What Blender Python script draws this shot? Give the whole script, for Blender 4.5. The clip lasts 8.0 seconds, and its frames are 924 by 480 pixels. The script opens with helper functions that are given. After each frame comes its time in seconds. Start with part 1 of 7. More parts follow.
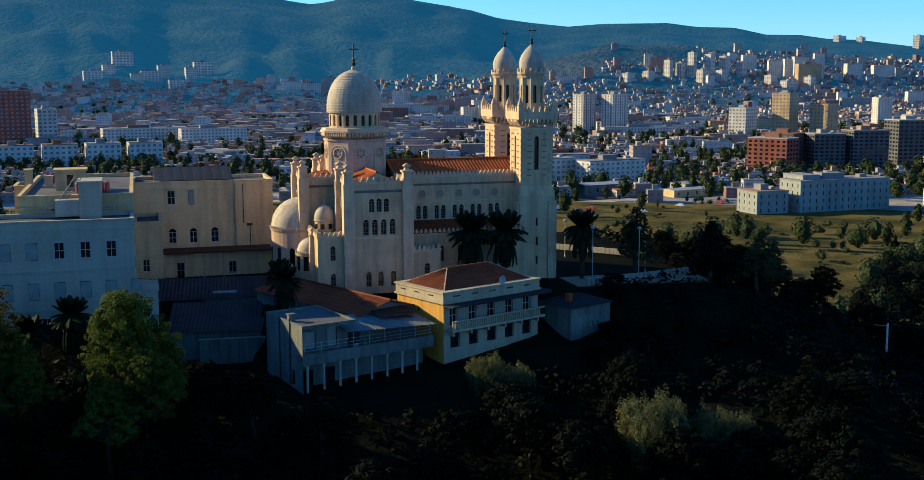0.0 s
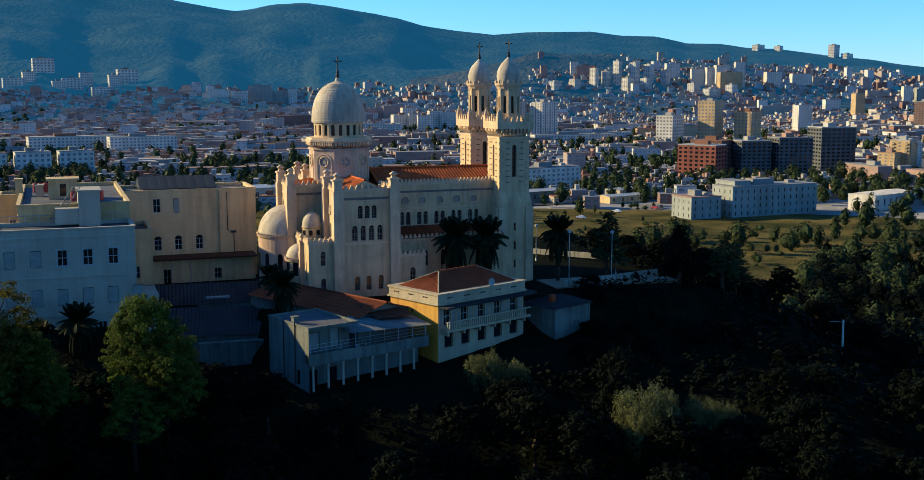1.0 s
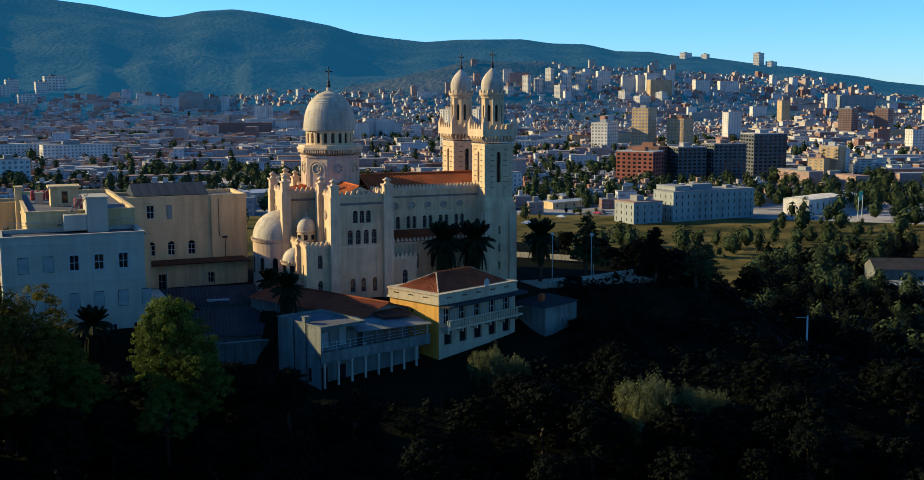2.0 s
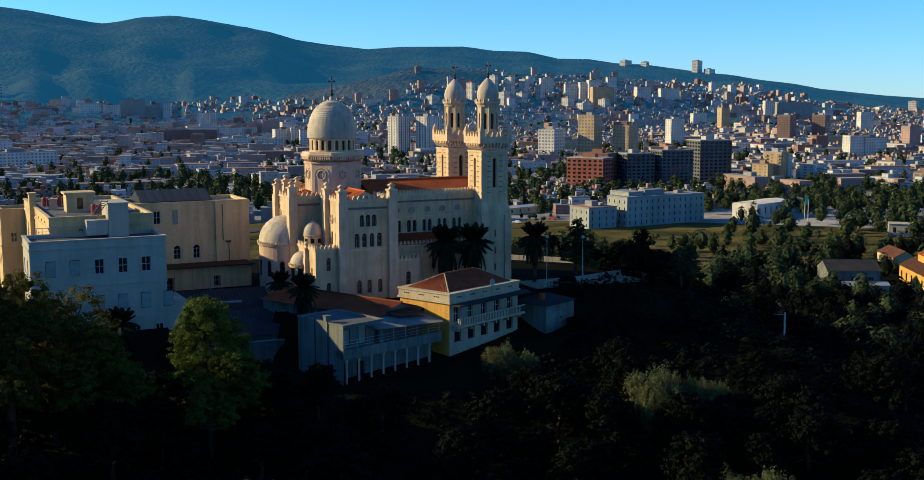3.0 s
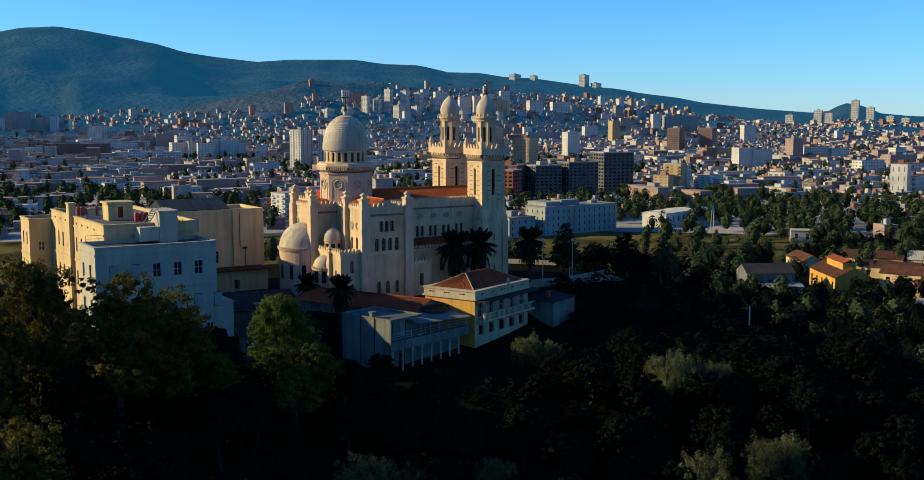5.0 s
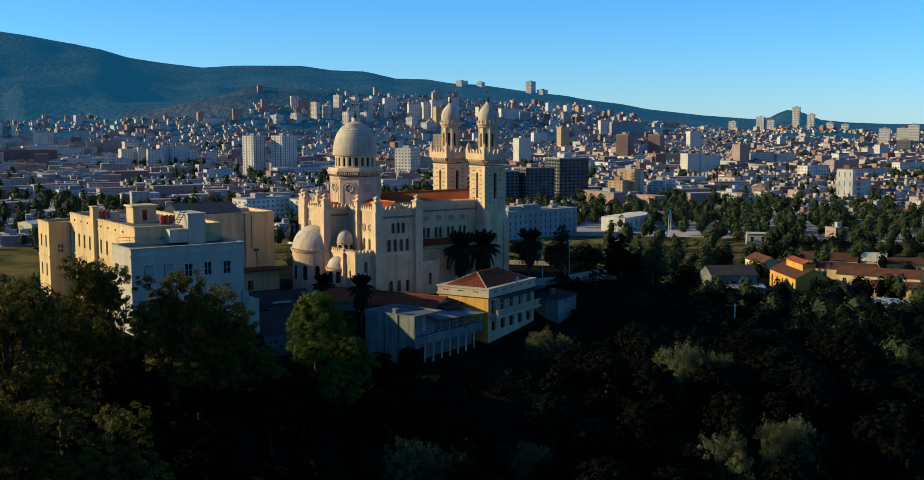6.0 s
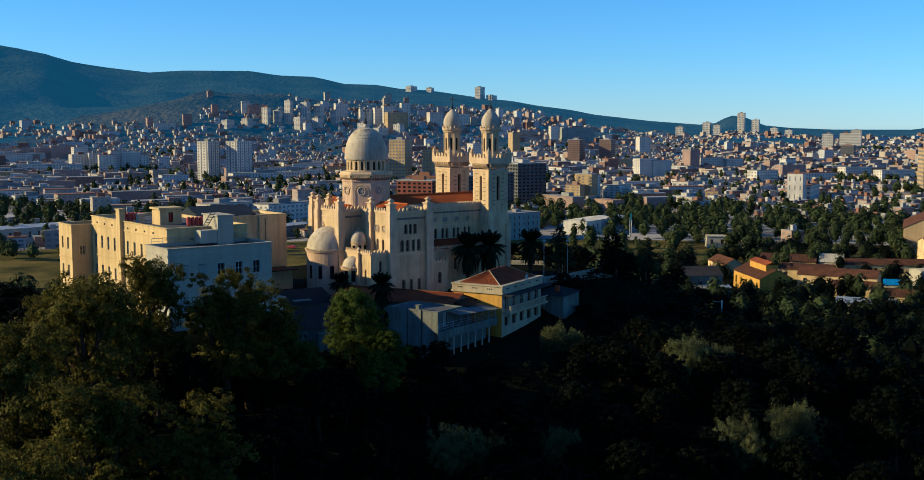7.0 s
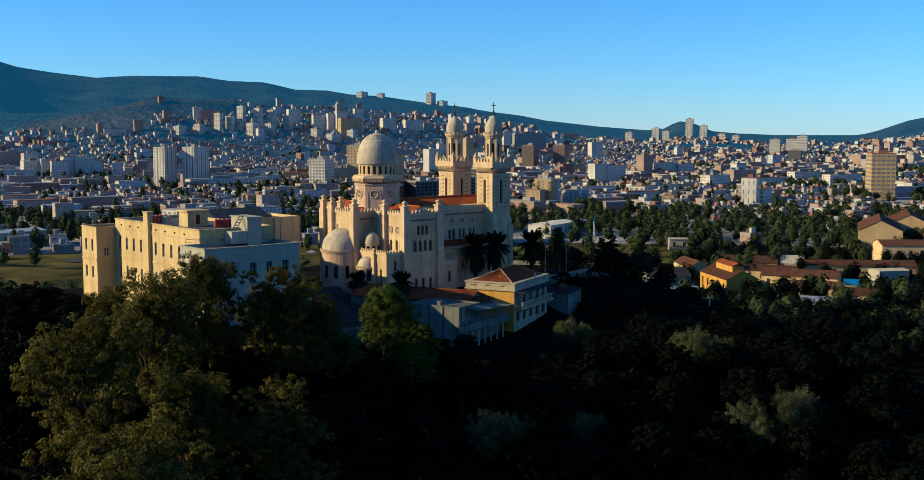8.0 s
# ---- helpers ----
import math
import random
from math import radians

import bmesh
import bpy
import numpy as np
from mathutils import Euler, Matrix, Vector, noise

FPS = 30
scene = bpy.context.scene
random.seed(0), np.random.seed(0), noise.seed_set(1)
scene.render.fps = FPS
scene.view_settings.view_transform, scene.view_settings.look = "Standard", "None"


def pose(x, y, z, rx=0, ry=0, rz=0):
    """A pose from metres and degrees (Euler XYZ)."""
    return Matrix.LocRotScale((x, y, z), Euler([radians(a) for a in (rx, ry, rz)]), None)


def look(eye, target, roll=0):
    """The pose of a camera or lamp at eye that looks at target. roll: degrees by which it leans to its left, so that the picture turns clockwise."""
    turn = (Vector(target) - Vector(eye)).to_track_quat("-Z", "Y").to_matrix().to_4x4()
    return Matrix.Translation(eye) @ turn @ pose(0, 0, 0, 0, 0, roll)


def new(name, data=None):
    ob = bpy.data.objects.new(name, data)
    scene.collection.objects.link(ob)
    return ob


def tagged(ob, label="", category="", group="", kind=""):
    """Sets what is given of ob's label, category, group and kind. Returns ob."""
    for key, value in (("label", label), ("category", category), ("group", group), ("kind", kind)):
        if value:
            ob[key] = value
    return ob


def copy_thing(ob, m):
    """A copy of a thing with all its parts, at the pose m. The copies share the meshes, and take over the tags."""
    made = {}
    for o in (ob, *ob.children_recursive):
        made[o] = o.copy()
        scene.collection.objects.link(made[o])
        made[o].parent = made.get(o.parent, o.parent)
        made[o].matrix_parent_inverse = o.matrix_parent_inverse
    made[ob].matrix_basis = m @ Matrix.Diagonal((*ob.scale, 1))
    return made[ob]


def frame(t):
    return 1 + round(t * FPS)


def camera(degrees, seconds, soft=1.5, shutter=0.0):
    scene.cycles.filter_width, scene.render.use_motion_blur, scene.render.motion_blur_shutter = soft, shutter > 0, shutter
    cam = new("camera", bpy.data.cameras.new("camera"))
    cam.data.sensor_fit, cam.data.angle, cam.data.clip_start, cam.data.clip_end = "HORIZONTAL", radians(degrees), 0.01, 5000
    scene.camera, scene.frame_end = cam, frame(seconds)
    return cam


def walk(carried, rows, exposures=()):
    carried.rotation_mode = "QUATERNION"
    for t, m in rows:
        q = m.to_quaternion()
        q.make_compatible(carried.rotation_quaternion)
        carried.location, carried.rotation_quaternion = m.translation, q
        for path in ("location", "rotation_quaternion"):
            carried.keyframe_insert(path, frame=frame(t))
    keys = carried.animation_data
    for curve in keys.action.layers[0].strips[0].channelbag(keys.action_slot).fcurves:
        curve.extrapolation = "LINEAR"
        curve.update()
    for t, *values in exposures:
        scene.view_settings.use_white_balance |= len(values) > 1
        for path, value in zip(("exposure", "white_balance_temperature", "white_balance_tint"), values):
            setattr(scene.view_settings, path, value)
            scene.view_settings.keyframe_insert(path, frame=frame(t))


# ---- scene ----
cam = camera(45.0, 8.0, 0.5)
PATH = [
    (0, look((-46.84, -130.92, 26.15), (-19.25, -35.87, 11.86), -0.19)),
    (0.5, look((-50.95, -132.45, 26.40), (-20.17, -38.33, 12.44), -0.16)),
    (1, look((-55.13, -133.99, 26.62), (-21.19, -40.92, 12.97), -0.13)),
    (1.5, look((-59.49, -135.46, 26.80), (-22.48, -43.53, 13.45), -0.12)),
    (3, look((-73.76, -139.21, 27.22), (-29.26, -50.53, 14.77), -0.11)),
    (3.5, look((-78.61, -140.28, 27.34), (-31.68, -52.82, 15.18), -0.11)),
    (4, look((-83.74, -141.14, 27.43), (-34.61, -54.85, 15.57), -0.11)),
    (4.5, look((-89.16, -141.82, 27.49), (-37.96, -56.70, 15.90), -0.09)),
    (6, look((-106.27, -143.47, 27.59), (-48.86, -62.31, 16.82), -0.02)),
    (6.5, look((-112.28, -143.86, 27.61), (-52.97, -64.03, 17.09), -0.01)),
    (7, look((-118.37, -144.15, 27.63), (-57.14, -65.77, 17.34), 0.00)),
    (7.5, look((-124.72, -144.44, 27.64), (-61.70, -67.45, 17.58), -0.00)),
    (8, look((-131.18, -144.73, 27.68), (-66.37, -69.21, 17.89), -0.01)),
]
walk(cam, PATH, [(0.0, 1.42, 4500, -3), (3.0, 1.24, 4500, -3), (8.0, 1.02, 4450, -4)])

# ---- light: clear morning, low sun from the west side of the nave ----
SUN_AZ = 34.0      # degrees that the sun stands round from -x towards +y
SUN_EL = 21.0
sx = -math.cos(radians(SUN_AZ)) * math.cos(radians(SUN_EL))
sy = math.sin(radians(SUN_AZ)) * math.cos(radians(SUN_EL))
sz = math.sin(radians(SUN_EL))
world = bpy.data.worlds.new("world")
scene.world = world
world.use_nodes = True
wn = world.node_tree
sky = wn.nodes.new("ShaderNodeTexSky")
sky.sky_type = "NISHITA"
sky.sun_disc = False
sky.sun_elevation = radians(SUN_EL)
sky.sun_rotation = math.atan2(sx, sy)
sky.air_density, sky.dust_density, sky.ozone_density = 1.15, 0.0, 5.5
sky.altitude = 1600.0
wn.nodes["Background"].inputs[1].default_value = 0.06
wn.links.new(sky.outputs[0], wn.nodes["Background"].inputs[0])
sun_data = bpy.data.lights.new("sun", "SUN")
sun_data.energy, sun_data.angle, sun_data.color = 4.15, radians(0.5), (1.0, 0.61, 0.21)
sun = new("sun", sun_data)
sun.matrix_world = look((sx * 500, sy * 500, sz * 500), (0, 0, 0))


# ---- materials ----
def material(name, colour, rough=0.8, scale=1.0, vary=0.25, bump=0.3, metal=0.0, streaks=0.0, island=0.0,
             second=None, grain=14.0):
    """Procedural surface: colour with a coarse stain and a fine grain, optional vertical streaks and a
    variation from piece to piece."""
    m = bpy.data.materials.new(name)
    m.use_nodes = True
    nt = m.node_tree
    b = nt.nodes["Principled BSDF"]
    b.inputs["Roughness"].default_value = rough
    b.inputs["Metallic"].default_value = metal
    b.inputs["Specular IOR Level"].default_value = 0.5 if rough < 0.65 else 0.2
    co = nt.nodes.new("ShaderNodeTexCoord")
    geo = nt.nodes.new("ShaderNodeNewGeometry")
    n1 = nt.nodes.new("ShaderNodeTexNoise")
    n1.inputs["Scale"].default_value = 0.35 * scale
    n1.inputs["Detail"].default_value = 6.0
    n2 = nt.nodes.new("ShaderNodeTexNoise")
    n2.inputs["Scale"].default_value = grain * scale * 0.35
    n2.inputs["Detail"].default_value = 4.0
    for n in (n1, n2):
        nt.links.new(geo.outputs["Position"], n.inputs["Vector"])
    ramp = nt.nodes.new("ShaderNodeValToRGB")
    c2 = second or tuple(c * (1 - vary) for c in colour)
    ramp.color_ramp.elements[0].position, ramp.color_ramp.elements[0].color = 0.32, (*c2, 1)
    ramp.color_ramp.elements[1].position, ramp.color_ramp.elements[1].color = 0.62, (*colour, 1)
    nt.links.new(n1.outputs["Fac"], ramp.inputs[0])
    mix = nt.nodes.new("ShaderNodeMixRGB")
    mix.blend_type = "MULTIPLY"
    mix.inputs[0].default_value = min(1.0, vary * 1.2)
    nt.links.new(ramp.outputs[0], mix.inputs[1])
    r2 = nt.nodes.new("ShaderNodeValToRGB")
    r2.color_ramp.elements[0].position, r2.color_ramp.elements[0].color = 0.3, (0.55, 0.55, 0.55, 1)
    r2.color_ramp.elements[1].position, r2.color_ramp.elements[1].color = 0.6, (1, 1, 1, 1)
    nt.links.new(n2.outputs["Fac"], r2.inputs[0])
    nt.links.new(r2.outputs[0], mix.inputs[2])
    out = mix.outputs[0]
    if streaks:
        mp = nt.nodes.new("ShaderNodeMapping")
        mp.inputs["Scale"].default_value = (1.3, 1.3, 0.12)
        nt.links.new(geo.outputs["Position"], mp.inputs["Vector"])
        n3 = nt.nodes.new("ShaderNodeTexNoise")
        n3.inputs["Scale"].default_value = 1.4 * scale
        n3.inputs["Detail"].default_value = 5.0
        nt.links.new(mp.outputs[0], n3.inputs["Vector"])
        r3 = nt.nodes.new("ShaderNodeValToRGB")
        r3.color_ramp.elements[0].position, r3.color_ramp.elements[0].color = 0.36, (0.5, 0.47, 0.44, 1)
        r3.color_ramp.elements[1].position, r3.color_ramp.elements[1].color = 0.56, (1, 1, 1, 1)
        nt.links.new(n3.outputs["Fac"], r3.inputs[0])
        m3 = nt.nodes.new("ShaderNodeMixRGB")
        m3.blend_type = "MULTIPLY"
        m3.inputs[0].default_value = streaks
        nt.links.new(out, m3.inputs[1])
        nt.links.new(r3.outputs[0], m3.inputs[2])
        out = m3.outputs[0]
    if island:
        info = nt.nodes.new("ShaderNodeObjectInfo")
        add = nt.nodes.new("ShaderNodeMath")
        add.operation = "ADD"
        nt.links.new(info.outputs["Random"], add.inputs[0])
        nt.links.new(geo.outputs["Random Per Island"], add.inputs[1])
        fr = nt.nodes.new("ShaderNodeMath")
        fr.operation = "FRACT"
        nt.links.new(add.outputs[0], fr.inputs[0])
        mr = nt.nodes.new("ShaderNodeMapRange")
        mr.inputs["To Min"].default_value, mr.inputs["To Max"].default_value = 1 - island, 1 + island * 0.6
        nt.links.new(fr.outputs[0], mr.inputs["Value"])
        m4 = nt.nodes.new("ShaderNodeVectorMath")
        m4.operation = "SCALE"
        nt.links.new(out, m4.inputs[0])
        nt.links.new(mr.outputs[0], m4.inputs["Scale"])
        out = m4.outputs[0]
    nt.links.new(out, b.inputs["Base Color"])
    if bump:
        bp = nt.nodes.new("ShaderNodeBump")
        bp.inputs["Strength"].default_value = bump
        bp.inputs["Distance"].default_value = 0.06 / max(scale, 0.05)
        nt.links.new(n2.outputs["Fac"], bp.inputs["Height"])
        nt.links.new(bp.outputs[0], b.inputs["Normal"])
    return m


def many_colours(name, stops, rough=0.85, vary=0.3):
    """A surface whose hue differs from one building to the next."""
    m = material(name, (0.6, 0.6, 0.6), rough, 0.5, vary, 0.1)
    nt = m.node_tree
    b = nt.nodes["Principled BSDF"]
    old = b.inputs["Base Color"].links[0].from_socket
    geo = nt.nodes.new("ShaderNodeNewGeometry")
    info = nt.nodes.new("ShaderNodeObjectInfo")
    add = nt.nodes.new("ShaderNodeMath")
    add.operation = "ADD"
    nt.links.new(info.outputs["Random"], add.inputs[0])
    nt.links.new(geo.outputs["Random Per Island"], add.inputs[1])
    fr = nt.nodes.new("ShaderNodeMath")
    fr.operation = "FRACT"
    nt.links.new(add.outputs[0], fr.inputs[0])
    rp = nt.nodes.new("ShaderNodeValToRGB")
    rp.color_ramp.interpolation = "CONSTANT"
    for i, c in enumerate(stops):
        e = rp.color_ramp.elements[i] if i < 2 else rp.color_ramp.elements.new(i / len(stops))
        e.position, e.color = i / len(stops), (*c, 1)
    nt.links.new(fr.outputs[0], rp.inputs[0])
    mx = nt.nodes.new("ShaderNodeMixRGB")
    mx.blend_type = "MULTIPLY"
    mx.inputs[0].default_value = 0.8
    nt.links.new(rp.outputs[0], mx.inputs[1])
    nt.links.new(old, mx.inputs[2])
    nt.links.new(mx.outputs[0], b.inputs["Base Color"])
    return m


STONE = material("pale_limestone", (0.56, 0.415, 0.235), 0.85, 1.2, 0.22, 0.35, streaks=0.4)
STONE_TRIM = material("limestone_trim", (0.58, 0.43, 0.265), 0.85, 2.0, 0.2, 0.3, streaks=0.3)
STONE_DARK = material("grey_stone_band", (0.17, 0.14, 0.12), 0.9, 2.0, 0.3, 0.3)
PLASTER_PINK = material("pinkish_render", (0.5, 0.36, 0.26), 0.9, 0.8, 0.2, 0.2, streaks=0.35)
PLASTER_GREY = material("grey_render", (0.30, 0.25, 0.20), 0.9, 0.8, 0.2, 0.2, streaks=0.3)
DOME_ROOF = material("weathered_dome_render", (0.5, 0.43, 0.33), 0.75, 1.0, 0.3, 0.3, streaks=0.45)
TILE = material("terracotta_tile", (0.40, 0.095, 0.014), 0.8, 1.5, 0.35, 0.4, island=0.3)
TILE_OLD = material("weathered_terracotta", (0.21, 0.055, 0.015), 0.85, 1.2, 0.4, 0.4, island=0.3)
TILE_BROWN = material("sooty_brown_tile", (0.10, 0.042, 0.02), 0.85, 1.2, 0.4, 0.4, island=0.3)
TILE_DARK = material("dark_roofing", (0.035, 0.032, 0.034), 0.9, 1.2, 0.4, 0.4, island=0.3)
OCHRE = material("ochre_render", (0.64, 0.47, 0.24), 0.9, 0.7, 0.2, 0.2, streaks=0.4)
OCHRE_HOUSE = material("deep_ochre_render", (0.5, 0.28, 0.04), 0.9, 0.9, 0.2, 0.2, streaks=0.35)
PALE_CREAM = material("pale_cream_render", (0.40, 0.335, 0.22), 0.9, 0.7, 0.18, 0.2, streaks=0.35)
CREAM = material("cream_render", (0.54, 0.40, 0.185), 0.9, 0.7, 0.18, 0.2, streaks=0.35)
WHITE = material("white_render", (0.38, 0.345, 0.27), 0.9, 0.8, 0.15, 0.2, streaks=0.2)
# stained render, with the shade over villa and yard put into its colour
WHITE_OLD = material("stained_white_render_shaded", (0.165, 0.17, 0.15), 0.9, 0.8, 0.35, 0.3, streaks=0.55)
ROOF_FELT = material("bitumen_roofing", (0.10, 0.10, 0.11), 0.85, 0.8, 0.4, 0.3)
GLASS = material("window_glass", (0.012, 0.014, 0.018), 0.12, 1.0, 0.3, 0.0)
# paler glass: haze over the far windows is put into its colour
PALE_GLASS = material("pale_window_glass", (0.17, 0.17, 0.18), 0.4, 1.0, 0.3, 0.0)
SHUTTER = material("grey_blue_shutter", (0.27, 0.265, 0.235), 0.7, 3.0, 0.2, 0.3)
FRAME = material("painted_window_frame", (0.34, 0.33, 0.31), 0.6, 3.0, 0.15, 0.1)
IRON = material("weathered_iron", (0.05, 0.05, 0.055), 0.55, 4.0, 0.3, 0.1, metal=0.6)
STEEL = material("galvanised_steel", (0.4, 0.41, 0.41), 0.45, 3.0, 0.2, 0.1, metal=0.5)
STEEL_DULL = material("dull_corrugated_metal", (0.16, 0.17, 0.17), 0.7, 2.0, 0.3, 0.1, streaks=0.3)
TANK_RED = material("red_painted_metal", (0.35, 0.03, 0.02), 0.5, 3.0, 0.3, 0.1)
BARK = material("bark", (0.07, 0.05, 0.035), 0.95, 4.0, 0.4, 0.8)
LEAF = material("broad_leaf", (0.105, 0.135, 0.02), 0.6, 0.6, 0.5, 0.0, island=0.55)
LEAF_OLIVE = material("olive_leaf", (0.145, 0.155, 0.062), 0.6, 0.6, 0.5, 0.0, island=0.55)
LEAF_PLAIN = material("garden_tree_leaf", (0.048, 0.062, 0.024), 0.7, 0.6, 0.5, 0.0, island=0.6)
LEAF_GUM = material("eucalyptus_leaf", (0.125, 0.112, 0.02), 0.6, 0.6, 0.5, 0.0, island=0.55)
# slope foliage: the hill's shade is put into this near-black leaf colour
LEAF_SHADED = material("shaded_evergreen_leaf", (0.0042, 0.0064, 0.0034), 0.65, 0.6, 0.5, 0.0, island=0.5)
PALM_LEAF = material("palm_frond", (0.018, 0.024, 0.011), 0.55, 1.0, 0.4, 0.0, island=0.4)
for leafy in (LEAF, LEAF_OLIVE, LEAF_GUM, LEAF_PLAIN, LEAF_SHADED, PALM_LEAF, BARK):
    leafy.node_tree.nodes["Principled BSDF"].inputs["Specular IOR Level"].default_value = 0.025
# thin leaves let part of the sunlight through
for leafy in (LEAF, LEAF_OLIVE, LEAF_GUM):
    nt = leafy.node_tree
    skin = nt.nodes["Principled BSDF"]
    thin = nt.nodes.new("ShaderNodeBsdfTranslucent")
    both = nt.nodes.new("ShaderNodeMixShader")
    both.inputs[0].default_value = 0.4
    nt.links.new(skin.inputs["Base Color"].links[0].from_socket, thin.inputs["Color"])
    nt.links.new(skin.outputs[0], both.inputs[1])
    nt.links.new(thin.outputs[0], both.inputs[2])
    nt.links.new(both.outputs[0], nt.nodes["Material Output"].inputs["Surface"])
PAVING = material("pale_paving", (0.25, 0.19, 0.12), 0.9, 0.9, 0.25, 0.3)
ASPHALT = material("asphalt", (0.05, 0.05, 0.052), 0.85, 1.0, 0.3, 0.3)
CITY_WALL = many_colours("city_render", [(0.66, 0.66, 0.66), (0.50, 0.40, 0.36), (0.72, 0.72, 0.72), (0.42, 0.28, 0.23), (0.56, 0.56, 0.58),
                                         (0.58, 0.49, 0.40), (0.32, 0.18, 0.14), (0.62, 0.63, 0.66), (0.48, 0.42, 0.41), (0.46, 0.31, 0.25)])
CITY_ROOF = many_colours("city_roof", [(0.32, 0.30, 0.29), (0.42, 0.39, 0.37), (0.32, 0.16, 0.10), (0.52, 0.50, 0.48),
                                       (0.34, 0.33, 0.32), (0.42, 0.28, 0.21)])


# ---- mesh building ----
class Geo:
    """Collects vertices and faces, each face with a material slot."""

    def __init__(self):
        self.v, self.f, self.s = [], [], []

    def face(self, pts, slot=0):
        n = len(self.v)
        self.v.extend(tuple(p) for p in pts)
        self.f.append(tuple(range(n, n + len(pts))))
        self.s.append(slot)

    def mesh_in(self, vs, fs, slot=0):
        n = len(self.v)
        self.v.extend(tuple(p) for p in vs)
        self.f.extend(tuple(i + n for i in f) for f in fs)
        self.s.extend([slot] * len(fs))

    def box(self, x0, y0, z0, x1, y1, z1, slot=0, bottom=True, taper=0.0):
        t = taper
        vs = [(x0, y0, z0), (x1, y0, z0), (x1, y1, z0), (x0, y1, z0),
              (x0 + t, y0 + t, z1), (x1 - t, y0 + t, z1), (x1 - t, y1 - t, z1), (x0 + t, y1 - t, z1)]
        fs = [(0, 1, 5, 4), (1, 2, 6, 5), (2, 3, 7, 6), (3, 0, 4, 7), (4, 5, 6, 7)]
        if bottom:
            fs.append((3, 2, 1, 0))
        self.mesh_in(vs, fs, slot)

    def lathe(self, cx, cy, prof, n=24, a0=0.0, a1=360.0, slot=0, cap=True):
        """prof: radius and height pairs from below upwards."""
        full = abs(a1 - a0) >= 359.9
        k = n if full else n + 1
        vs, fs = [], []
        for r, z in prof:
            for i in range(k):
                a = radians(a0 + (a1 - a0) * i / n)
                vs.append((cx + r * math.cos(a), cy + r * math.sin(a), z))
        for j in range(len(prof) - 1):
            for i in range(n):
                i2 = (i + 1) % k
                fs.append((j * k + i, j * k + i2, (j + 1) * k + i2, (j + 1) * k + i))
        if cap:
            fs.append(tuple((len(prof) - 1) * k + i for i in range(k)))
        self.mesh_in(vs, fs, slot)

    def tube(self, pts, radii, n=6, slot=0):
        vs, fs = [], []
        for i, p in enumerate(pts):
            p = Vector(p)
            d = Vector(pts[min(i + 1, len(pts) - 1)]) - Vector(pts[max(i - 1, 0)])
            q = d.to_track_quat("Z", "Y")
            for k in range(n):
                a = 2 * math.pi * k / n
                vs.append(p + q @ Vector((math.cos(a), math.sin(a), 0)) * radii[i])
        for i in range(len(pts) - 1):
            for k in range(n):
                fs.append((i * n + k, i * n + (k + 1) % n, (i + 1) * n + (k + 1) % n, (i + 1) * n + k))
        fs.append(tuple(range((len(pts) - 1) * n, len(pts) * n)))
        self.mesh_in(vs, fs, slot)

    def wall(self, o, u, n, width, height, openings=(), depth=0.3, slot=0, reveal=None):
        """A wall face from corner o along u, looking towards n, with openings (centre, sill, width, height,
        arched) that go in by depth."""
        o, u, n = Vector(o), Vector(u).normalized(), Vector(n).normalized()
        zv = Vector((0, 0, 1))
        xs = sorted({0.0, width, *[c - w / 2 for c, s, w, h, a in openings], *[c + w / 2 for c, s, w, h, a in openings]})
        zs = sorted({0.0, height, *[s for c, s, w, h, a in openings], *[s + h for c, s, w, h, a in openings]})
        flip = u.cross(zv).dot(n) < 0

        def put(pts):
            pts = [o + u * x + zv * z - n * d for x, z, d in pts]
            self.face(pts[::-1] if flip else pts, slot)
        for i in range(len(xs) - 1):
            for j in range(len(zs) - 1):
                mx, mz = (xs[i] + xs[i + 1]) / 2, (zs[j] + zs[j + 1]) / 2
                if any(abs(mx - c) < w / 2 and s < mz < s + h for c, s, w, h, a in openings):
                    continue
                put([(xs[i], zs[j], 0), (xs[i + 1], zs[j], 0), (xs[i + 1], zs[j + 1], 0), (xs[i], zs[j + 1], 0)])
        for c, s, w, h, a in openings:
            r = w / 2
            if a:
                arc = [(c + r * math.cos(radians(t)), s + h - r + r * math.sin(radians(t))) for t in range(0, 181, 30)]
                for k in range(3):
                    put([(c + r, s + h, 0), (*arc[k + 1], 0), (*arc[k], 0)][::-1])
                    put([(c - r, s + h, 0), (*arc[k + 4], 0), (*arc[k + 3], 0)][::-1])
                loop = [(c - r, s), (c + r, s)] + arc
            else:
                loop = [(c - r, s), (c + r, s), (c + r, s + h), (c - r, s + h)]
            for k in range(len(loop)):
                p, q = loop[k], loop[(k + 1) % len(loop)]
                put([(*p, 0), (*q, 0), (*q, depth), (*p, depth)][::-1])

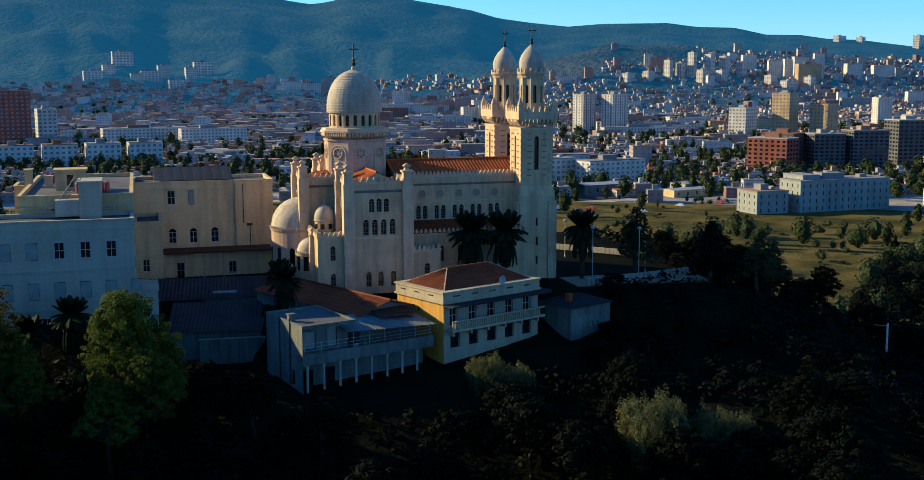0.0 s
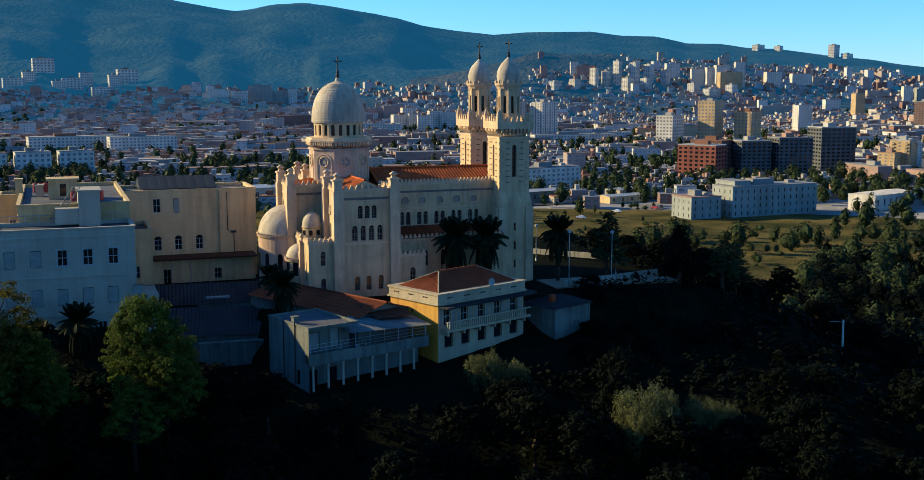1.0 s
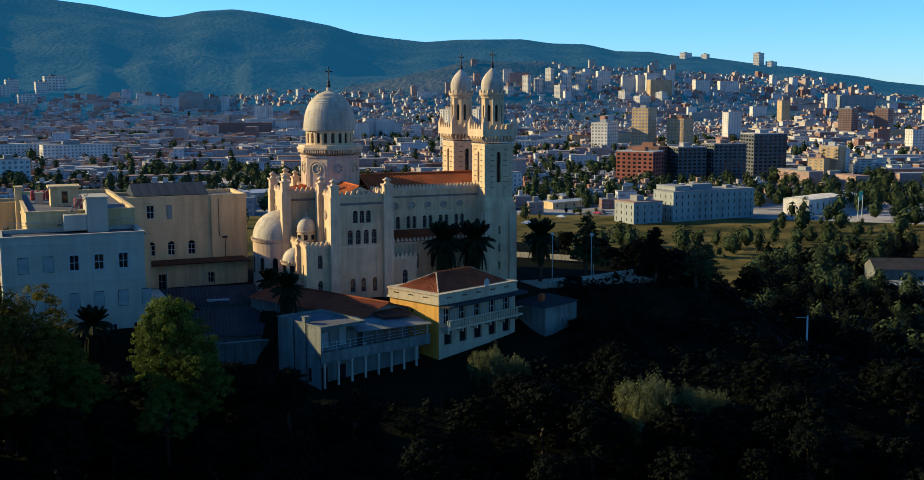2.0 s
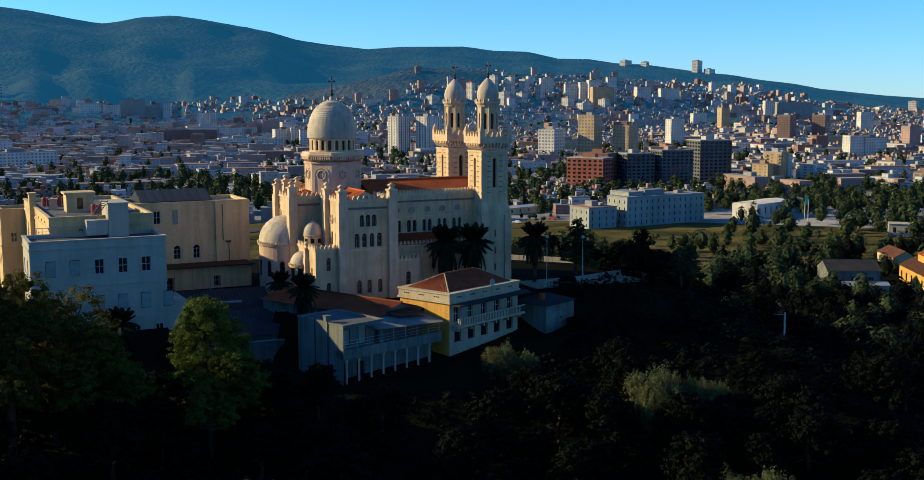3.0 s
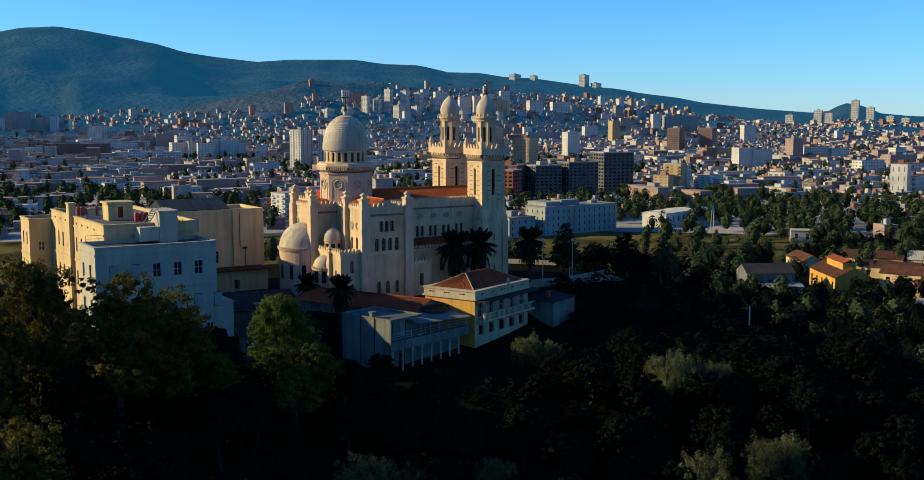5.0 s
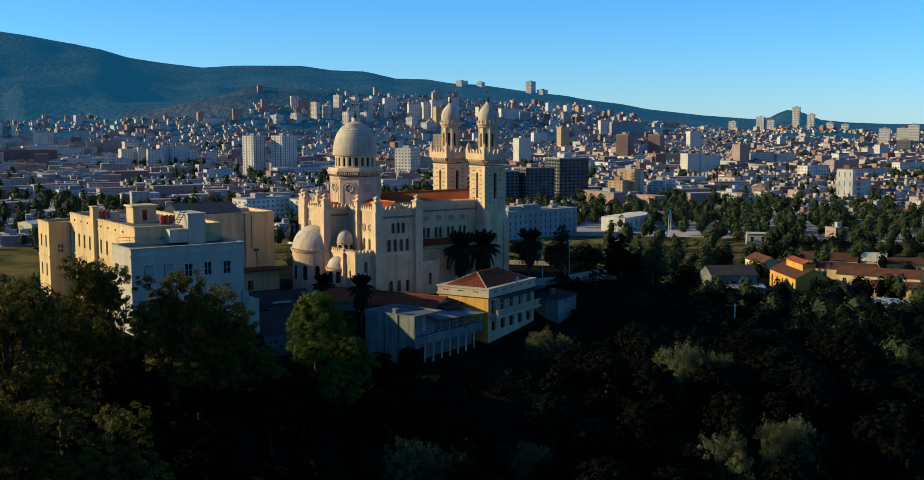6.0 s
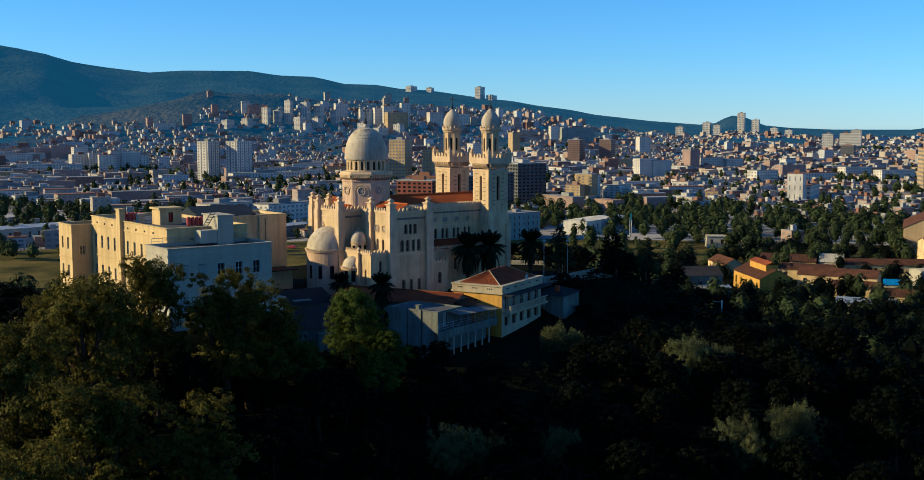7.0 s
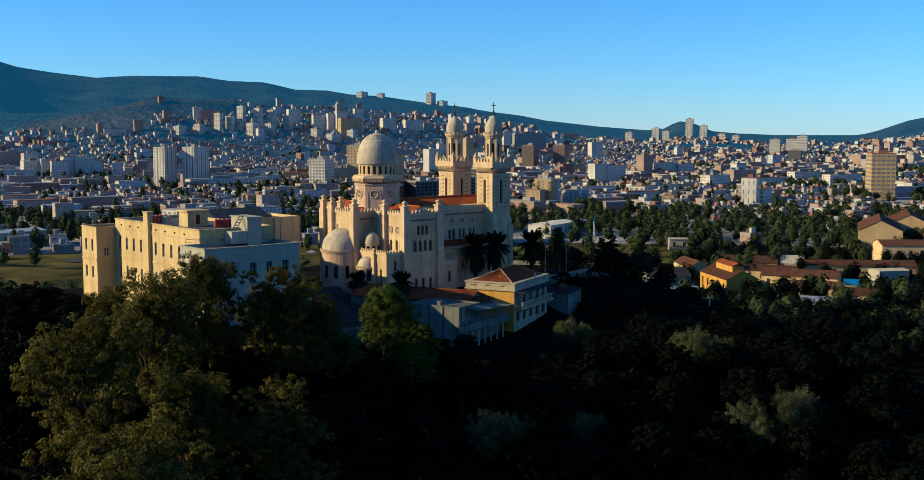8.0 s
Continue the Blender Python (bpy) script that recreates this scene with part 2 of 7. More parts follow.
    def merlons(self, a, b, z, step=0.75, w=0.4, h=0.55, t=0.35, slot=0):
        """A row of small stepped battlements from a to b."""
        a, b = Vector((a[0], a[1], 0)), Vector((b[0], b[1], 0))
        d = b - a
        k = max(1, int(d.length / step))
        u = d.normalized()
        s = Vector((-u.y, u.x, 0))
        for i in range(k):
            c = a + d * ((i + 0.5) / k)
            for ww, z0, z1 in ((w, z, z + h * 0.55), (w * 0.5, z + h * 0.55, z + h)):
                p = [c - u * ww / 2 - s * t / 2, c + u * ww / 2 - s * t / 2, c + u * ww / 2 + s * t / 2, c - u * ww / 2 + s * t / 2]
                vs = [(q.x, q.y, z0) for q in p] + [(q.x, q.y, z1) for q in p]
                self.mesh_in(vs, [(0, 1, 5, 4), (1, 2, 6, 5), (2, 3, 7, 6), (3, 0, 4, 7), (4, 5, 6, 7)], slot)

    def data(self, name, mats, smooth=False):
        me = bpy.data.meshes.new(name)
        if len(self.v) < 2500 and not smooth:
            seen, where = {}, []
            for p in self.v:
                where.append(seen.setdefault(tuple(round(c, 4) for c in p), len(seen)))
            kept = [(tuple(dict.fromkeys(where[i] for i in f)), q) for f, q in zip(self.f, self.s)]
            kept = [(f, q) for f, q in kept if len(f) > 2]
            self.v, self.f, self.s = list(seen), [f for f, q in kept], [q for f, q in kept]
        me.from_pydata(self.v, [], self.f)
        for m in mats if isinstance(mats, (list, tuple)) else [mats]:
            me.materials.append(m)
        me.polygons.foreach_set("material_index", self.s)
        if smooth:
            me.polygons.foreach_set("use_smooth", [True] * len(self.f))
        me.update()
        return me


def part(name, geo, mats, parent=None, label="", smooth=False, at=None):
    me = geo.data(name, mats, smooth) if isinstance(geo, Geo) else geo
    ob = new(name, me)
    if parent is not None:
        ob.parent = parent
    if at is not None:
        ob.matrix_basis = at
    if label:
        ob["label"] = label
    return ob


def thing(name, label, category, group="", at=None, kind=""):
    ob = new(name)
    if at is not None:
        ob.matrix_basis = at
    return tagged(ob, label, category, group, kind)


def facing(x, y, z, nx, ny):
    """Pose of a flat piece whose local -y looks along (nx, ny)."""
    return Matrix.Translation((x, y, z)) @ Matrix.Rotation(math.atan2(nx, -ny), 4, "Z")


def casement(g, r, h, b, glass):
    """Frame with a cross of glazing bars and, behind it, the panes, all joined."""
    xs, zs = (-r, -r + b, -b / 2, b / 2, r - b, r), (0, b, h / 2 - b / 2, h / 2 + b / 2, h - b, h)
    vs = [(x, y, z) for y in (-0.06, -0.012) for z in zs for x in xs]

    def at(i, j, k):
        return k * 36 + j * 6 + i
    hole = {(i, j) for i in (1, 3) for j in (1, 3)}
    fs, ss = [], []
    for i in range(5):
        for j in range(5):
            k = 1 if (i, j) in hole else 0
            if k == 0 or glass:
                fs.append((at(i, j, k), at(i + 1, j, k), at(i + 1, j + 1, k), at(i, j + 1, k)))
                ss.append(0 if k else 1)
            for (a0, b0), (a1, b1), side in (((i, j), (i + 1, j), (i, j - 1)), ((i, j + 1), (i + 1, j + 1), (i, j + 1)),
                                             ((i, j), (i, j + 1), (i - 1, j)), ((i + 1, j), (i + 1, j + 1), (i + 1, j))):
                out = not (0 <= side[0] < 5 and 0 <= side[1] < 5)
                if k == 0 and (side in hole or out):
                    fs.append((at(a0, b0, 0), at(a1, b1, 0), at(a1, b1, 1), at(a0, b0, 1)))
                    ss.append(1)
    for f, s in zip(fs, ss):
        g.f.append(tuple(n + len(g.v) for n in f))
        g.s.append(s)
    g.v.extend(vs)


def louvre(g, x0, x1, z0, z1, slot=0, step=0.12):
    """One leaf of sloping slats, as a single folded sheet."""
    n = max(2, int((z1 - z0) / step))
    vs = []
    for i in range(n):
        z = z0 + (z1 - z0) * i / n
        for y, zz in ((-0.07, z), (-0.03, z + (z1 - z0) / n * 0.9)):
            vs += [(x0, y, zz), (x1, y, zz)]
    g.mesh_in(vs, [(2 * k, 2 * k + 1, 2 * k + 3, 2 * k + 2) for k in range(2 * n - 1)], slot)


WINDOW_MESH = {}


def window_mesh(w, h, arched, style):
    """Pane with frame bars; local x across, z up, -y outwards, origin at the sill's middle."""
    key = (round(w, 2), round(h, 2), arched, style)
    if key in WINDOW_MESH:
        return WINDOW_MESH[key]
    g = Geo()
    r = w / 2
    if arched:
        loop = [(-r, 0), (r, 0)] + [(r * math.cos(radians(t)), h - r + r * math.sin(radians(t))) for t in range(0, 181, 30)]
    else:
        loop = [(-r, 0), (r, 0), (r, h), (-r, h)]
    b = min(0.07, w * 0.1)
    if arched or style in ("shutter", "slit"):
        g.face([(x, 0.0, z) for x, z in loop], 0)
    if style == "shutter":
        louvre(g, -r + 0.02, r - 0.02, 0.04, h - 0.04, 2)
    elif style != "slit":
        casement(g, r, h - (r if arched else 0), b, not arched)
    if style == "grille":
        for z in np.arange(0.3, h - r * 0.6, 0.3):
            g.box(-r * 0.95, -0.05, z - 0.03, r * 0.95, -0.02, z + 0.03, 1)
    me = g.data("window", [GLASS, STONE_DARK if style == "grille" else FRAME, SHUTTER])
    WINDOW_MESH[key] = me
    return me


def glaze(parent, o, u, n, openings, depth=0.3, style="sash", label=""):
    o, u, n = Vector(o), Vector(u).normalized(), Vector(n).normalized()
    for c, s, w, h, a in openings:
        p = o + u * c + Vector((0, 0, s)) - n * (depth - 0.02)
        part("window", window_mesh(w, h, a, style), None, parent, label, at=facing(p.x, p.y, p.z, n.x, n.y))


# ---- ground: one sheet from the hilltop to the mountains ----
EYE = (-85.0, -146.0)
RIDGE = [(-60, 4.6), (-10, 4.9), (2, 4.7), (6, 4.25), (7.9, 3.91), (9.1, 3.72), (9.8, 3.79), (11.0, 4.06), (12.7, 4.15), (14.4, 3.9), (15.8, 3.67),
         (17.2, 3.41), (18.5, 3.03), (20.0, 2.81), (22.0, 2.59), (23.7, 2.71), (26.9, 2.72), (28.3, 2.51), (30.1, 2.45), (31.6, 2.1), (33.2, 2.06), (34.5, 1.85),
         (35.9, 1.79), (38.8, 1.37), (40.2, 1.24), (41.4, 1.01), (43.1, 0.8), (44.4, 0.54), (47.2, 0.22), (49.6, 0.04), (50.4, 0.12),
         (51.1, 0.5), (51.8, 0.42), (52.8, 0.0), (54, -0.12), (56, -0.2), (59.8, -0.2), (60.6, 0.0), (62, 0.5), (63.2, 0.75), (70, 1.3), (90, 1.0)]
RA = np.array([a for a, e in RIDGE])
RE = np.array([e for a, e in RIDGE])
PLAIN = -32.0


def smooth(x):
    x = min(1.0, max(0.0, x))
    return x * x * (3 - 2 * x)


def ground(x, y):
    """Height of the land."""
    # the church hill
    d = math.hypot((x + 25) / 1.25, y - 2)
    top = 1.6
    front = smooth((-15 - y) / 100) * 21 + smooth((-13 - y) / 9) * 3.4
    z = top - front
    side = smooth((x - 18) / 52) + smooth((x - 60) / 70) * 0.55
    back = smooth((y - 34) / 70)
    left = smooth((-72 - x) / 90) * 0.5
    z = top + (z - top) - side * 22 - back * 24 - left * 14
    # sunken yard with the storehouses
    yard = min(smooth((x + 47.2) / 1.5), smooth((-34.2 - x) / 1.5), smooth((-4.9 - y) / 1.2), smooth((y + 24) / 3))
    z = z * (1 - yard) + min(z, -3.4) * yard
    z = max(z, PLAIN)
    # plain to mountains
    dx, dy = x - EYE[0], y - EYE[1]
    r = math.hypot(dx, dy)
    far = smooth((r - 240) / 150) if y > -60 else smooth((r - 150) / 300)
    z = z * (1 - far) + PLAIN * far
    if r > 900:
        az = math.degrees(math.atan2(dx, dy))
        el = float(np.interp(az, RA, RE)) if -60 < az < 90 else 1.0
        H = 25 + math.tan(radians(el)) * 3900 - PLAIN
        rr = r / 3900
        nz = noise.fractal(Vector((x / 900, y / 900, 0.3)), 0.9, 2.1, 5)
        if rr < 1:
            s = max(0.0, (rr - 0.46) / 0.54)
            rise = s ** 1.25
            cut = smooth((s - 0.12) / 0.25) if az < 13 else smooth((s - 0.36) / 0.2)
            rid = 0.5 + 0.6 * noise.noise(Vector((az / 4.2, r / 2600, 4.2))) + 0.45 * noise.noise(Vector((az / 1.7, r / 1300, 7.7))) + 0.3 * noise.noise(Vector((x / 160, y / 160, 2.2)))
            z -= 105 * cut * (1 - s) ** 0.8 * max(0.0, rid) * min(1.0, H / 200)
            z += max(0.0, H) * rise * (1 + nz * 0.5 * (1 - s) ** 0.5) + 38 * max(0.0, s) ** 0.5 * (1 - s) * noise.fractal(Vector((x / 300, y / 300, 1.7)), 0.75, 2.1, 5)
        else:
            z += H * (1 - 0.5 * smooth((rr - 1) / 0.25))
        # bare spur, built-up slope beside it and the wooded knoll before the range
        if rr < 1:
            for px, py, sx_, sy_, up in ((930, 2030, 210, 190, 62), (1120, 1840, 300, 260, 34), (1500, 1950, 420, 300, 30), (-70, 2330, 240, 180, 46)):
                bx, by = (x - px) / sx_, (y - py) / sy_
                z += up * math.exp(-(bx * bx + by * by))
    elif r < 400:
        z += noise.noise(Vector((x / 14, y / 14, 0))) * 0.5 * (1 if y < -12 or x > 12 else 0)
    return z


# rings round the viewpoint's side of the hill: fine towards the town, coarse behind
turns = list(np.arange(-60, 92, 0.4)) + list(np.arange(92, 300, 4.0))
rings = [6.0 * math.exp(0.0178 * k) for k in range(380)]
g = Geo()
g.v = [(EYE[0] + r * math.sin(radians(t)), EYE[1] + r * math.cos(radians(t))) for r in rings for t in turns]
g.v = [(x, y, ground(x, y)) for x, y in g.v]
nx_ = len(turns)
g.f = [(j * nx_ + i, j * nx_ + (i + 1) % nx_, (j + 1) * nx_ + (i + 1) % nx_, (j + 1) * nx_ + i) for j in range(len(rings) - 1) for i in range(nx_)]
g.f.append(tuple(range(nx_))[::-1])


def land_slot(f):
    x = sum(g.v[i][0] for i in f) / len(f)
    y = sum(g.v[i][1] for i in f) / len(f)
    r = math.hypot(x - EYE[0], y - EYE[1])
    az = math.degrees(math.atan2(x - EYE[0], y - EYE[1]))
    if r > 2080 + 420 * smooth((az - 11) / 12) + 160 * noise.noise(Vector((x / 130, y / 130, 0))):
        return 2
    if r > 1850:
        return 4
    if r > 560:
        return 1
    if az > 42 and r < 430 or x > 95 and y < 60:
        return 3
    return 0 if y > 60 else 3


g.s = [land_slot(f) for f in g.f]
SOIL = material("dry_grass_and_soil", (0.14, 0.11, 0.034), 0.95, 0.14, 0.55, 0.8, second=(0.034, 0.038, 0.014), grain=22)
# scrub floor: shade beneath the trees is put into its near-black colour
SCRUB = material("shaded_scrub_floor", (0.010, 0.011, 0.006), 0.95, 0.4, 0.5, 0.8, second=(0.004, 0.005, 0.003))
TOWN_SOIL = material("town_ground", (0.38, 0.35, 0.33), 0.95, 0.05, 0.4, 0.4, second=(0.12, 0.12, 0.11))
FOREST = material("hazed_forest_slope", (0.031, 0.040, 0.030), 0.95, 0.022, 0.6, 1.0, second=(0.009, 0.016, 0.015), grain=9)
HILLSIDE = material("hazed_shrubby_hillside", (0.060, 0.055, 0.034), 0.95, 0.03, 0.5, 0.9, second=(0.014, 0.022, 0.018), grain=8)
for earth in (SOIL, SCRUB, TOWN_SOIL, FOREST, HILLSIDE):
    earth.node_tree.nodes["Principled BSDF"].inputs["Specular IOR Level"].default_value = 0.01
# far mountain backdrop and hillside: blue distance haze painted in as emission
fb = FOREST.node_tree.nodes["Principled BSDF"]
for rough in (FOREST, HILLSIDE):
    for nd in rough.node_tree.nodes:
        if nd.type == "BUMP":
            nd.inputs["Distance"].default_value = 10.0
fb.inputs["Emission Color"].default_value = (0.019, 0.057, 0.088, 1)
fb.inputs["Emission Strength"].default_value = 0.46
# weaker haze glow for the nearer hillside
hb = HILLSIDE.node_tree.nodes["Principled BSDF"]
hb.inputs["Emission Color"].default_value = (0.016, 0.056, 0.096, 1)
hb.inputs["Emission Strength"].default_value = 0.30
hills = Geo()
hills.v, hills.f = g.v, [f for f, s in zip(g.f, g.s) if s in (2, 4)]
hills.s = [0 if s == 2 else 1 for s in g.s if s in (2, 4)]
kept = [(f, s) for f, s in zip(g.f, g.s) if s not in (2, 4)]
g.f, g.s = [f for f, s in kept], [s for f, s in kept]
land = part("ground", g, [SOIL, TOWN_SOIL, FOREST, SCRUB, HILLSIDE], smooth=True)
tagged(part("backdrop", hills, [FOREST, HILLSIDE], smooth=True), "far forested mountain range with painted blue haze behind the town", "mountains", kind="structure")
tagged(land, "dry grassy hill, scrub slopes and town plain", "ground", kind="structure")


def slope(g, a, b, c, d, pitch=0.42, rows=0.0, slot=0, lift=0.09):
    """A tiled slope with ribs from the eave a-b up to the ridge d-c, in courses."""
    a, b, c, d = (Vector(p) for p in (a, b, c, d))
    n = max(2, int((b - a).length / pitch))
    nrm = (b - a).cross(d - a)
    if nrm.length < 1e-6:
        nrm = (b - a).cross(c - a)
    nrm.normalize()
    if nrm.z < 0:
        nrm = -nrm
    courses = max(1, int(((d + c) / 2 - (a + b) / 2).length / rows)) if rows else 1
    prof = [(0.0, 0.0), (0.25, 0.8), (0.5, 1.0), (0.75, 0.8), (1.0, 0.0)]
    line = [((i + s) / n, h) for i in range(n) for s, h in prof[:4]] + [(1.0, 0.0)]
    vs, m = [], len(line)
    for k in range(courses):
        for f, ext in ((k / courses, 0.025), ((k + 1) / courses, 0.0)):
            for t, h in line:
                vs.append(a.lerp(b, t).lerp(d.lerp(c, t), f) + nrm * (h * lift + ext))
    g.mesh_in(vs, [(r * m + j, r * m + j + 1, (r + 1) * m + j + 1, (r + 1) * m + j) for r in range(2 * courses - 1) for j in range(m - 1)], slot)


def ridge_tiles(g, a, b, r=0.13, slot=0):
    a, b = Vector(a), Vector(b)
    n = max(1, int((b - a).length / 0.5))
    pts, rad = [], []
    for i in range(n):
        pts += [a.lerp(b, i / n), a.lerp(b, (i + 0.93) / n)]
        rad += [r * 1.12, r * 0.92]
    g.tube(pts, rad, 6, slot)


# ---- the church ----
church = thing("church", "pale limestone basilica with ribbed dome, twin towers and red roofs", "church")
BASE = 1.2


def cross_finial(g, x, y, z, h, s=1.0):
    g.lathe(x, y, [(0.16 * s, z), (0.22 * s, z + 0.15 * h), (0.10 * s, z + 0.22 * h), (0.16 * s, z + 0.3 * h), (0.07 * s, z + 0.36 * h), (0.06 * s, z + h)], 8)
    w = 0.07 * s
    g.box(x - w, y - 0.42 * s, z + 0.74 * h, x + w, y + 0.42 * s, z + 0.80 * h)
    g.box(x - 0.42 * s, y - w, z + 0.742 * h, x + 0.42 * s, y + w, z + 0.798 * h)


def bell_tower(cx, cy):
    h = 2.05
    t = part("bell_tower", Geo_tower_body(cx, cy, h), STONE, church, "square limestone bell tower with octagonal lantern")
    # openings
    for nx, ny in ((0, -1), (-1, 0), (1, 0), (0, 1)):
        u = Vector((-ny, nx, 0))
        o = Vector((cx, cy, 13.1)) + Vector((nx, ny, 0)) * h - u * h
        glaze(t, o, u, (nx, ny, 0), [(h, 2.0, 0.62, 4.1, True)], 0.45, "slit")
        hb = h + 0.28
        o = Vector((cx, cy, BASE)) + Vector((nx, ny, 0)) * hb - u * hb
        glaze(t, o, u, (nx, ny, 0), [(hb, 2.2, 0.28, 1.0, False), (hb, 4.6, 0.28, 1.0, False), (hb, 7.0, 0.28, 1.0, False)], 0.4, "slit")
    # corner buttress strips on the lower stage
    for nx, ny in ((0, -1), (-1, 0), (1, 0), (0, 1)):
        u = Vector((-ny, nx, 0))
        for s in (-1, 1):
            c = Vector((cx, cy, 0)) + Vector((nx, ny, 0)) * (h + 0.40) + u * s * (h - 0.22)
            d, e = abs(u.x) * 0.45 + abs(nx) * 0.14, abs(u.y) * 0.45 + abs(ny) * 0.14
            gb = Geo()
            gb.box(c.x - d, c.y - e, BASE - 1, c.x + d, c.y + e, 11.2)
            part("buttress", gb, STONE_TRIM, t)
    # quoin strips
    g = Geo()
    for sx_ in (-1, 1):
        for sy_ in (-1, 1):
            for k in range(9):
                z = 13.5 + k * 0.72
                e = 0.04
                w = 0.55 if k % 2 else 0.38
                x0, y0 = cx + sx_ * h, cy + sy_ * h
                g.box(min(x0 + sx_ * e, x0 - sx_ * w), y0 - 0.02 if sy_ > 0 else y0 - e, z, max(x0 + sx_ * e, x0 - sx_ * w), y0 + e if sy_ > 0 else y0 + 0.02, z + 0.34)
                g.box(x0 - 0.02 if sx_ > 0 else x0 - e, min(y0 + sy_ * e, y0 - sy_ * w), z, x0 + e if sx_ > 0 else x0 + 0.02, max(y0 + sy_ * e, y0 - sy_ * w), z + 0.34)
    part("quoin_work", g, STONE_TRIM, t)["kind"] = "stuff"
    # vertical string ornaments beside the slits
    g = Geo()
    for nx, ny in ((0, -1), (-1, 0), (1, 0), (0, 1)):
        u = Vector((-ny, nx, 0))
        for off in (-0.95, 0.95):
            for k in range(8):
                c = Vector((cx, cy, 0)) + Vector((nx, ny, 0)) * (h + 0.02) + u * off
                d = abs(u.x) * 0.28 + abs(nx) * 0.05
                e = abs(u.y) * 0.28 + abs(ny) * 0.05
                z = 14.4 + k * 0.72
                g.box(c.x - d, c.y - e, z, c.x + d, c.y + e, z + 0.11)
    part("ornament_strip", g, STONE_DARK, t)["kind"] = "stuff"
    # corbelled gallery
    g = Geo()
    g.box(cx - h - 0.08, cy - h - 0.08, 20.0, cx + h + 0.08, cy + h + 0.08, 20.25)
    k = 8
    for nx, ny in ((0, -1), (-1, 0), (1, 0), (0, 1)):
        u = Vector((-ny, nx, 0))
        for i in range(k):
            c = Vector((cx, cy, 0)) + u * ((i + 0.5) / k * 2 - 1) * h
            p, q = c + Vector((nx, ny, 0)) * h, c + Vector((nx, ny, 0)) * (h + 0.42)
            d = u * 0.13
            g.mesh_in([(p - d).to_tuple()[:2] + (20.45,), (p + d).to_tuple()[:2] + (20.45,), (p + d).to_tuple()[:2] + (21.25,), (p - d).to_tuple()[:2] + (21.25,),
                       (q - d).to_tuple()[:2] + (20.95,), (q + d).to_tuple()[:2] + (20.95,), (q + d).to_tuple()[:2] + (21.25,), (q - d).to_tuple()[:2] + (21.25,)],
                      [(0, 1, 5, 4), (1, 2, 6, 5), (3, 0, 4, 7), (4, 5, 6, 7), (2, 3, 7, 6)])
    e = h + 0.45
    g.box(cx - e, cy - e, 21.25, cx + e, cy + e, 21.6)
    for a, b in (((-e, -e), (e, -e)), ((e, -e), (e, e)), ((e, e), (-e, e)), ((-e, e), (-e, -e))):
        x0, x1, y0, y1 = cx + min(a[0], b[0]), cx + max(a[0], b[0]), cy + min(a[1], b[1]), cy + max(a[1], b[1])
        g.box(max(x0 - 0.0, cx - e), max(y0, cy - e), 21.6, min(x1, cx + e) if x1 > x0 else x0 + 0.25 * (1 if a[0] < 0 else -1), y1 if y1 > y0 else y0 + 0.25 * (1 if a[1] < 0 else -1), 22.2)
        ins = 0.13
        g.merlons((cx + a[0] * (1 - ins / e), cy + a[1] * (1 - ins / e)), (cx + b[0] * (1 - ins / e), cy + b[1] * (1 - ins / e)), 22.2, 0.72, 0.42, 0.6, 0.24)
    for sx_ in (-1, 1):
        for sy_ in (-1, 1):
            x, y = cx + sx_ * (e - 0.3), cy + sy_ * (e - 0.3)
            g.box(x - 0.32, y - 0.32, 21.6, x + 0.32, y + 0.32, 22.9)
            g.lathe(x, y, [(0.36, 22.9), (0.40, 23.0), (0.30, 23.3), (0.10, 23.7), (0.02, 23.9)], 8)
    part("gallery", g, STONE_TRIM, t, "corbelled battlemented gallery")
    # lantern
    g = Geo()
    r, zt = 1.42, 26.5
    pts = [(cx + r * math.cos(radians(22.5 + 45 * i)), cy + r * math.sin(radians(22.5 + 45 * i))) for i in range(8)]
    ln = part("lantern", lantern_body(pts, zt), STONE, t)
    for i in range(8):
        gc = Geo()
        gc.lathe(pts[i][0], pts[i][1], [(0.11, 21.6), (0.11, zt)], 6)
        part("colonnette", gc, STONE_TRIM, t)
        a, b = Vector((*pts[i], 21.6)), Vector((*pts[(i + 1) % 8], 21.6))
        am = radians(45 + 45 * i)
        glaze(ln, a, b - a, (math.cos(am), math.sin(am), 0), [((b - a).length / 2, 1.6, 0.44, 2.2, True)], 0.3, "slit")
    g.lathe(cx, cy, [(1.5, 26.3), (1.56, 26.5), (1.76, 26.75), (1.8, 27.0), (1.5, 27.02)], 16)
    for i in range(16):
        a = 2 * math.pi * i / 16
        g.lathe(cx + 1.66 * math.cos(a), cy + 1.66 * math.sin(a), [(0.14, 27.0), (0.14, 27.25), (0.02, 27.42)], 5)
    part("cornice", g, STONE_TRIM, ln)
    g = Geo()
    g.lathe(cx, cy, [(1.36, 27.0), (1.5, 27.5), (1.54, 28.0), (1.46, 28.5), (1.26, 29.0), (0.92, 29.5), (0.5, 29.95), (0.22, 30.2), (0.14, 30.4)], 24)
    part("cupola", g, DOME_ROOF, ln, "pale onion cupola", smooth=True)
    g = Geo()
    cross_finial(g, cx, cy, 30.2, 2.35, 1.15)
    part("cross", g, IRON, ln, "dark iron cross")


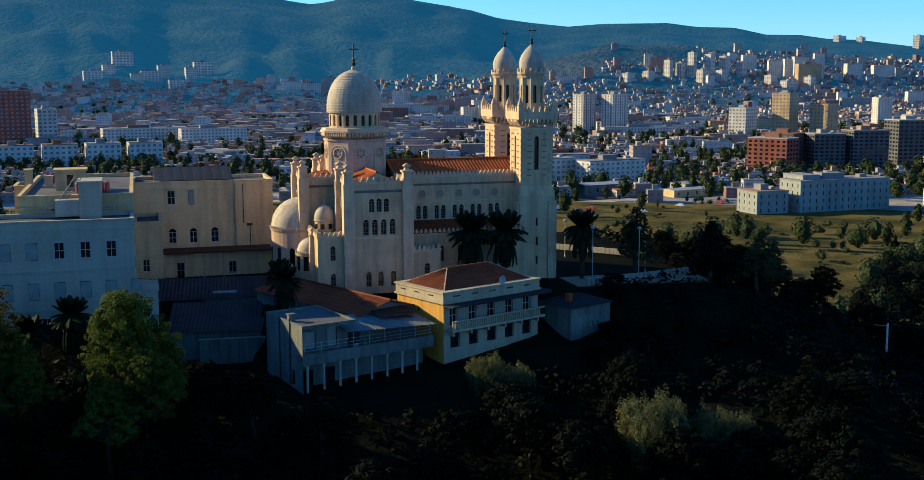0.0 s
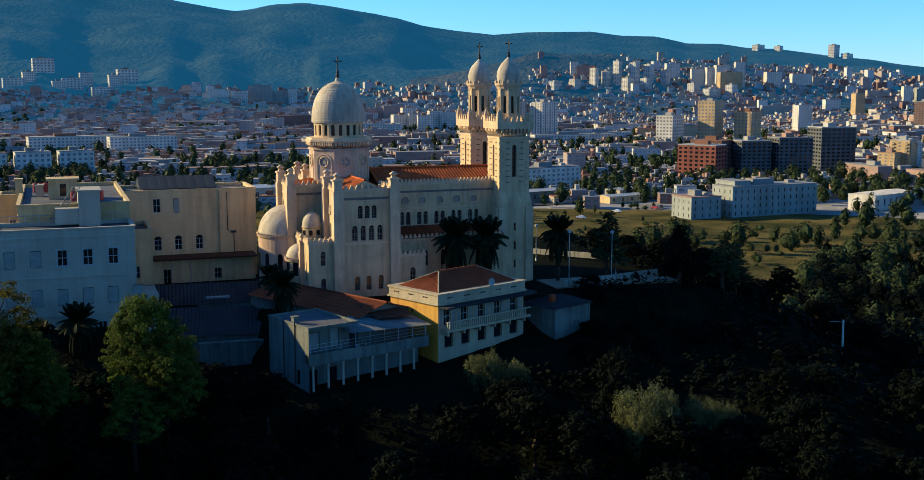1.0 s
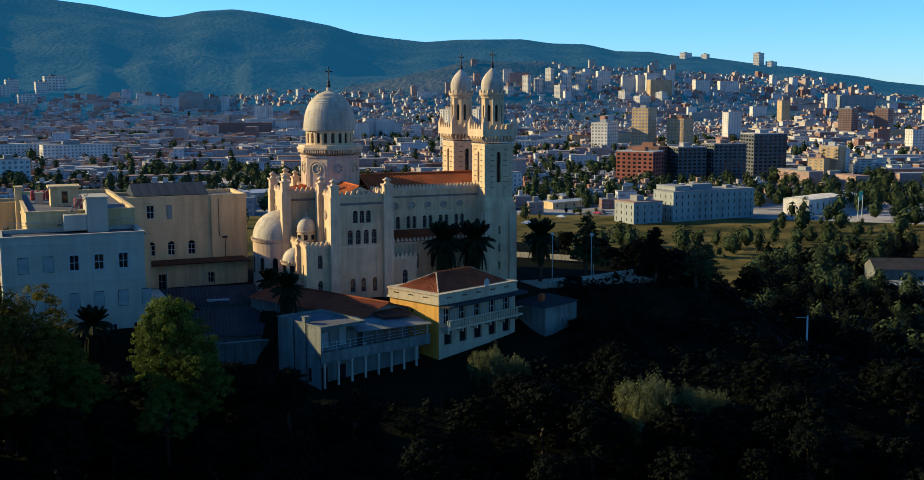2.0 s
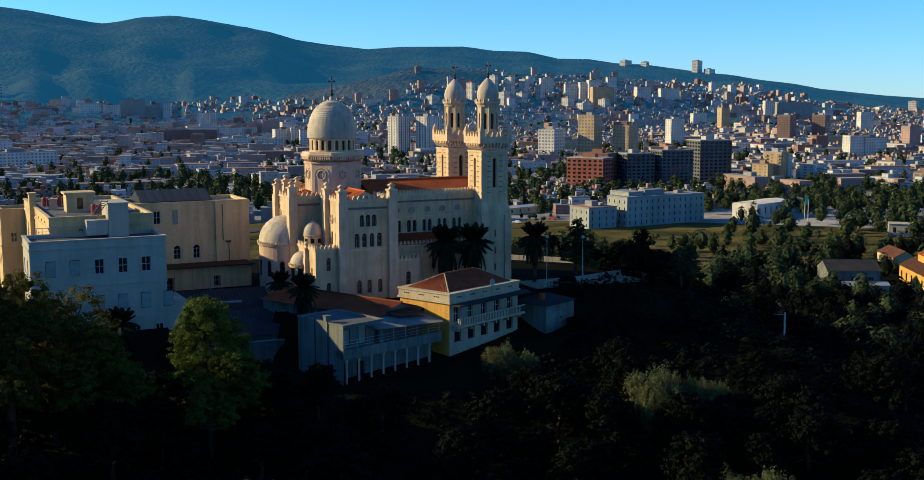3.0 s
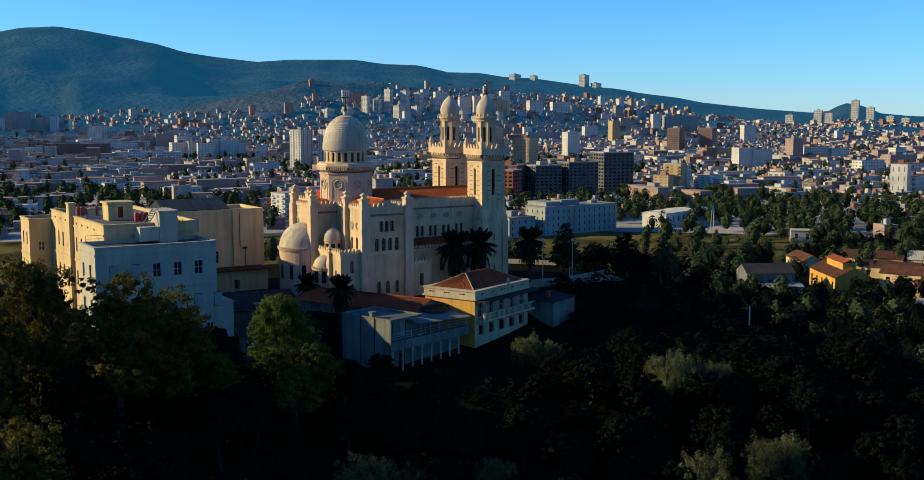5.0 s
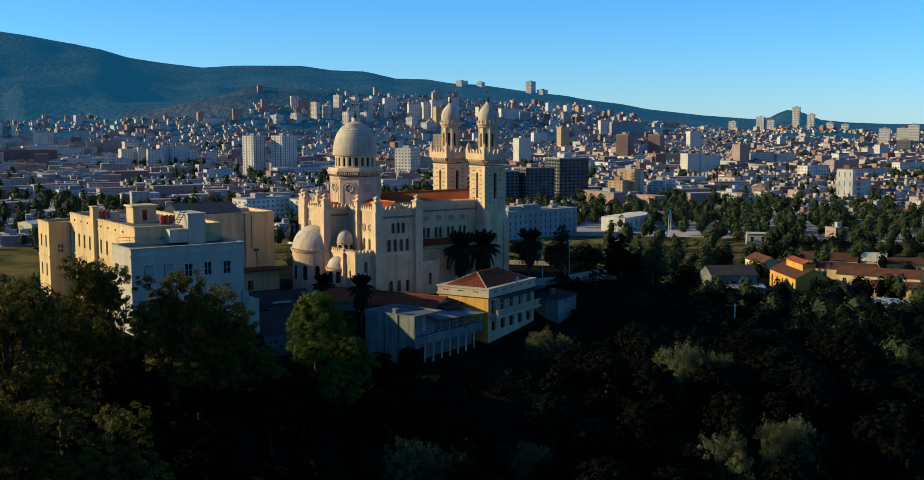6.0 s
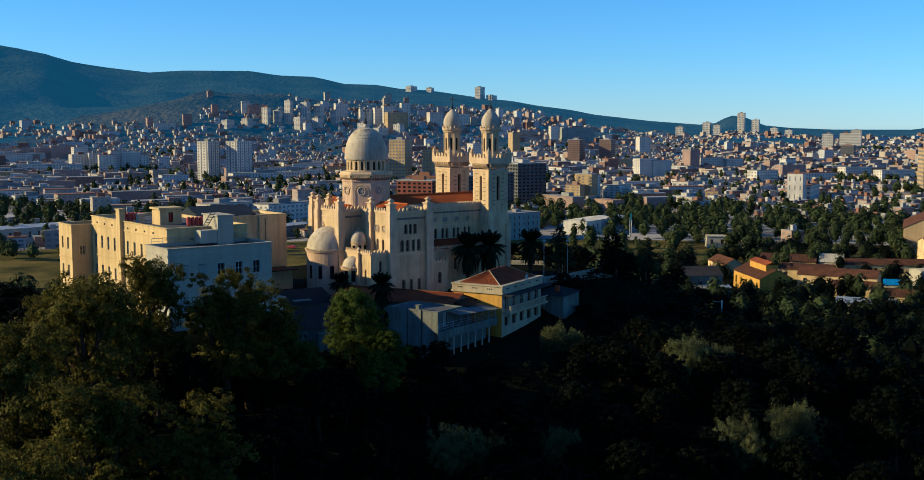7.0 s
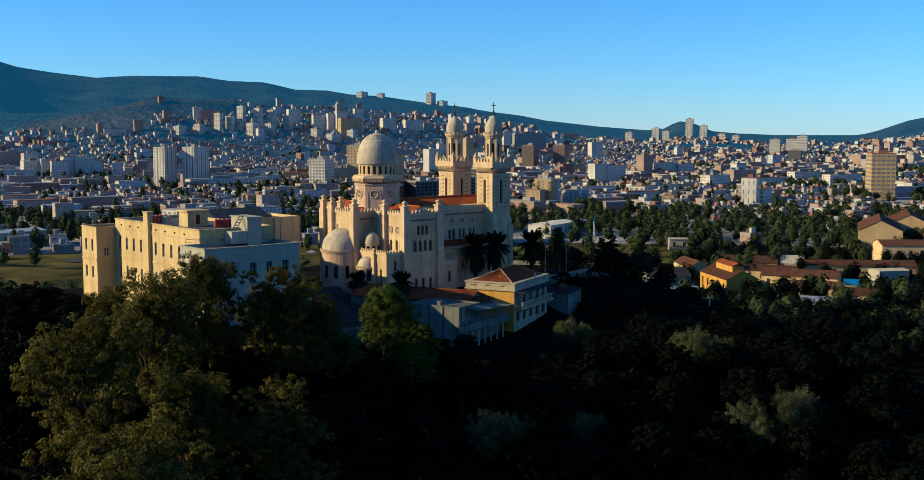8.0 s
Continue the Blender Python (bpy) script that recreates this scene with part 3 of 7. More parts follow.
def Geo_tower_body(cx, cy, h):
    g = Geo()
    hb = h + 0.28
    for nx, ny in ((0, -1), (-1, 0), (1, 0), (0, 1)):
        u = Vector((-ny, nx, 0))
        o = Vector((cx, cy, BASE - 1)) + Vector((nx, ny, 0)) * hb - u * hb
        g.wall(o, u, (nx, ny, 0), 2 * hb, 11.9 - BASE + 1, [(hb, s + 1, 0.28, 1.0, False) for s in (2.2, 4.6, 7.0)], 0.4)
        o = Vector((cx, cy, 13.1)) + Vector((nx, ny, 0)) * h - u * h
        g.wall(o, u, (nx, ny, 0), 2 * h, 6.95, [(h, 2.0, 0.62, 4.1, True)], 0.45)
    vs = [(cx + a * hb, cy + b * hb, 11.9) for a, b in ((-1, -1), (1, -1), (1, 1), (-1, 1))] + [(cx + a * h, cy + b * h, 13.1) for a, b in ((-1, -1), (1, -1), (1, 1), (-1, 1))]
    g.mesh_in(vs, [(0, 1, 5, 4), (1, 2, 6, 5), (2, 3, 7, 6), (3, 0, 4, 7)])
    return g


def lantern_body(pts, zt):
    g = Geo()
    for i in range(8):
        a, b = Vector((*pts[i], 21.6)), Vector((*pts[(i + 1) % 8], 21.6))
        am = radians(45 + 45 * i)
        L = (b - a).length
        g.wall(a, b - a, (math.cos(am), math.sin(am), 0), L, zt - 21.6, [(L / 2, 1.6, 0.44, 2.2, True)], 0.3)
    return g


bell_tower(0.05, -0.25)
bell_tower(0.05, 10.2)


def block(name, x0, y0, x1, y1, z1, faces, mat=STONE, parent=None, label="", style="grille", z0=BASE, depth=0.32):
    """Four walls with openings; faces: dict of side letter to openings, measured from its left corner
    as seen from outside."""
    g = Geo()
    sides = {"s": ((x0, y0), (1, 0), (0, -1), x1 - x0), "n": ((x1, y1), (-1, 0), (0, 1), x1 - x0),
             "w": ((x0, y1), (0, -1), (-1, 0), y1 - y0), "e": ((x1, y0), (0, 1), (1, 0), y1 - y0)}
    for k, (o, u, n, L) in sides.items():
        g.wall((*o, z0 - 1), (*u, 0), (*n, 0), L, z1 - z0 + 1, [(c, s - z0 + 1, w, h, a) for c, s, w, h, a in faces.get(k, ())], depth)
    ob = part(name, g, mat, parent or church, label)
    for k, (o, u, n, L) in sides.items():
        glaze(ob, (*o, 0), (*u, 0), (*n, 0), faces.get(k, ()), depth, style)
    return ob


def pinnacle(parent, x, y, z0, z1, s=0.52):
    """A square pier that ends in a waisted cap."""
    g = Geo()
    g.box(x - s, y - s, z0, x + s, y + s, z1 - 2.2)
    g.box(x - s * 0.82, y - s * 0.82, z1 - 2.2, x + s * 0.82, y + s * 0.82, z1 - 1.0)
    g.box(x - s * 1.05, y - s * 1.05, z1 - 1.0, x + s * 1.05, y + s * 1.05, z1 - 0.8)
    g.lathe(x, y, [(s * 0.85, z1 - 0.8), (s * 0.5, z1 - 0.55), (s * 1.05, z1 - 0.3), (s * 0.3, z1 - 0.05), (0.02, z1 + 0.05)], 4, 45, 405)
    part("pinnacle", g, STONE_TRIM, parent)


def rosette(parent, x, y, z, nx, ny, r=0.55, depth=0.1, blind=False):
    """A round window with a moulded ring and spokes; faces along its normal."""
    g = Geo()
    n = 20
    for k in range(n):
        a, b = 2 * math.pi * k / n, 2 * math.pi * (k + 1) / n
        prof = [(r * 1.25, 0.0), (r * 1.25, -depth), (r * 1.1, -depth - 0.05), (r, -depth), (r, 0.02)]
        for p, q in zip(prof, prof[1:]):
            g.face([(p[0] * math.cos(a), p[1], p[0] * math.sin(a)), (p[0] * math.cos(b), p[1], p[0] * math.sin(b)),
                    (q[0] * math.cos(b), q[1], q[0] * math.sin(b)), (q[0] * math.cos(a), q[1], q[0] * math.sin(a))], 0)
    part("rose_window", g, STONE_TRIM, parent, at=facing(x, y, z, nx, ny))
    g = Geo()
    g.face([(r * math.cos(2 * math.pi * k / n), -0.012, r * math.sin(2 * math.pi * k / n)) for k in range(n)])
    part("pane", g, PLASTER_GREY if blind else PALE_GLASS, parent, at=facing(x, y, z, nx, ny))
    if blind:
        return
    g = Geo()
    hub = [(q * r * math.cos(math.pi * (k - 0.5) / 6), -0.055, q * r * math.sin(math.pi * (k - 0.5) / 6)) for q in (0.14, 0.32) for k in range(12)]
    for k in range(12):
        g.face([hub[k], hub[(k + 1) % 12], hub[12 + (k + 1) % 12], hub[12 + k]])
    for k in range(0, 12, 2):
        p, q = hub[12 + k], hub[12 + (k + 1) % 12]
        d = Vector((math.cos(math.pi * k / 6), 0, math.sin(math.pi * k / 6))) * r * 0.7
        g.face([p, q, Vector(q) + d, Vector(p) + d])
    part("tracery", g, STONE_TRIM, parent, at=facing(x, y, z, nx, ny))


def band(parent, pts, z0, z1, out=0.08, mat=STONE_TRIM, name="string_course"):
    g = Geo()
    for (xa, ya), (xb, yb) in zip(pts, pts[1:]):
        d = Vector((xb - xa, yb - ya, 0)).normalized()
        n = Vector((d.y, -d.x, 0))
        a, b = Vector((xa, ya, 0)), Vector((xb, yb, 0))
        v = [a - n * 0.02, b - n * 0.02, b + n * out, a + n * out]
        g.mesh_in([(p.x, p.y, z0) for p in v] + [(p.x, p.y, z1) for p in v],
                  [(3, 2, 6, 7), (0, 3, 7, 4), (2, 1, 5, 6), (7, 6, 5, 4), (0, 1, 2, 3)])
    part(name, g, mat, parent)


def battlement(parent, pts, z, step=0.8, mat=STONE_TRIM):
    g = Geo()
    for (xa, ya), (xb, yb) in zip(pts, pts[1:]):
        d = Vector((xb - xa, yb - ya, 0)).normalized()
        s = Vector((d.y, -d.x, 0))
        q = [Vector((xa, ya, 0)) + s * 0.1, Vector((xb, yb, 0)) + s * 0.1, Vector((xb, yb, 0)) - s * 0.3, Vector((xa, ya, 0)) - s * 0.3]
        g.mesh_in([(p.x, p.y, z) for p in q] + [(p.x, p.y, z + 0.3) for p in q], [(0, 1, 5, 4), (1, 2, 6, 5), (2, 3, 7, 6), (3, 0, 4, 7), (4, 5, 6, 7)])
        g.merlons((xa - s.x * 0.1, ya - s.y * 0.1), (xb - s.x * 0.1, yb - s.y * 0.1), z + 0.3, step * 0.8, 0.38, 0.46, 0.28)
    part("battlement", g, mat, parent)


# transept, with gabled fronts to south and north
TX0, TX1, TY0, TY1, TZ = -24.1, -17.2, -6.15, 16.6, 14.3
up3 = [(c, 11.05, 0.62, 1.55, True) for c in (2.75, 3.6, 4.45)]
low4 = [(c, 8.4, 0.66, 1.8, True) for c in (2.05, 3.08, 4.12, 5.15)]
gnd3 = [(c, 2.4, 0.62, 1.75, True) for c in (2.3, 3.7, 5.2)]
wpair = [(y, 8.6, 0.6, 1.7, True) for y in (TY1 + 1.6, TY1 + 2.5, TY1 + 4.0, TY1 + 4.9)]
tr = block("transept", TX0, TY0, TX1, TY1, TZ, {"s": up3 + low4 + gnd3, "w": wpair}, label="battlemented transept with grouped round-arched windows")
band(tr, [(TX0, TY0), (TX1, TY0)], 8.0, 8.22)
band(tr, [(TX0 + 0.6, TY0), (TX1 - 0.6, TY0)], 13.3, 13.6, 0.06, STONE_DARK)
band(tr, [(TX0, 0.5), (TX0, TY0)], 8.0, 8.22)
battlement(tr, [(TX0, 2.0), (TX0, TY0), (TX1, TY0), (TX1, -0.2)], TZ)
battlement(tr, [(TX1, 10.6), (TX1, TY1), (TX0, TY1), (TX0, 8.6)], TZ)
for x, y in ((TX0, TY0), (TX1, TY0), (TX0, TY1), (TX1, TY1)):
    pinnacle(tr, x, y, BASE - 1, 16.6, 0.62)
pinnacle(tr, TX0, -0.9, BASE - 1, 16.6, 0.62)
pinnacle(tr, TX1, 11.2, 10.0, 16.6, 0.55)
pinnacle(tr, TX0, 11.5, BASE - 1, 16.6, 0.55)
for y in (-2.4, -4.4):
    rosette(tr, TX0, y, 11.9, -1, 0, 0.5)
mx, zr, ze = (TX0 + TX1) / 2, 15.5, 14.2
for y0, y1 in ((TY0 + 0.45, 1.6), (8.8, TY1 - 0.45)):
    g = Geo()
    slope(g, (TX0 + 0.4, y1, ze), (TX0 + 0.4, y0, ze), (mx, y0, zr), (mx, y1, zr))
    slope(g, (TX1 - 0.4, y0, ze), (TX1 - 0.4, y1, ze), (mx, y1, zr), (mx, y0, zr))
    ridge_tiles(g, (mx, y0, zr + 0.1), (mx, y1, zr + 0.1))
    for yy in (y0, y1):
        g.face([(TX0 + 0.4, yy, ze), (TX1 - 0.4, yy, ze), (mx, yy, zr)], 1)
    part("roof", g, [TILE, STONE], tr, "red terracotta tile roof")

# nave with clerestory, aisles
NX0, NX1, NY0, NY1, NZ = -17.2, 1.6, 0.0, 10.4, 14.3
pairs = []
for k in range(5):
    c = 3.3 + k * 2.3
    pairs += [(c - 0.42, 9.25, 0.56, 1.65, True), (c + 0.42, 9.25, 0.56, 1.65, True)]
nv = block("nave", NX0, NY0, NX1, NY1, NZ, {"s": pairs, "n": pairs}, label="long nave with paired arched clerestory windows")
battlement(nv, [(NX0 + 0.7, NY0), (-2.1, NY0)], NZ, 0.62)
battlement(nv, [(-2.1, NY1), (NX0 + 0.7, NY1)], NZ, 0.62)
band(nv, [(NX0, NY0), (-2.0, NY0)], 13.35, 13.6, 0.06, STONE_DARK)
band(nv, [(NX0, NY0), (-2.0, NY0)], 11.3, 11.45, 0.06)
for k in range(5):
    rosette(nv, NX0 + 3.3 + k * 2.3, NY0, 12.35, 0, -1, 0.42, blind=True)
g = Geo()
slope(g, (NX0, NY0 + 0.4, 14.3), (1.4, NY0 + 0.4, 14.3), (1.4, 5.2, 16.1), (NX0, 5.2, 16.1))
slope(g, (1.4, NY1 - 0.4, 14.3), (NX0, NY1 - 0.4, 14.3), (NX0, 5.2, 16.1), (1.4, 5.2, 16.1))
ridge_tiles(g, (NX0, 5.2, 16.2), (1.4, 5.2, 16.2))
g.face([(1.4, NY0 + 0.4, 14.3), (1.4, NY1 - 0.4, 14.3), (1.4, 5.2, 16.1)], 1)
part("roof", g, [TILE, STONE], nv, "red terracotta tile roof")
ais = block("aisle", NX0, -4.0, -2.0, -0.02, 8.0, {"s": [(2.4 + k * 2.3, 4.6, 0.6, 1.9, True) for k in range(5)]}, label="side aisle under a lean-to tile roof")
g = Geo()
slope(g, (NX0, -4.2, 8.0), (-2.0, -4.2, 8.0), (-2.0, -0.05, 9.1), (NX0, -0.05, 9.1))
part("roof", g, TILE_OLD, ais)
battlement(ais, [(NX0 + 0.8, -4.0), (-2.3, -4.0)], 7.8, 0.7)
por = block("side_chapel", -16.6, -6.0, -13.2, -4.02, 6.3, {"s": [(1.8, 3.0, 0.7, 1.8, True)]})
battlement(por, [(-16.6, -4.1), (-16.6, -6.0), (-13.2, -6.0), (-13.2, -4.1)], 6.2, 0.7)
g = Geo()
g.box(-16.5, -5.9, 6.1, -13.3, -4.05, 6.25)
part("roof", g, ROOF_FELT, por)
ais = block("aisle", NX0, 10.42, -2.0, 14.4, 8.0, {}, label="side aisle under a lean-to tile roof")
g = Geo()
slope(g, (-2.0, 14.6, 8.0), (NX0, 14.6, 8.0), (NX0, 10.45, 9.1), (-2.0, 10.45, 9.1))
part("roof", g, TILE_OLD, ais)
# gable between the towers
g = Geo()
g.wall((2.1, 2.0, BASE - 1), (0, 1, 0), (1, 0, 0), 6.2, 15.0, [(3.1, 2, 2.2, 4.2, True), (3.1, 9, 1.6, 3.2, True)], 0.5)
g.face([(2.1, 2.0, 15.2), (2.1, 8.2, 15.2), (2.1, 5.1, 17.2)])
g.box(1.55, 2.0, 14.4, 2.09, 8.2, 15.2)
part("front", g, STONE, church)

# chancel and apse
CX0, CY0, CY1 = -28.0, 2.1, 8.3
ch = block("chancel", CX0, CY0, TX0, CY1, TZ, {}, label="chancel arm with battlements and corner pinnacles")
battlement(ch, [(CX0, CY1), (CX0, CY0), (TX0, CY0)], TZ)
band(ch, [(CX0, CY0), (TX0, CY0)], 13.3, 13.6, 0.06, STONE_DARK)
band(ch, [(CX0, CY1), (CX0, CY0)], 13.3, 13.5, 0.05)
for y in (CY0, CY1):
    pinnacle(ch, CX0, y, BASE - 1, 16.7, 0.58)
rosette(ch, CX0, 7.2, 12.0, -1, 0, 0.45)
g = Geo()
slope(g, (CX0 + 0.4, CY1 - 0.4, 14.25), (CX0 + 0.4, CY0 + 0.4, 14.25), (TX0 + 1.5, 5.2, 15.6), (TX0 + 1.5, 5.2, 15.6))
slope(g, (CX0 + 0.4, CY0 + 0.4, 14.25), (TX0 + 1.5, CY0 + 0.4, 14.25), (TX0 + 1.5, 5.2, 15.6), (TX0 + 1.4, 5.2, 15.6))
slope(g, (TX0 + 1.5, CY1 - 0.4, 14.25), (CX0 + 0.4, CY1 - 0.4, 14.25), (TX0 + 1.4, 5.2, 15.6), (TX0 + 1.5, 5.2, 15.6))
part("roof", g, TILE, ch, "red terracotta tile roof")


def apse(cx, cy, r, zr, top, windows):
    g = Geo()
    n = 20
    g.lathe(cx, cy, [(r, BASE - 1), (r, zr - 0.35), (r + 0.12, zr - 0.3), (r + 0.22, zr), (r + 0.05, zr + 0.05)], n, 90, 270, cap=False)
    a = part("apse", g, PLASTER_PINK if r > 2 else STONE, church, "rounded apse under a half dome")
    g = Geo()
    g.lathe(cx, cy, [(r * math.cos(t), zr + (top - zr) * math.sin(t) ** 0.95) for t in np.linspace(0, math.pi / 2, 9)], n, 84, 276, cap=False)
    part("half_dome", g, DOME_ROOF, a, "smooth pale half dome", smooth=True)
    g = Geo()
    for k in range(int(r * 9)):
        t = radians(94 + 172 * k / int(r * 9))
        g.lathe(cx + (r + 0.12) * math.cos(t), cy + (r + 0.12) * math.sin(t), [(0.12, zr), (0.12, zr + 0.16), (0.02, zr + 0.3)], 5)
    part("cresting", g, STONE_TRIM, a)["kind"] = "stuff"
    for t in windows:
        t = radians(t)
        part("window", window_mesh(0.62, 2.1, True, "slit"), None, a, at=facing(cx + (r + 0.01) * math.cos(t), cy + (r + 0.01) * math.sin(t), 4.0, math.cos(t), math.sin(t)))


apse(-28.0, 5.2, 3.55, 8.3, 11.9, (150, 185, 215, 245))
apse(-27.7, -1.1, 1.65, 6.0, 7.75, (200, 240))

# sacristy with its lantern dome
sa = block("sacristy", -27.65, -6.0, TX0 - 0.62, 2.08, 8.4,
           {"s": [(1.75, 5.6, 0.6, 1.7, True), (1.75, 2.4, 0.6, 1.7, True)],
            "w": [(5.1, 5.4, 0.5, 1.6, True), (6.6, 3.6, 0.5, 2.4, True)]}, label="low sacristy with stepped battlements")
battlement(sa, [(-27.65, 2.0), (-27.65, -6.0), (TX0 - 0.62, -6.0)], 8.2, 0.7)
pinnacle(sa, -27.75, -2.9, BASE - 1, 9.2, 0.42)
g = Geo()
g.box(-27.5, -5.85, 8.15, TX0 - 0.64, 2.05, 8.32)
part("roof", g, ROOF_FELT, sa)
g = Geo()
g.lathe(-25.75, 0.35, [(1.22, 8.3), (1.22, 9.45), (1.33, 9.5), (1.35, 9.65), (1.25, 9.68)], 20)
ld = part("lantern", g, STONE, sa)
for k in range(8):
    t = radians(45 * k + 22)
    part("window", window_mesh(0.5, 0.62, False, "slit"), None, ld, at=facing(-25.75 + 1.23 * math.cos(t), 0.35 + 1.23 * math.sin(t), 8.6, math.cos(t), math.sin(t)))
g = Geo()
g.lathe(-25.75, 0.35, [(1.28 * math.cos(t), 9.66 + 1.75 * math.sin(t) ** 0.95) for t in np.linspace(0, math.pi / 2 - 0.06, 10)] + [(0.07, 11.45), (0.05, 12.0)], 24)
part("cupola", g, DOME_ROOF, ld, "small pale dome with finial", smooth=True)

# crossing tower and great dome
DX, DY = -21.05, 5.2
g = Geo()
AP = 3.55
R8 = AP / math.cos(radians(22.5))
g.lathe(DX, DY, [(R8, 13.0), (R8, 18.7), (R8 + 0.12, 18.75), (R8 + 0.12, 18.95), (R8, 19.0)], 8, 22.5, 382.5)
dt = part("crossing_tower", g, PLASTER_PINK, church, "octagonal crossing tower with rose windows")
for k in range(8):
    t = radians(45 * k)
    rosette(dt, DX + (AP + 0.01) * math.cos(t), DY + (AP + 0.01) * math.sin(t), 17.3, math.cos(t), math.sin(t), 0.56)
    # blind arch round each rose
    gg = Geo()
    for s in range(12):
        a0, a1 = math.pi * s / 12, math.pi * (s + 1) / 12
        for r0, r1, d in ((0.98, 1.12, 0.07),):
            gg.face([(r0 * math.cos(a0), -d, r0 * math.sin(a0)), (r1 * math.cos(a0), -d, r1 * math.sin(a0)), (r1 * math.cos(a1), -d, r1 * math.sin(a1)), (r0 * math.cos(a1), -d, r0 * math.sin(a1))])
            gg.face([(r1 * math.cos(a0), -d, r1 * math.sin(a0)), (r1 * math.cos(a0), 0, r1 * math.sin(a0)), (r1 * math.cos(a1), 0, r1 * math.sin(a1)), (r1 * math.cos(a1), -d, r1 * math.sin(a1))])
    gg.box(-1.12, -0.07, -2.6, -0.98, 0.0, 0.0)
    gg.box(0.98, -0.07, -2.6, 1.12, 0.0, 0.0)
    part("blind_arch", gg, STONE_TRIM, dt, at=facing(DX + AP * math.cos(t), DY + AP * math.sin(t), 17.2, math.cos(t), math.sin(t)))
g = Geo()
for k in range(8):
    a, b = radians(22.5 + 45 * k), radians(67.5 + 45 * k)
    pa, pb = Vector((DX + R8 * math.cos(a), DY + R8 * math.sin(a), 0)), Vector((DX + R8 * math.cos(b), DY + R8 * math.sin(b), 0))
    n = Vector((math.cos((a + b) / 2), math.sin((a + b) / 2), 0))
    u = (pb - pa).normalized()
    for i in range(9):
        c = pa.lerp(pb, (i + 0.5) / 9)
        d = u * 0.1
        q = [c - d - n * 0.05, c + d - n * 0.05, c + d + n * 0.42, c - d + n * 0.42]
        g.mesh_in([(p.x, p.y, 19.05 if j < 2 else 19.35) for j, p in enumerate(q)] + [(p.x, p.y, 19.75) for p in q],
                  [(0, 1, 2, 3), (3, 2, 6, 7), (0, 3, 7, 4), (2, 1, 5, 6)])
g.lathe(DX, DY, [(R8 + 0.05, 19.7), (R8 + 0.5, 19.75), (R8 + 0.52, 20.0), (R8 + 0.35, 20.05), (R8 + 0.3, 20.3), (3.05, 20.32)], 8, 22.5, 382.5)
part("cornice", g, STONE_TRIM, dt, "projecting bracketed cornice")
g = Geo()
n16 = 20
for k in range(n16):
    a, b = 2 * math.pi * k / n16, 2 * math.pi * (k + 1) / n16
    pa, pb = Vector((DX + 3.12 * math.cos(a), DY + 3.12 * math.sin(a), 20.2)), Vector((DX + 3.12 * math.cos(b), DY + 3.12 * math.sin(b), 20.2))
    L = (pb - pa).length
    n = Vector((math.cos((a + b) / 2), math.sin((a + b) / 2), 0))
    g.wall(pa, pb - pa, n, L, 2.0, [(L / 2, 0.35, 0.46, 1.35, True)], 0.3)
drum = part("drum", g, STONE, dt)
for k in range(n16):
    a, b = 2 * math.pi * k / n16, 2 * math.pi * (k + 1) / n16
    pa, pb = Vector((DX + 3.12 * math.cos(a), DY + 3.12 * math.sin(a), 20.2)), Vector((DX + 3.12 * math.cos(b), DY + 3.12 * math.sin(b), 20.2))
    n = Vector((math.cos((a + b) / 2), math.sin((a + b) / 2), 0))
    glaze(drum, pa, pb - pa, n, [((pb - pa).length / 2, 0.35, 0.46, 1.35, True)], 0.28, "slit")
g = Geo()
prof = [(3.14, 22.1), (3.36, 22.15), (3.4, 22.35)]
for t in np.linspace(0.0, math.pi / 2 - 0.12, 22):
    r = 3.36 * math.cos(t) ** 0.86
    z = 22.35 + 4.75 * math.sin(t) ** 0.96
    prof += [(r + 0.05, z), (r + 0.05, z + 0.10), (r, z + 0.11)]
prof = [p for i, p in enumerate(prof) if i == 0 or p[1] >= prof[i - 1][1] - 1e-6]
prof += [(0.62, 27.1), (0.7, 27.2), (0.35, 27.3), (0.3, 27.6), (0.15, 27.8)]
g.lathe(DX, DY, prof, 40)
part("dome", g, DOME_ROOF, dt, "great ribbed pale dome")
g = Geo()
cross_finial(g, DX, DY, 27.7, 2.7, 1.3)
part("cross", g, IRON, dt, "dark iron cross")

SLATE = material("slate_blue_roofing", (0.022, 0.032, 0.047), 0.85, 1.0, 0.3, 0.2)


# ---- the monastery beside the church ----
home = thing("monastery", "large flat-roofed ochre and white plastered monastery of several wings", "building")


def coping(g, x0, y0, x1, y1, z, w=0.3, h=0.35, over=0.12):
    """A parapet with an overhanging coping round a flat roof."""
    loops = []
    for o, i, zz in ((0, None, z), (0, None, z + h), (over, None, z + h), (over, None, z + h + 0.12), (None, w, z + h + 0.12), (None, w, z)):
        e = o if i is None else -i
        loops += [(x0 - e, y0 - e, zz), (x1 + e, y0 - e, zz), (x1 + e, y1 + e, zz), (x0 - e, y1 + e, zz)]
    g.mesh_in(loops, [(4 * k + j, 4 * k + (j + 1) % 4, 4 * k + 4 + (j + 1) % 4, 4 * k + 4 + j) for k in range(5) for j in range(4)])


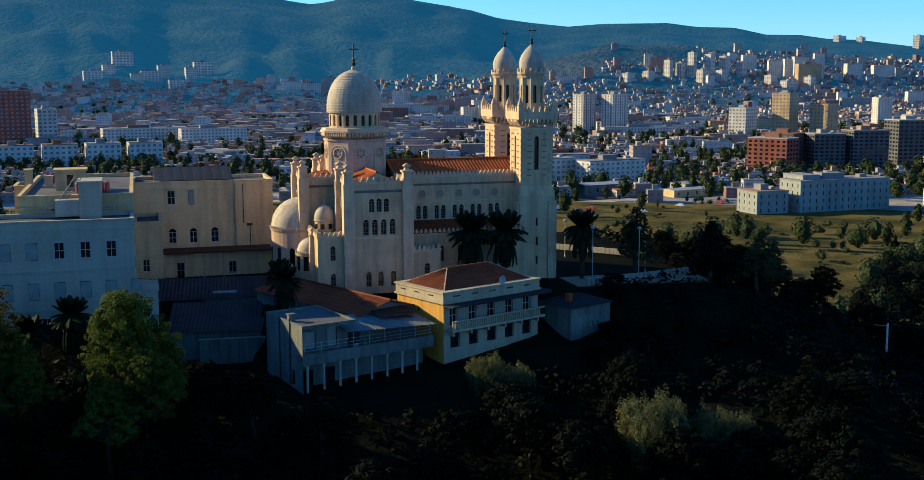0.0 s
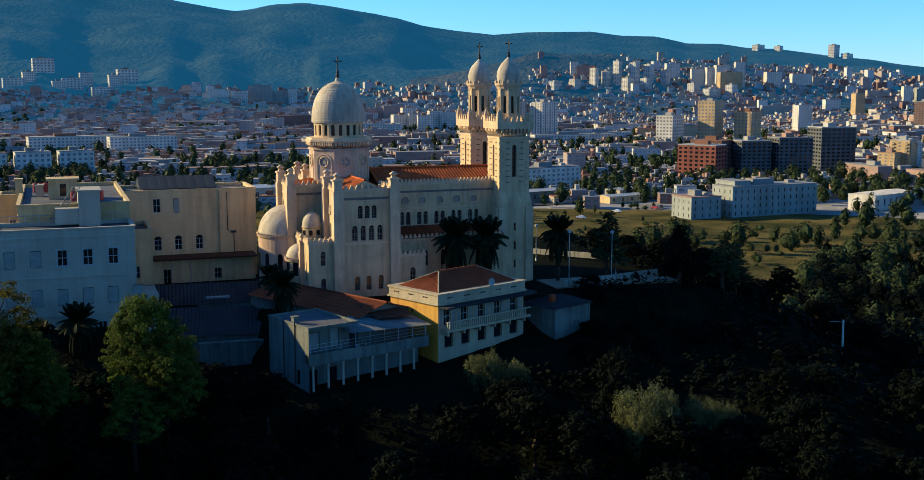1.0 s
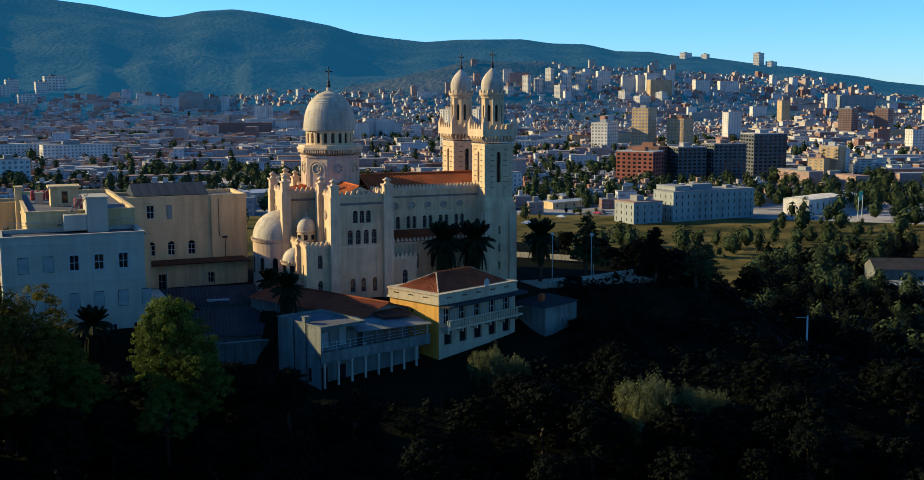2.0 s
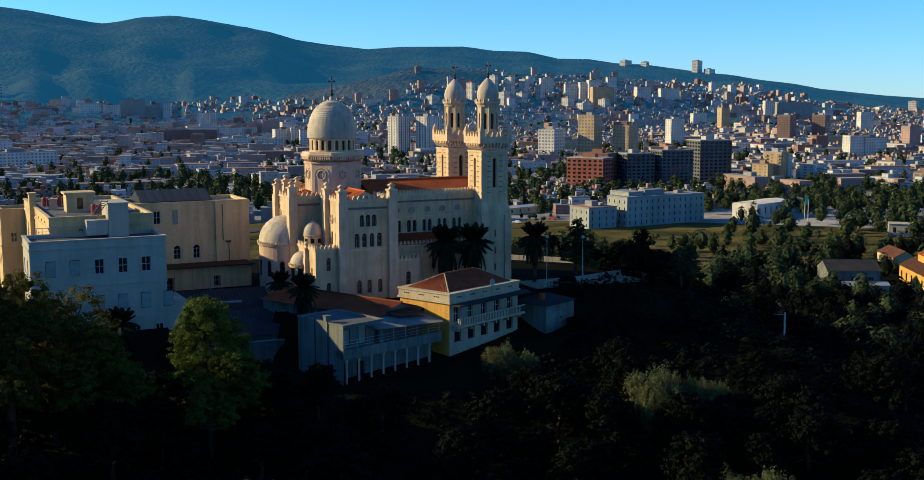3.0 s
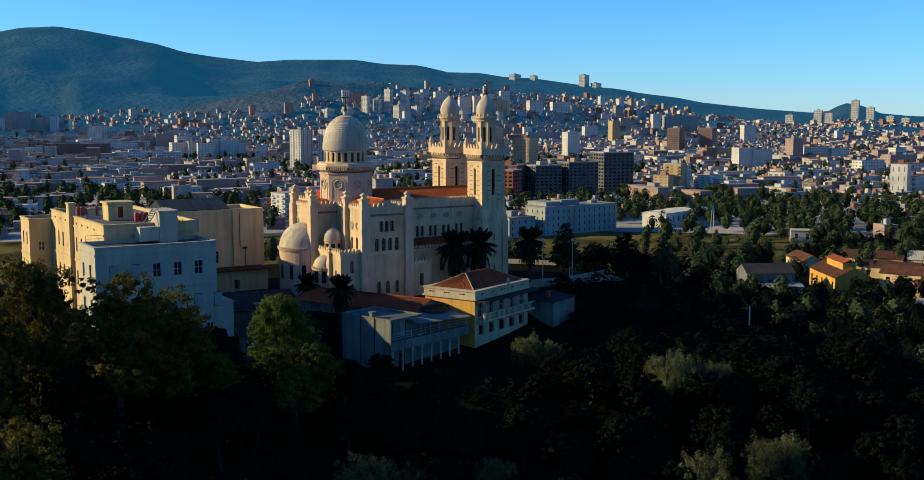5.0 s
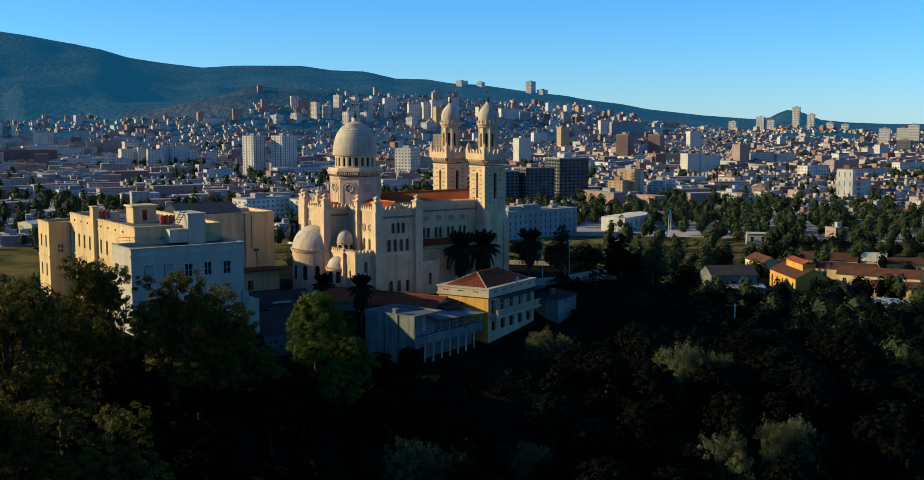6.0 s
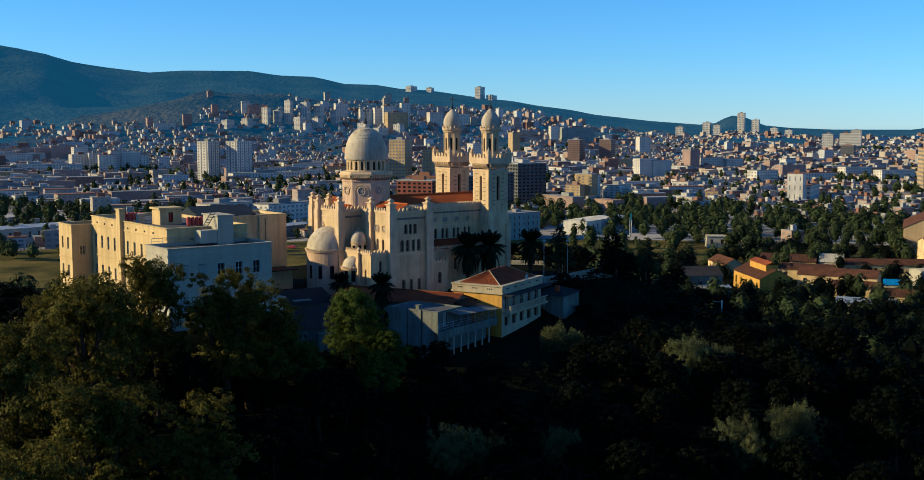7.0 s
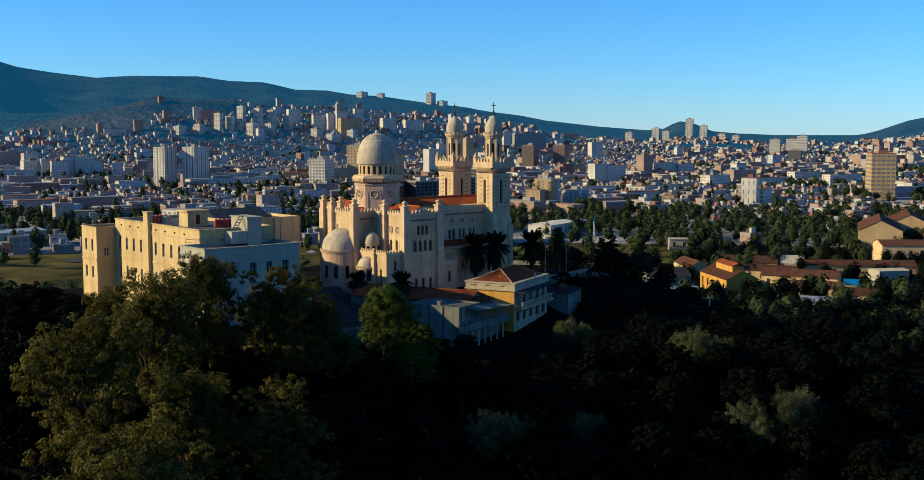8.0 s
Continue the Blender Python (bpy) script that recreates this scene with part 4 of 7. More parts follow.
def wing(name, x0, y0, x1, y1, z1, faces, mat, label, styles=None, bands=(), z0=0.0):
    b = block(name, x0, y0, x1, y1, z1, faces, mat, home, label, "sash", z0, 0.22)
    g = Geo()
    coping(g, x0, y0, x1, y1, z1)
    part("parapet", g, mat, b)
    g = Geo()
    g.box(x0 + 0.3, y0 + 0.3, z1 - 0.1, x1 - 0.3, y1 - 0.3, z1 + 0.03)
    part("roof", g, ROOF_FELT, b)
    for z in bands:
        band(b, [(x0, y1), (x0, y0), (x1, y0), (x1, y1)], z, z + 0.22, 0.1, mat)
    return b


frontw = wing("front_wing", -62.1, -12.4, -47.6, -5.5, 11.7,
              {"s": [(-54.9 + 62.1 + k * 2.53, 8.2, 1.0, 1.7, False) for k in range(3)],
               "w": [(1.5, 8.2, 0.9, 1.7, False), (4.6, 8.2, 0.9, 1.7, False), (1.5, 4.1, 0.9, 1.7, False), (4.6, 4.1, 0.9, 1.7, False)]},
              WHITE, "white plastered front wing with shuttered windows", bands=(6.9, 2.9, 11.1))
for k in range(6):
    for z in (8.2, 4.1):
        if z > 5 and k > 1:
            continue
        x = -60.0 + k * 2.5
        part("shutter", window_mesh(1.05, 1.75, False, "shutter"), None, frontw, "closed grey louvred shutter", at=facing(x, -12.44, z - 0.02, 0, -1))
for k in range(5):
    x = -59.0 + k * 2.6
    part("window", window_mesh(0.9, 1.5, False, "sash"), None, frontw, at=facing(x, -12.43, 0.7, 0, -1))
# narrow frames round the open windows
for k in range(3):
    g = Geo()
    for a, b, c, d in ((-0.62, -0.1, 0.62, 0.0), (-0.62, 1.7, 0.62, 1.82), (-0.62, 0.0, -0.5, 1.7), (0.5, 0.0, 0.62, 1.7)):
        g.box(a, -0.06, b, c, 0.02, d)
    part("surround", g, FRAME, frontw, at=facing(-54.9 + k * 2.53, -12.41, 8.2, 0, -1))
g = Geo()
g.box(-47.6, -12.0, 0.0, -45.4, -6.0, 4.3)
g.box(-47.6, -12.1, 4.3, -45.3, -5.9, 4.5)
part("porch", g, WHITE, home)
west = wing("west_wing", -59.2, -5.48, -47.6, 22.3, 13.6,
            {"w": [(1.6 + k * 2.5, 9.4, 0.75, 1.9, False) for k in range(11)] + [(1.6 + k * 2.5, 5.0, 0.75, 1.9, False) for k in range(11)],
             "s": [(3.5, 12.3, 0.6, 0.6, True)], "e": [(4.0 + k * 3, 9.0, 0.9, 1.6, False) for k in range(4)]},
            CREAM, "long cream plastered west wing with rows of tall windows", bands=(8.2, 12.6))
for k in range(8):
    part("vent", window_mesh(0.5, 0.25, False, "slit"), None, west, at=facing(-59.22, 20.0 - k * 3.0, 13.0, -1, 0))
wing("corner_pavilion", -62.3, 22.32, -54.0, 28.0, 12.3,
           {"w": [(1.6, 9.0, 0.7, 1.8, False), (4.0, 9.0, 0.7, 1.8, False), (1.6, 4.8, 0.7, 1.8, False), (4.0, 4.8, 0.7, 1.8, False)],
            "s": [(1.6, 8.2, 0.8, 1.3, False)]}, CREAM, "cream corner pavilion", bands=(7.6,))
g = Geo()
g.box(-59.75, 9.6, -1.0, -58.95, 11.0, 15.6)
g.box(-59.85, 9.5, 15.6, -58.85, 11.1, 15.75)
part("chimney_shaft", g, CREAM, west, "tall plastered chimney shaft")
yel = wing("north_wing", -47.58, 15.2, -30.2, 24.0, 12.9,
           {"s": [(4.6, 10.4, 0.95, 1.8, False), (4.6, 5.4, 0.95, 1.9, True), (7.2, 5.4, 0.95, 1.9, True), (9.9, 5.4, 0.95, 1.9, True)],
            "e": [(2.5 + k * 3, 9.0, 0.9, 1.7, False) for k in range(3)]}, OCHRE, "ochre plastered wing facing the courtyard", bands=(12.4,))
part("shutter", window_mesh(0.7, 1.9, False, "shutter"), None, yel, "closed shutter", at=facing(-40.5, 15.16, 10.3, 0, -1))
g = Geo()
g.box(-35.0, 14.85, 0.0, -30.2, 15.18, 12.9)
g.box(-35.1, 14.75, 12.9, -30.1, 15.25, 13.2)
part("end_bay", g, OCHRE, yel)
g = Geo()
slope(g, (-45.0, 15.4, 13.45), (-35.2, 15.4, 13.45), (-35.2, 19.6, 14.85), (-45.0, 19.6, 14.85), 1.2, lift=0.02)
slope(g, (-35.2, 23.6, 13.45), (-45.0, 23.6, 13.45), (-45.0, 19.6, 14.85), (-35.2, 19.6, 14.85), 0.6, lift=0.05)
for xx in (-45.0, -35.2):
    g.face([(xx, 15.4, 13.3), (xx, 23.6, 13.3), (xx, 19.6, 14.85)])
part("roof", g, SLATE, yel, "slate-blue pitched metal roof")
g = Geo()
g.tube([(-34.0, 14.8, 12.8), (-34.0, 14.8, 7.8), (-33.2, 14.8, 7.6), (-33.2, 14.8, 3.0)], [0.05] * 4, 6)
g.box(-33.6, 14.72, 7.4, -32.9, 14.84, 7.7)
part("drainpipe", g, IRON, yel)
gal = block("gallery", -47.4, 11.6, -31.0, 14.83, 4.7, {"s": [(2.0, 1.8, 0.9, 1.5, False), (5.2, 1.2, 1.0, 2.2, False), (11.6, 1.8, 0.9, 1.5, False)]}, OCHRE, home,
            "low columned gallery along the courtyard", "sash", 0.5, 1.0)
g = Geo()
g.box(-47.5, 10.4, 4.7, -30.8, 14.83, 4.85)
part("roof", g, TILE_BROWN, gal)
for k in range(5):
    g = Geo()
    g.lathe(-46.6 + k * 2.4, 10.6, [(0.1, 0.8), (0.07, 1.0), (0.07, 4.72)], 8)
    part("post", g, WHITE, gal)
wing("connecting_wing", -47.58, 6.0, -44.4, 15.18, 9.0, {"s": [(1.2, 3.4, 0.8, 1.5, False)], "e": [(2, 6, 0.8, 1.5, False)]}, OCHRE, "narrow connecting wing", z0=0.5)
# roof structures
tw = block("stair_turret", -56.0, 4.2, -52.8, 7.0, 15.8, {"s": [(1.6, 14.0, 0.7, 1.4, False)]}, CREAM, home, "roof stair turret", "slit", 13.7, 0.15)
g = Geo()
g.box(-56.25, 3.95, 15.8, -52.55, 7.25, 16.05)
part("slab", g, CREAM, tw)
sb = block("lift_house", -53.0, -7.7, -50.75, -3.2, 15.5, {}, WHITE, home, "white plastered lift house on the roof", "slit", 12.0, 0.15)
g = Geo()
g.box(-53.15, -7.85, 15.5, -50.6, -3.05, 15.65)
part("slab", g, WHITE, sb)
g = Geo()
g.box(-55.4, -7.6, 12.0, -53.02, -5.6, 13.7)
part("stair_cheek", g, WHITE, sb)
g = Geo()
for s in (0.0, 0.7):
    g.tube([(-55.0 + s, -6.6, 13.6), (-53.4 + s, -6.4, 15.9)], [0.06, 0.06], 5)
for k in range(11):
    t = k / 11
    g.tube([(-55.0 + 1.6 * t, -6.6 + 0.2 * t, 13.6 + 2.3 * t), (-54.3 + 1.6 * t, -6.6 + 0.2 * t, 13.6 + 2.3 * t)], [0.04, 0.04], 4)
part("roof_ladder", g, STEEL_DULL, home, "dull steel roof ladder")
g = Geo()
for x in np.arange(-61.5, -47.8, 1.5):
    g.tube([(x, -5.9, 12.0), (x, -5.9, 12.9)], [0.03, 0.03], 4)
g.tube([(-61.5, -5.9, 12.9), (-47.8, -5.9, 12.9)], [0.03, 0.03], 4)
g.tube([(-61.5, -5.9, 12.5), (-47.8, -5.9, 12.5)], [0.02, 0.02], 4)
part("roof_railing", g, STEEL, home)
for x0, y0, n in ((-57.6, 13.5, 5), (-53.4, 0.6, 6)):
    tk = thing("water_tanks", "row of red cylindrical tanks on the flat roof", "tank", "red roof tanks")
    for k in range(n):
        g = Geo()
        g.lathe(x0 + k * 0.62, y0, [(0.05, 13.66), (0.26, 13.7), (0.28, 13.8), (0.28, 14.7), (0.24, 14.85), (0.05, 14.9)], 12)
        part("tank", g, TANK_RED, tk)
g = Geo()
g.box(-57.5, 8.2, 13.6, -56.6, 9.2, 14.9)
g.box(-57.6, 8.1, 14.9, -56.5, 9.3, 15.05)
tagged(part("roof_vent", g, WHITE), "square plastered vent on the flat roof", "vent")


# ---- ochre house below the church ----
def local(x, y, z, deg):
    return pose(x, y, z, 0, 0, deg)


HL, HW = 12.9, 7.9
house = thing("house", "two-storey ochre house with hipped red roof and balcony", "house", at=local(-18.0, -24.8, 0.35, 22.8))
g = Geo()
low = [(1.5 + k * 2.45, -1.3, 1.25, 1.75, False) for k in range(5)]
upw = [(1.3 + k * 2.5, 1.05, 1.05, 2.05, False) for k in range(5)]
Z0 = -3.6
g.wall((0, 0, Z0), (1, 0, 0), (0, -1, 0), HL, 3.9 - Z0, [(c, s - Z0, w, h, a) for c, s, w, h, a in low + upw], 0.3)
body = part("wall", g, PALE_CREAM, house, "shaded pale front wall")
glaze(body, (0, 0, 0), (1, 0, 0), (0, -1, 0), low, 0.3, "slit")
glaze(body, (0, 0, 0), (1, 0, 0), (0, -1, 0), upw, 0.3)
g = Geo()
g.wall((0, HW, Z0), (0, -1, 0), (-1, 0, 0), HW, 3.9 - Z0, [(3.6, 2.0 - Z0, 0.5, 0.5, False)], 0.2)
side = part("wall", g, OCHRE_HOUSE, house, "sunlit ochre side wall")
glaze(side, (0, HW, 0), (0, -1, 0), (-1, 0, 0), [(3.6, 2.0, 0.5, 0.5, False)], 0.2, "slit")
g = Geo()
g.wall((HL, 0, Z0), (0, 1, 0), (1, 0, 0), HW, 3.9 - Z0, [(2, 1.0 - Z0, 1.0, 1.6, False), (5.5, 1.0 - Z0, 1.0, 1.6, False)], 0.3)
g.wall((HL, HW, Z0), (-1, 0, 0), (0, 1, 0), HL, 3.9 - Z0, [], 0.3)
part("wall", g, OCHRE_HOUSE, house)
g = Geo()
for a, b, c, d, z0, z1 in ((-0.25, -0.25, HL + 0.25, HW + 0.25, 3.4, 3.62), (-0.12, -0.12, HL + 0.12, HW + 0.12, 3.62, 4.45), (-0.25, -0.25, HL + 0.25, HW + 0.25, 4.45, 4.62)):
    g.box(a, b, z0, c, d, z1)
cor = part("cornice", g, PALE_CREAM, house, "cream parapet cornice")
for k in range(5):
    for j in range(3):
        part("vent", window_mesh(0.22, 0.14, False, "slit"), None, cor, at=facing(1.3 + k * 2.4 + j * 0.3, -0.13, 4.0, 0, -1))
for k in range(3):
    for j in range(3):
        part("vent", window_mesh(0.22, 0.14, False, "slit"), None, cor, at=facing(-0.13, 1.6 + k * 2.4 + j * 0.3, 4.0, -1, 0))
g = Geo()
e = 0.35
rz, ez = 6.2, 4.45
ra, rb = (3.6, HW / 2, rz), (HL - 3.6, HW / 2, rz)
c0, c1, c2, c3 = (e, e, ez), (HL - e, e, ez), (HL - e, HW - e, ez), (e, HW - e, ez)
for a, b, c, d in ((c0, c1, rb, ra), (c2, c3, ra, rb), (c3, c0, ra, ra), (c1, c2, rb, rb)):
    slope(g, a, b, c, d, 0.3, 0.7, lift=0.05)
ridge_tiles(g, ra, rb)
for a, b in ((c0, ra), (c3, ra), (c1, rb), (c2, rb)):
    ridge_tiles(g, a, b, 0.085, 1)
part("roof", g, [TILE_OLD, PALE_CREAM], house, "hipped red tile roof with pale hip tiles")
g = Geo()
g.box(0.2, -1.25, 0.62, HL - 0.1, 0.0, 0.85)
for k in range(6):
    x = 0.5 + k * 2.3
    g.box(x - 0.1, -1.1, 0.2, x + 0.1, -0.01, 0.62)
bal = part("balcony", g, PALE_CREAM, house, "long balcony with pierced balustrade")
g = Geo()
g.box(0.2, -1.25, 1.62, HL - 0.1, -1.08, 1.75)
for k in range(40):
    x = 0.25 + k * 0.3
    g.box(x, -1.21, 0.85, x + 0.14, -1.11, 1.62)
part("balustrade", g, PALE_CREAM, bal)
g = Geo()
g.box(-0.1, -1.7, 3.2, HL + 0.5, -0.26, 3.36)
g.box(HL - 0.6, -0.9, 3.18, HL + 1.2, 2.4, 3.34)
part("awning", g, TILE_DARK, house, "dark timber awning over the balcony")
for k in range(5):
    g = Geo()
    x = 0.55 + k * 2.5
    for q in (x - 0.28, x + 1.4):
        g = Geo()
        louvre(g, q, q + 0.34, 1.1, 3.06, 0, 0.2)
        part("shutter", g, SHUTTER, house)
g = Geo()
n = 16
for k in range(n):
    a, b = 2 * math.pi * k / n, 2 * math.pi * (k + 1) / n
    for r0, r1, d0, d1 in ((0.0, 0.25, 0.12, 0.1), (0.25, 0.48, 0.1, 0.0)):
        g.face([(r0 * math.cos(a), d0, r0 * math.sin(a)), (r1 * math.cos(a), d1, r1 * math.sin(a)), (r1 * math.cos(b), d1, r1 * math.sin(b)), (r0 * math.cos(b), d0, r0 * math.sin(b))])
dish = part("satellite_dish", g, FRAME, None, at=Matrix.Translation((-10.8, -21.9, 5.35)) @ Matrix.Rotation(radians(24), 4, "Z"))
g = Geo()
g.tube([(0, 0.1, -0.75), (0, 0.1, 0.0)], [0.04, 0.04], 5)
g.tube([(0, 0.1, -0.1), (0, -0.4, 0.0)], [0.02, 0.02], 4)
part("mast", g, STEEL, dish)
tagged(dish, "pale round satellite dish on the house roof", "satellite dish")

# ---- long red-roofed building between house and church ----
U = Vector((-0.46, 0.888, 0))
V = Vector((0.888, 0.46, 0))
longb = thing("outbuilding", "long low outbuilding with a weathered red tile roof", "outbuilding", at=local(-23.0, -21.8, 0.6, 26.0))
# local: x along V, y along U
LB = 19.0
g = Geo()
g.wall((-3.7, 0, -4), (1, 0, 0), (0, -1, 0), 7.2, 6.3, [], 0.2)
g.face([(-3.7, 0, 2.3), (3.5, 0, 2.3), (0, 0, 3.2)])
g.wall((-3.7, LB, -4), (0, -1, 0), (-1, 0, 0), LB, 6.3, [(4 + 3 * k, 4.0, 0.9, 1.2, False) for k in range(4)], 0.2)
g.wall((3.5, 0, -4), (0, 1, 0), (1, 0, 0), LB, 6.3, [], 0.2)
g.wall((3.5, LB, -4), (-1, 0, 0), (0, 1, 0), 7.2, 6.3, [], 0.2)
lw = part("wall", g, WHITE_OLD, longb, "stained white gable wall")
glaze(lw, (-3.7, LB, -4), (0, -1, 0), (-1, 0, 0), [(4 + 3 * k, 4.0, 0.9, 1.2, False) for k in range(4)], 0.2)
g = Geo()
slope(g, (-4.1, LB + 0.2, 2.2), (-4.1, -0.4, 2.2), (0, -0.4, 3.3), (0, LB + 0.2, 3.3), 0.32, 0.7, lift=0.05)
slope(g, (3.9, -0.4, 2.2), (3.9, LB + 0.2, 2.2), (0, LB + 0.2, 3.3), (0, -0.4, 3.3), 0.32, 0.7, lift=0.05)
ridge_tiles(g, (0, -0.4, 3.38), (0, LB + 0.2, 3.38))
part("roof", g, TILE_OLD, longb, "weathered red tile roof")

for nm, x0, y0, x1, yr, y1, zr, ze, rot, mat, lab in (
        ("storehouse", -46.0, -4.6, -33.0, 0.4, 4.5, 3.3, 1.7, -6.0, TILE_DARK, "low storehouse under a dark tile roof"),
        ("storehouse", -44.0, -12.6, -33.5, -6.0, -5.0, 1.6, -0.4, -9.0, TILE_DARK, "low lean-to store with a dark tiled roof")):
    st = thing(nm, lab, "outbuilding", at=pose((x0 + x1) / 2, (y0 + y1) / 2, 0, 0, 0, rot))
    cx, cy = (x0 + x1) / 2, (y0 + y1) / 2
    g = Geo()
    g.box(x0 - cx, y0 - cy + 0.4, -5.0, x1 - cx, y1 - cy - 0.3, ze - 0.02)
    part("wall", g, WHITE_OLD, st)
    g = Geo()
    slope(g, (x0 - cx - 0.3, y0 - cy, ze), (x1 - cx + 0.3, y0 - cy, ze), (x1 - cx + 0.3, yr - cy, zr), (x0 - cx - 0.3, yr - cy, zr))
    slope(g, (x1 - cx + 0.3, y1 - cy, ze), (x0 - cx - 0.3, y1 - cy, ze), (x0 - cx - 0.3, yr - cy, zr), (x1 - cx + 0.3, yr - cy, zr))
    for xx in (x0 - cx, x1 - cx):
        g.face([(xx, y0 - cy, ze), (xx, y1 - cy, ze), (xx, yr - cy, zr)])
    part("roof", g, mat, st)
    if zr > 2:
        g = Geo()
        g.box(0.5, y0 - cy + 1.0, ze + 0.45, 3.2, y0 - cy + 2.0, ze + 0.62)
        part("skylight", g, SHUTTER, st, "pale metal roof panel")
g = Geo()
for k in range(9):
    g.box(-41.5 + k * 1.02, -14.1 - 0.05 * k, -6.5, -40.5 + k * 1.02, -13.6 - 0.05 * k, -0.9 - 0.02 * (k % 3))
    g.box(-41.53 + k * 1.02, -14.2 - 0.05 * k, -0.9, -40.47 + k * 1.02, -13.5 - 0.05 * k, -0.75)
rw_ = part("retaining_wall", g, WHITE_OLD)
tagged(rw_, "stained retaining wall below the lean-to", "wall")

# ---- pale villa with balconies ----
villa = thing("villa", "stained white villa with flat roof, balcony and slender columns", "house", at=local(-32.9, -29.6, 0, 17.6))
VD, VW, VZ = 8.1, 5.6, 3.2
g = Geo()
wv = [(5.9, -2.6, 0.8, 1.5, False)]
g.wall((0, VD, -4.9), (0, -1, 0), (-1, 0, 0), VD, VZ + 4.9, [(c, s + 4.9, w, h, a) for c, s, w, h, a in wv], 0.2)
wf = [(1.5, 0.75, 1.3, 1.75, False), (3.9, 0.75, 1.0, 2.0, False)]
wl = [(1.3, -3.2, 1.1, 2.0, False), (3.6, -3.2, 1.1, 2.0, False)]
g.wall((0, 1.6, -0.2), (1, 0, 0), (0, -1, 0), VW, VZ + 0.2, [(c, s + 0.2, w, h, a) for c, s, w, h, a in wf], 0.2)
g.wall((0, 1.6, -4.9), (1, 0, 0), (0, -1, 0), VW, 4.68, [(c, s + 4.9, w, h, a) for c, s, w, h, a in wl], 0.2)
g.wall((VW, 1.6, -4.9), (0, 1, 0), (1, 0, 0), VD - 1.6, VZ + 4.9, [], 0.2)
g.wall((VW, VD, -4.9), (-1, 0, 0), (0, 1, 0), VW, VZ + 4.9, [], 0.2)
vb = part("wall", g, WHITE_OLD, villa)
glaze(vb, (0, VD, 0), (0, -1, 0), (-1, 0, 0), wv, 0.2, "slit")
glaze(vb, (0, 1.6, 0), (1, 0, 0), (0, -1, 0), wf, 0.2, "shutter")
glaze(vb, (0, 1.6, 0), (1, 0, 0), (0, -1, 0), wl, 0.2, "slit")
g = Geo()
g.box(0.12, 0.12, VZ, VW - 0.1, VD - 0.12, VZ + 0.08)
part("roof", g, ROOF_FELT, villa, "dark flat roof")
g = Geo()
coping(g, 0, 0, VW, VD, VZ + 0.004, 0.18, 0.16, 0.06)
part("parapet", g, WHITE_OLD, villa)
for y in (2.6, 4.9):
    g = Geo()
    g.tube([(-0.08, y, VZ + 0.5), (-0.08, y, -2.6)], [0.06, 0.06], 6)
    part("drainpipe", g, IRON, villa)
g = Geo()
g.box(0.2, 3.2, VZ + 0.16, 0.8, 3.7, VZ + 0.75)
g.box(0.12, 3.12, VZ + 0.75, 0.88, 3.78, VZ + 0.85)
part("chimney", g, WHITE_OLD, villa)
# terrace that runs on along the front to the ochre house
g = Geo()
g.box(VW + 0.01, 1.7, -4.9, 14.2, VD - 1.5, -0.35)
g.box(0.0, 0.0, -0.35, 14.4, 1.58, -0.1)
part("terrace", g, WHITE_OLD, villa)
g = Geo()
g.box(0.0, 0.0, -0.1, 14.4, 0.14, 0.72)
g.box(0.0, 0.142, -0.1, 0.14, 1.58, 0.72)
g.box(-0.05, -0.05, 0.72, 14.45, 0.19, 0.8)
part("balcony_front", g, WHITE_OLD, villa, "solid white balcony parapet")
for k in range(9):
    x = 0.25 + k * 1.72
    if k < 8:
        g = Geo()
        g.lathe(x + 0.3, 0.22, [(0.17, -4.9), (0.13, -4.5), (0.12, -0.75), (0.19, -0.36)], 8)
        part("column", g, WHITE, villa, "slender white column")
    g = Geo()
    g.tube([(x, 0.07, 0.8), (x, 0.07, 2.35 - 0.05 * k if k > 2 else 1.75)], [0.04, 0.04], 5)
    part("post", g, STEEL, villa)
g = Geo()
for z in (1.05, 1.35, 1.7):
    g.tube([(0.07, 0.07, z), (14.2, 0.07, z)], [0.025, 0.025], 4)
g.tube([(0.07, 0.07, 1.7), (0.07, 1.5, 1.7)], [0.025, 0.025], 4)
part("railing", g, STEEL, villa)
g = Geo()
slope(g, (4.6, -0.3, 2.35), (14.6, -0.3, 1.9), (14.6, 4.6, 2.5), (4.6, 4.6, 3.05), 0.5, lift=0.05)
part("canopy", g, STEEL_DULL, villa, "corrugated grey canopy over the terrace")
g = Geo()
slope(g, (9.6, 2.2, 2.75), (13.9, 2.2, 2.6), (13.9, 6.4, 3.4), (9.6, 6.4, 3.6), 0.32, 0.7, lift=0.05)
part("lean_to_roof", g, TILE_BROWN, villa, "brown tiled lean-to roof")
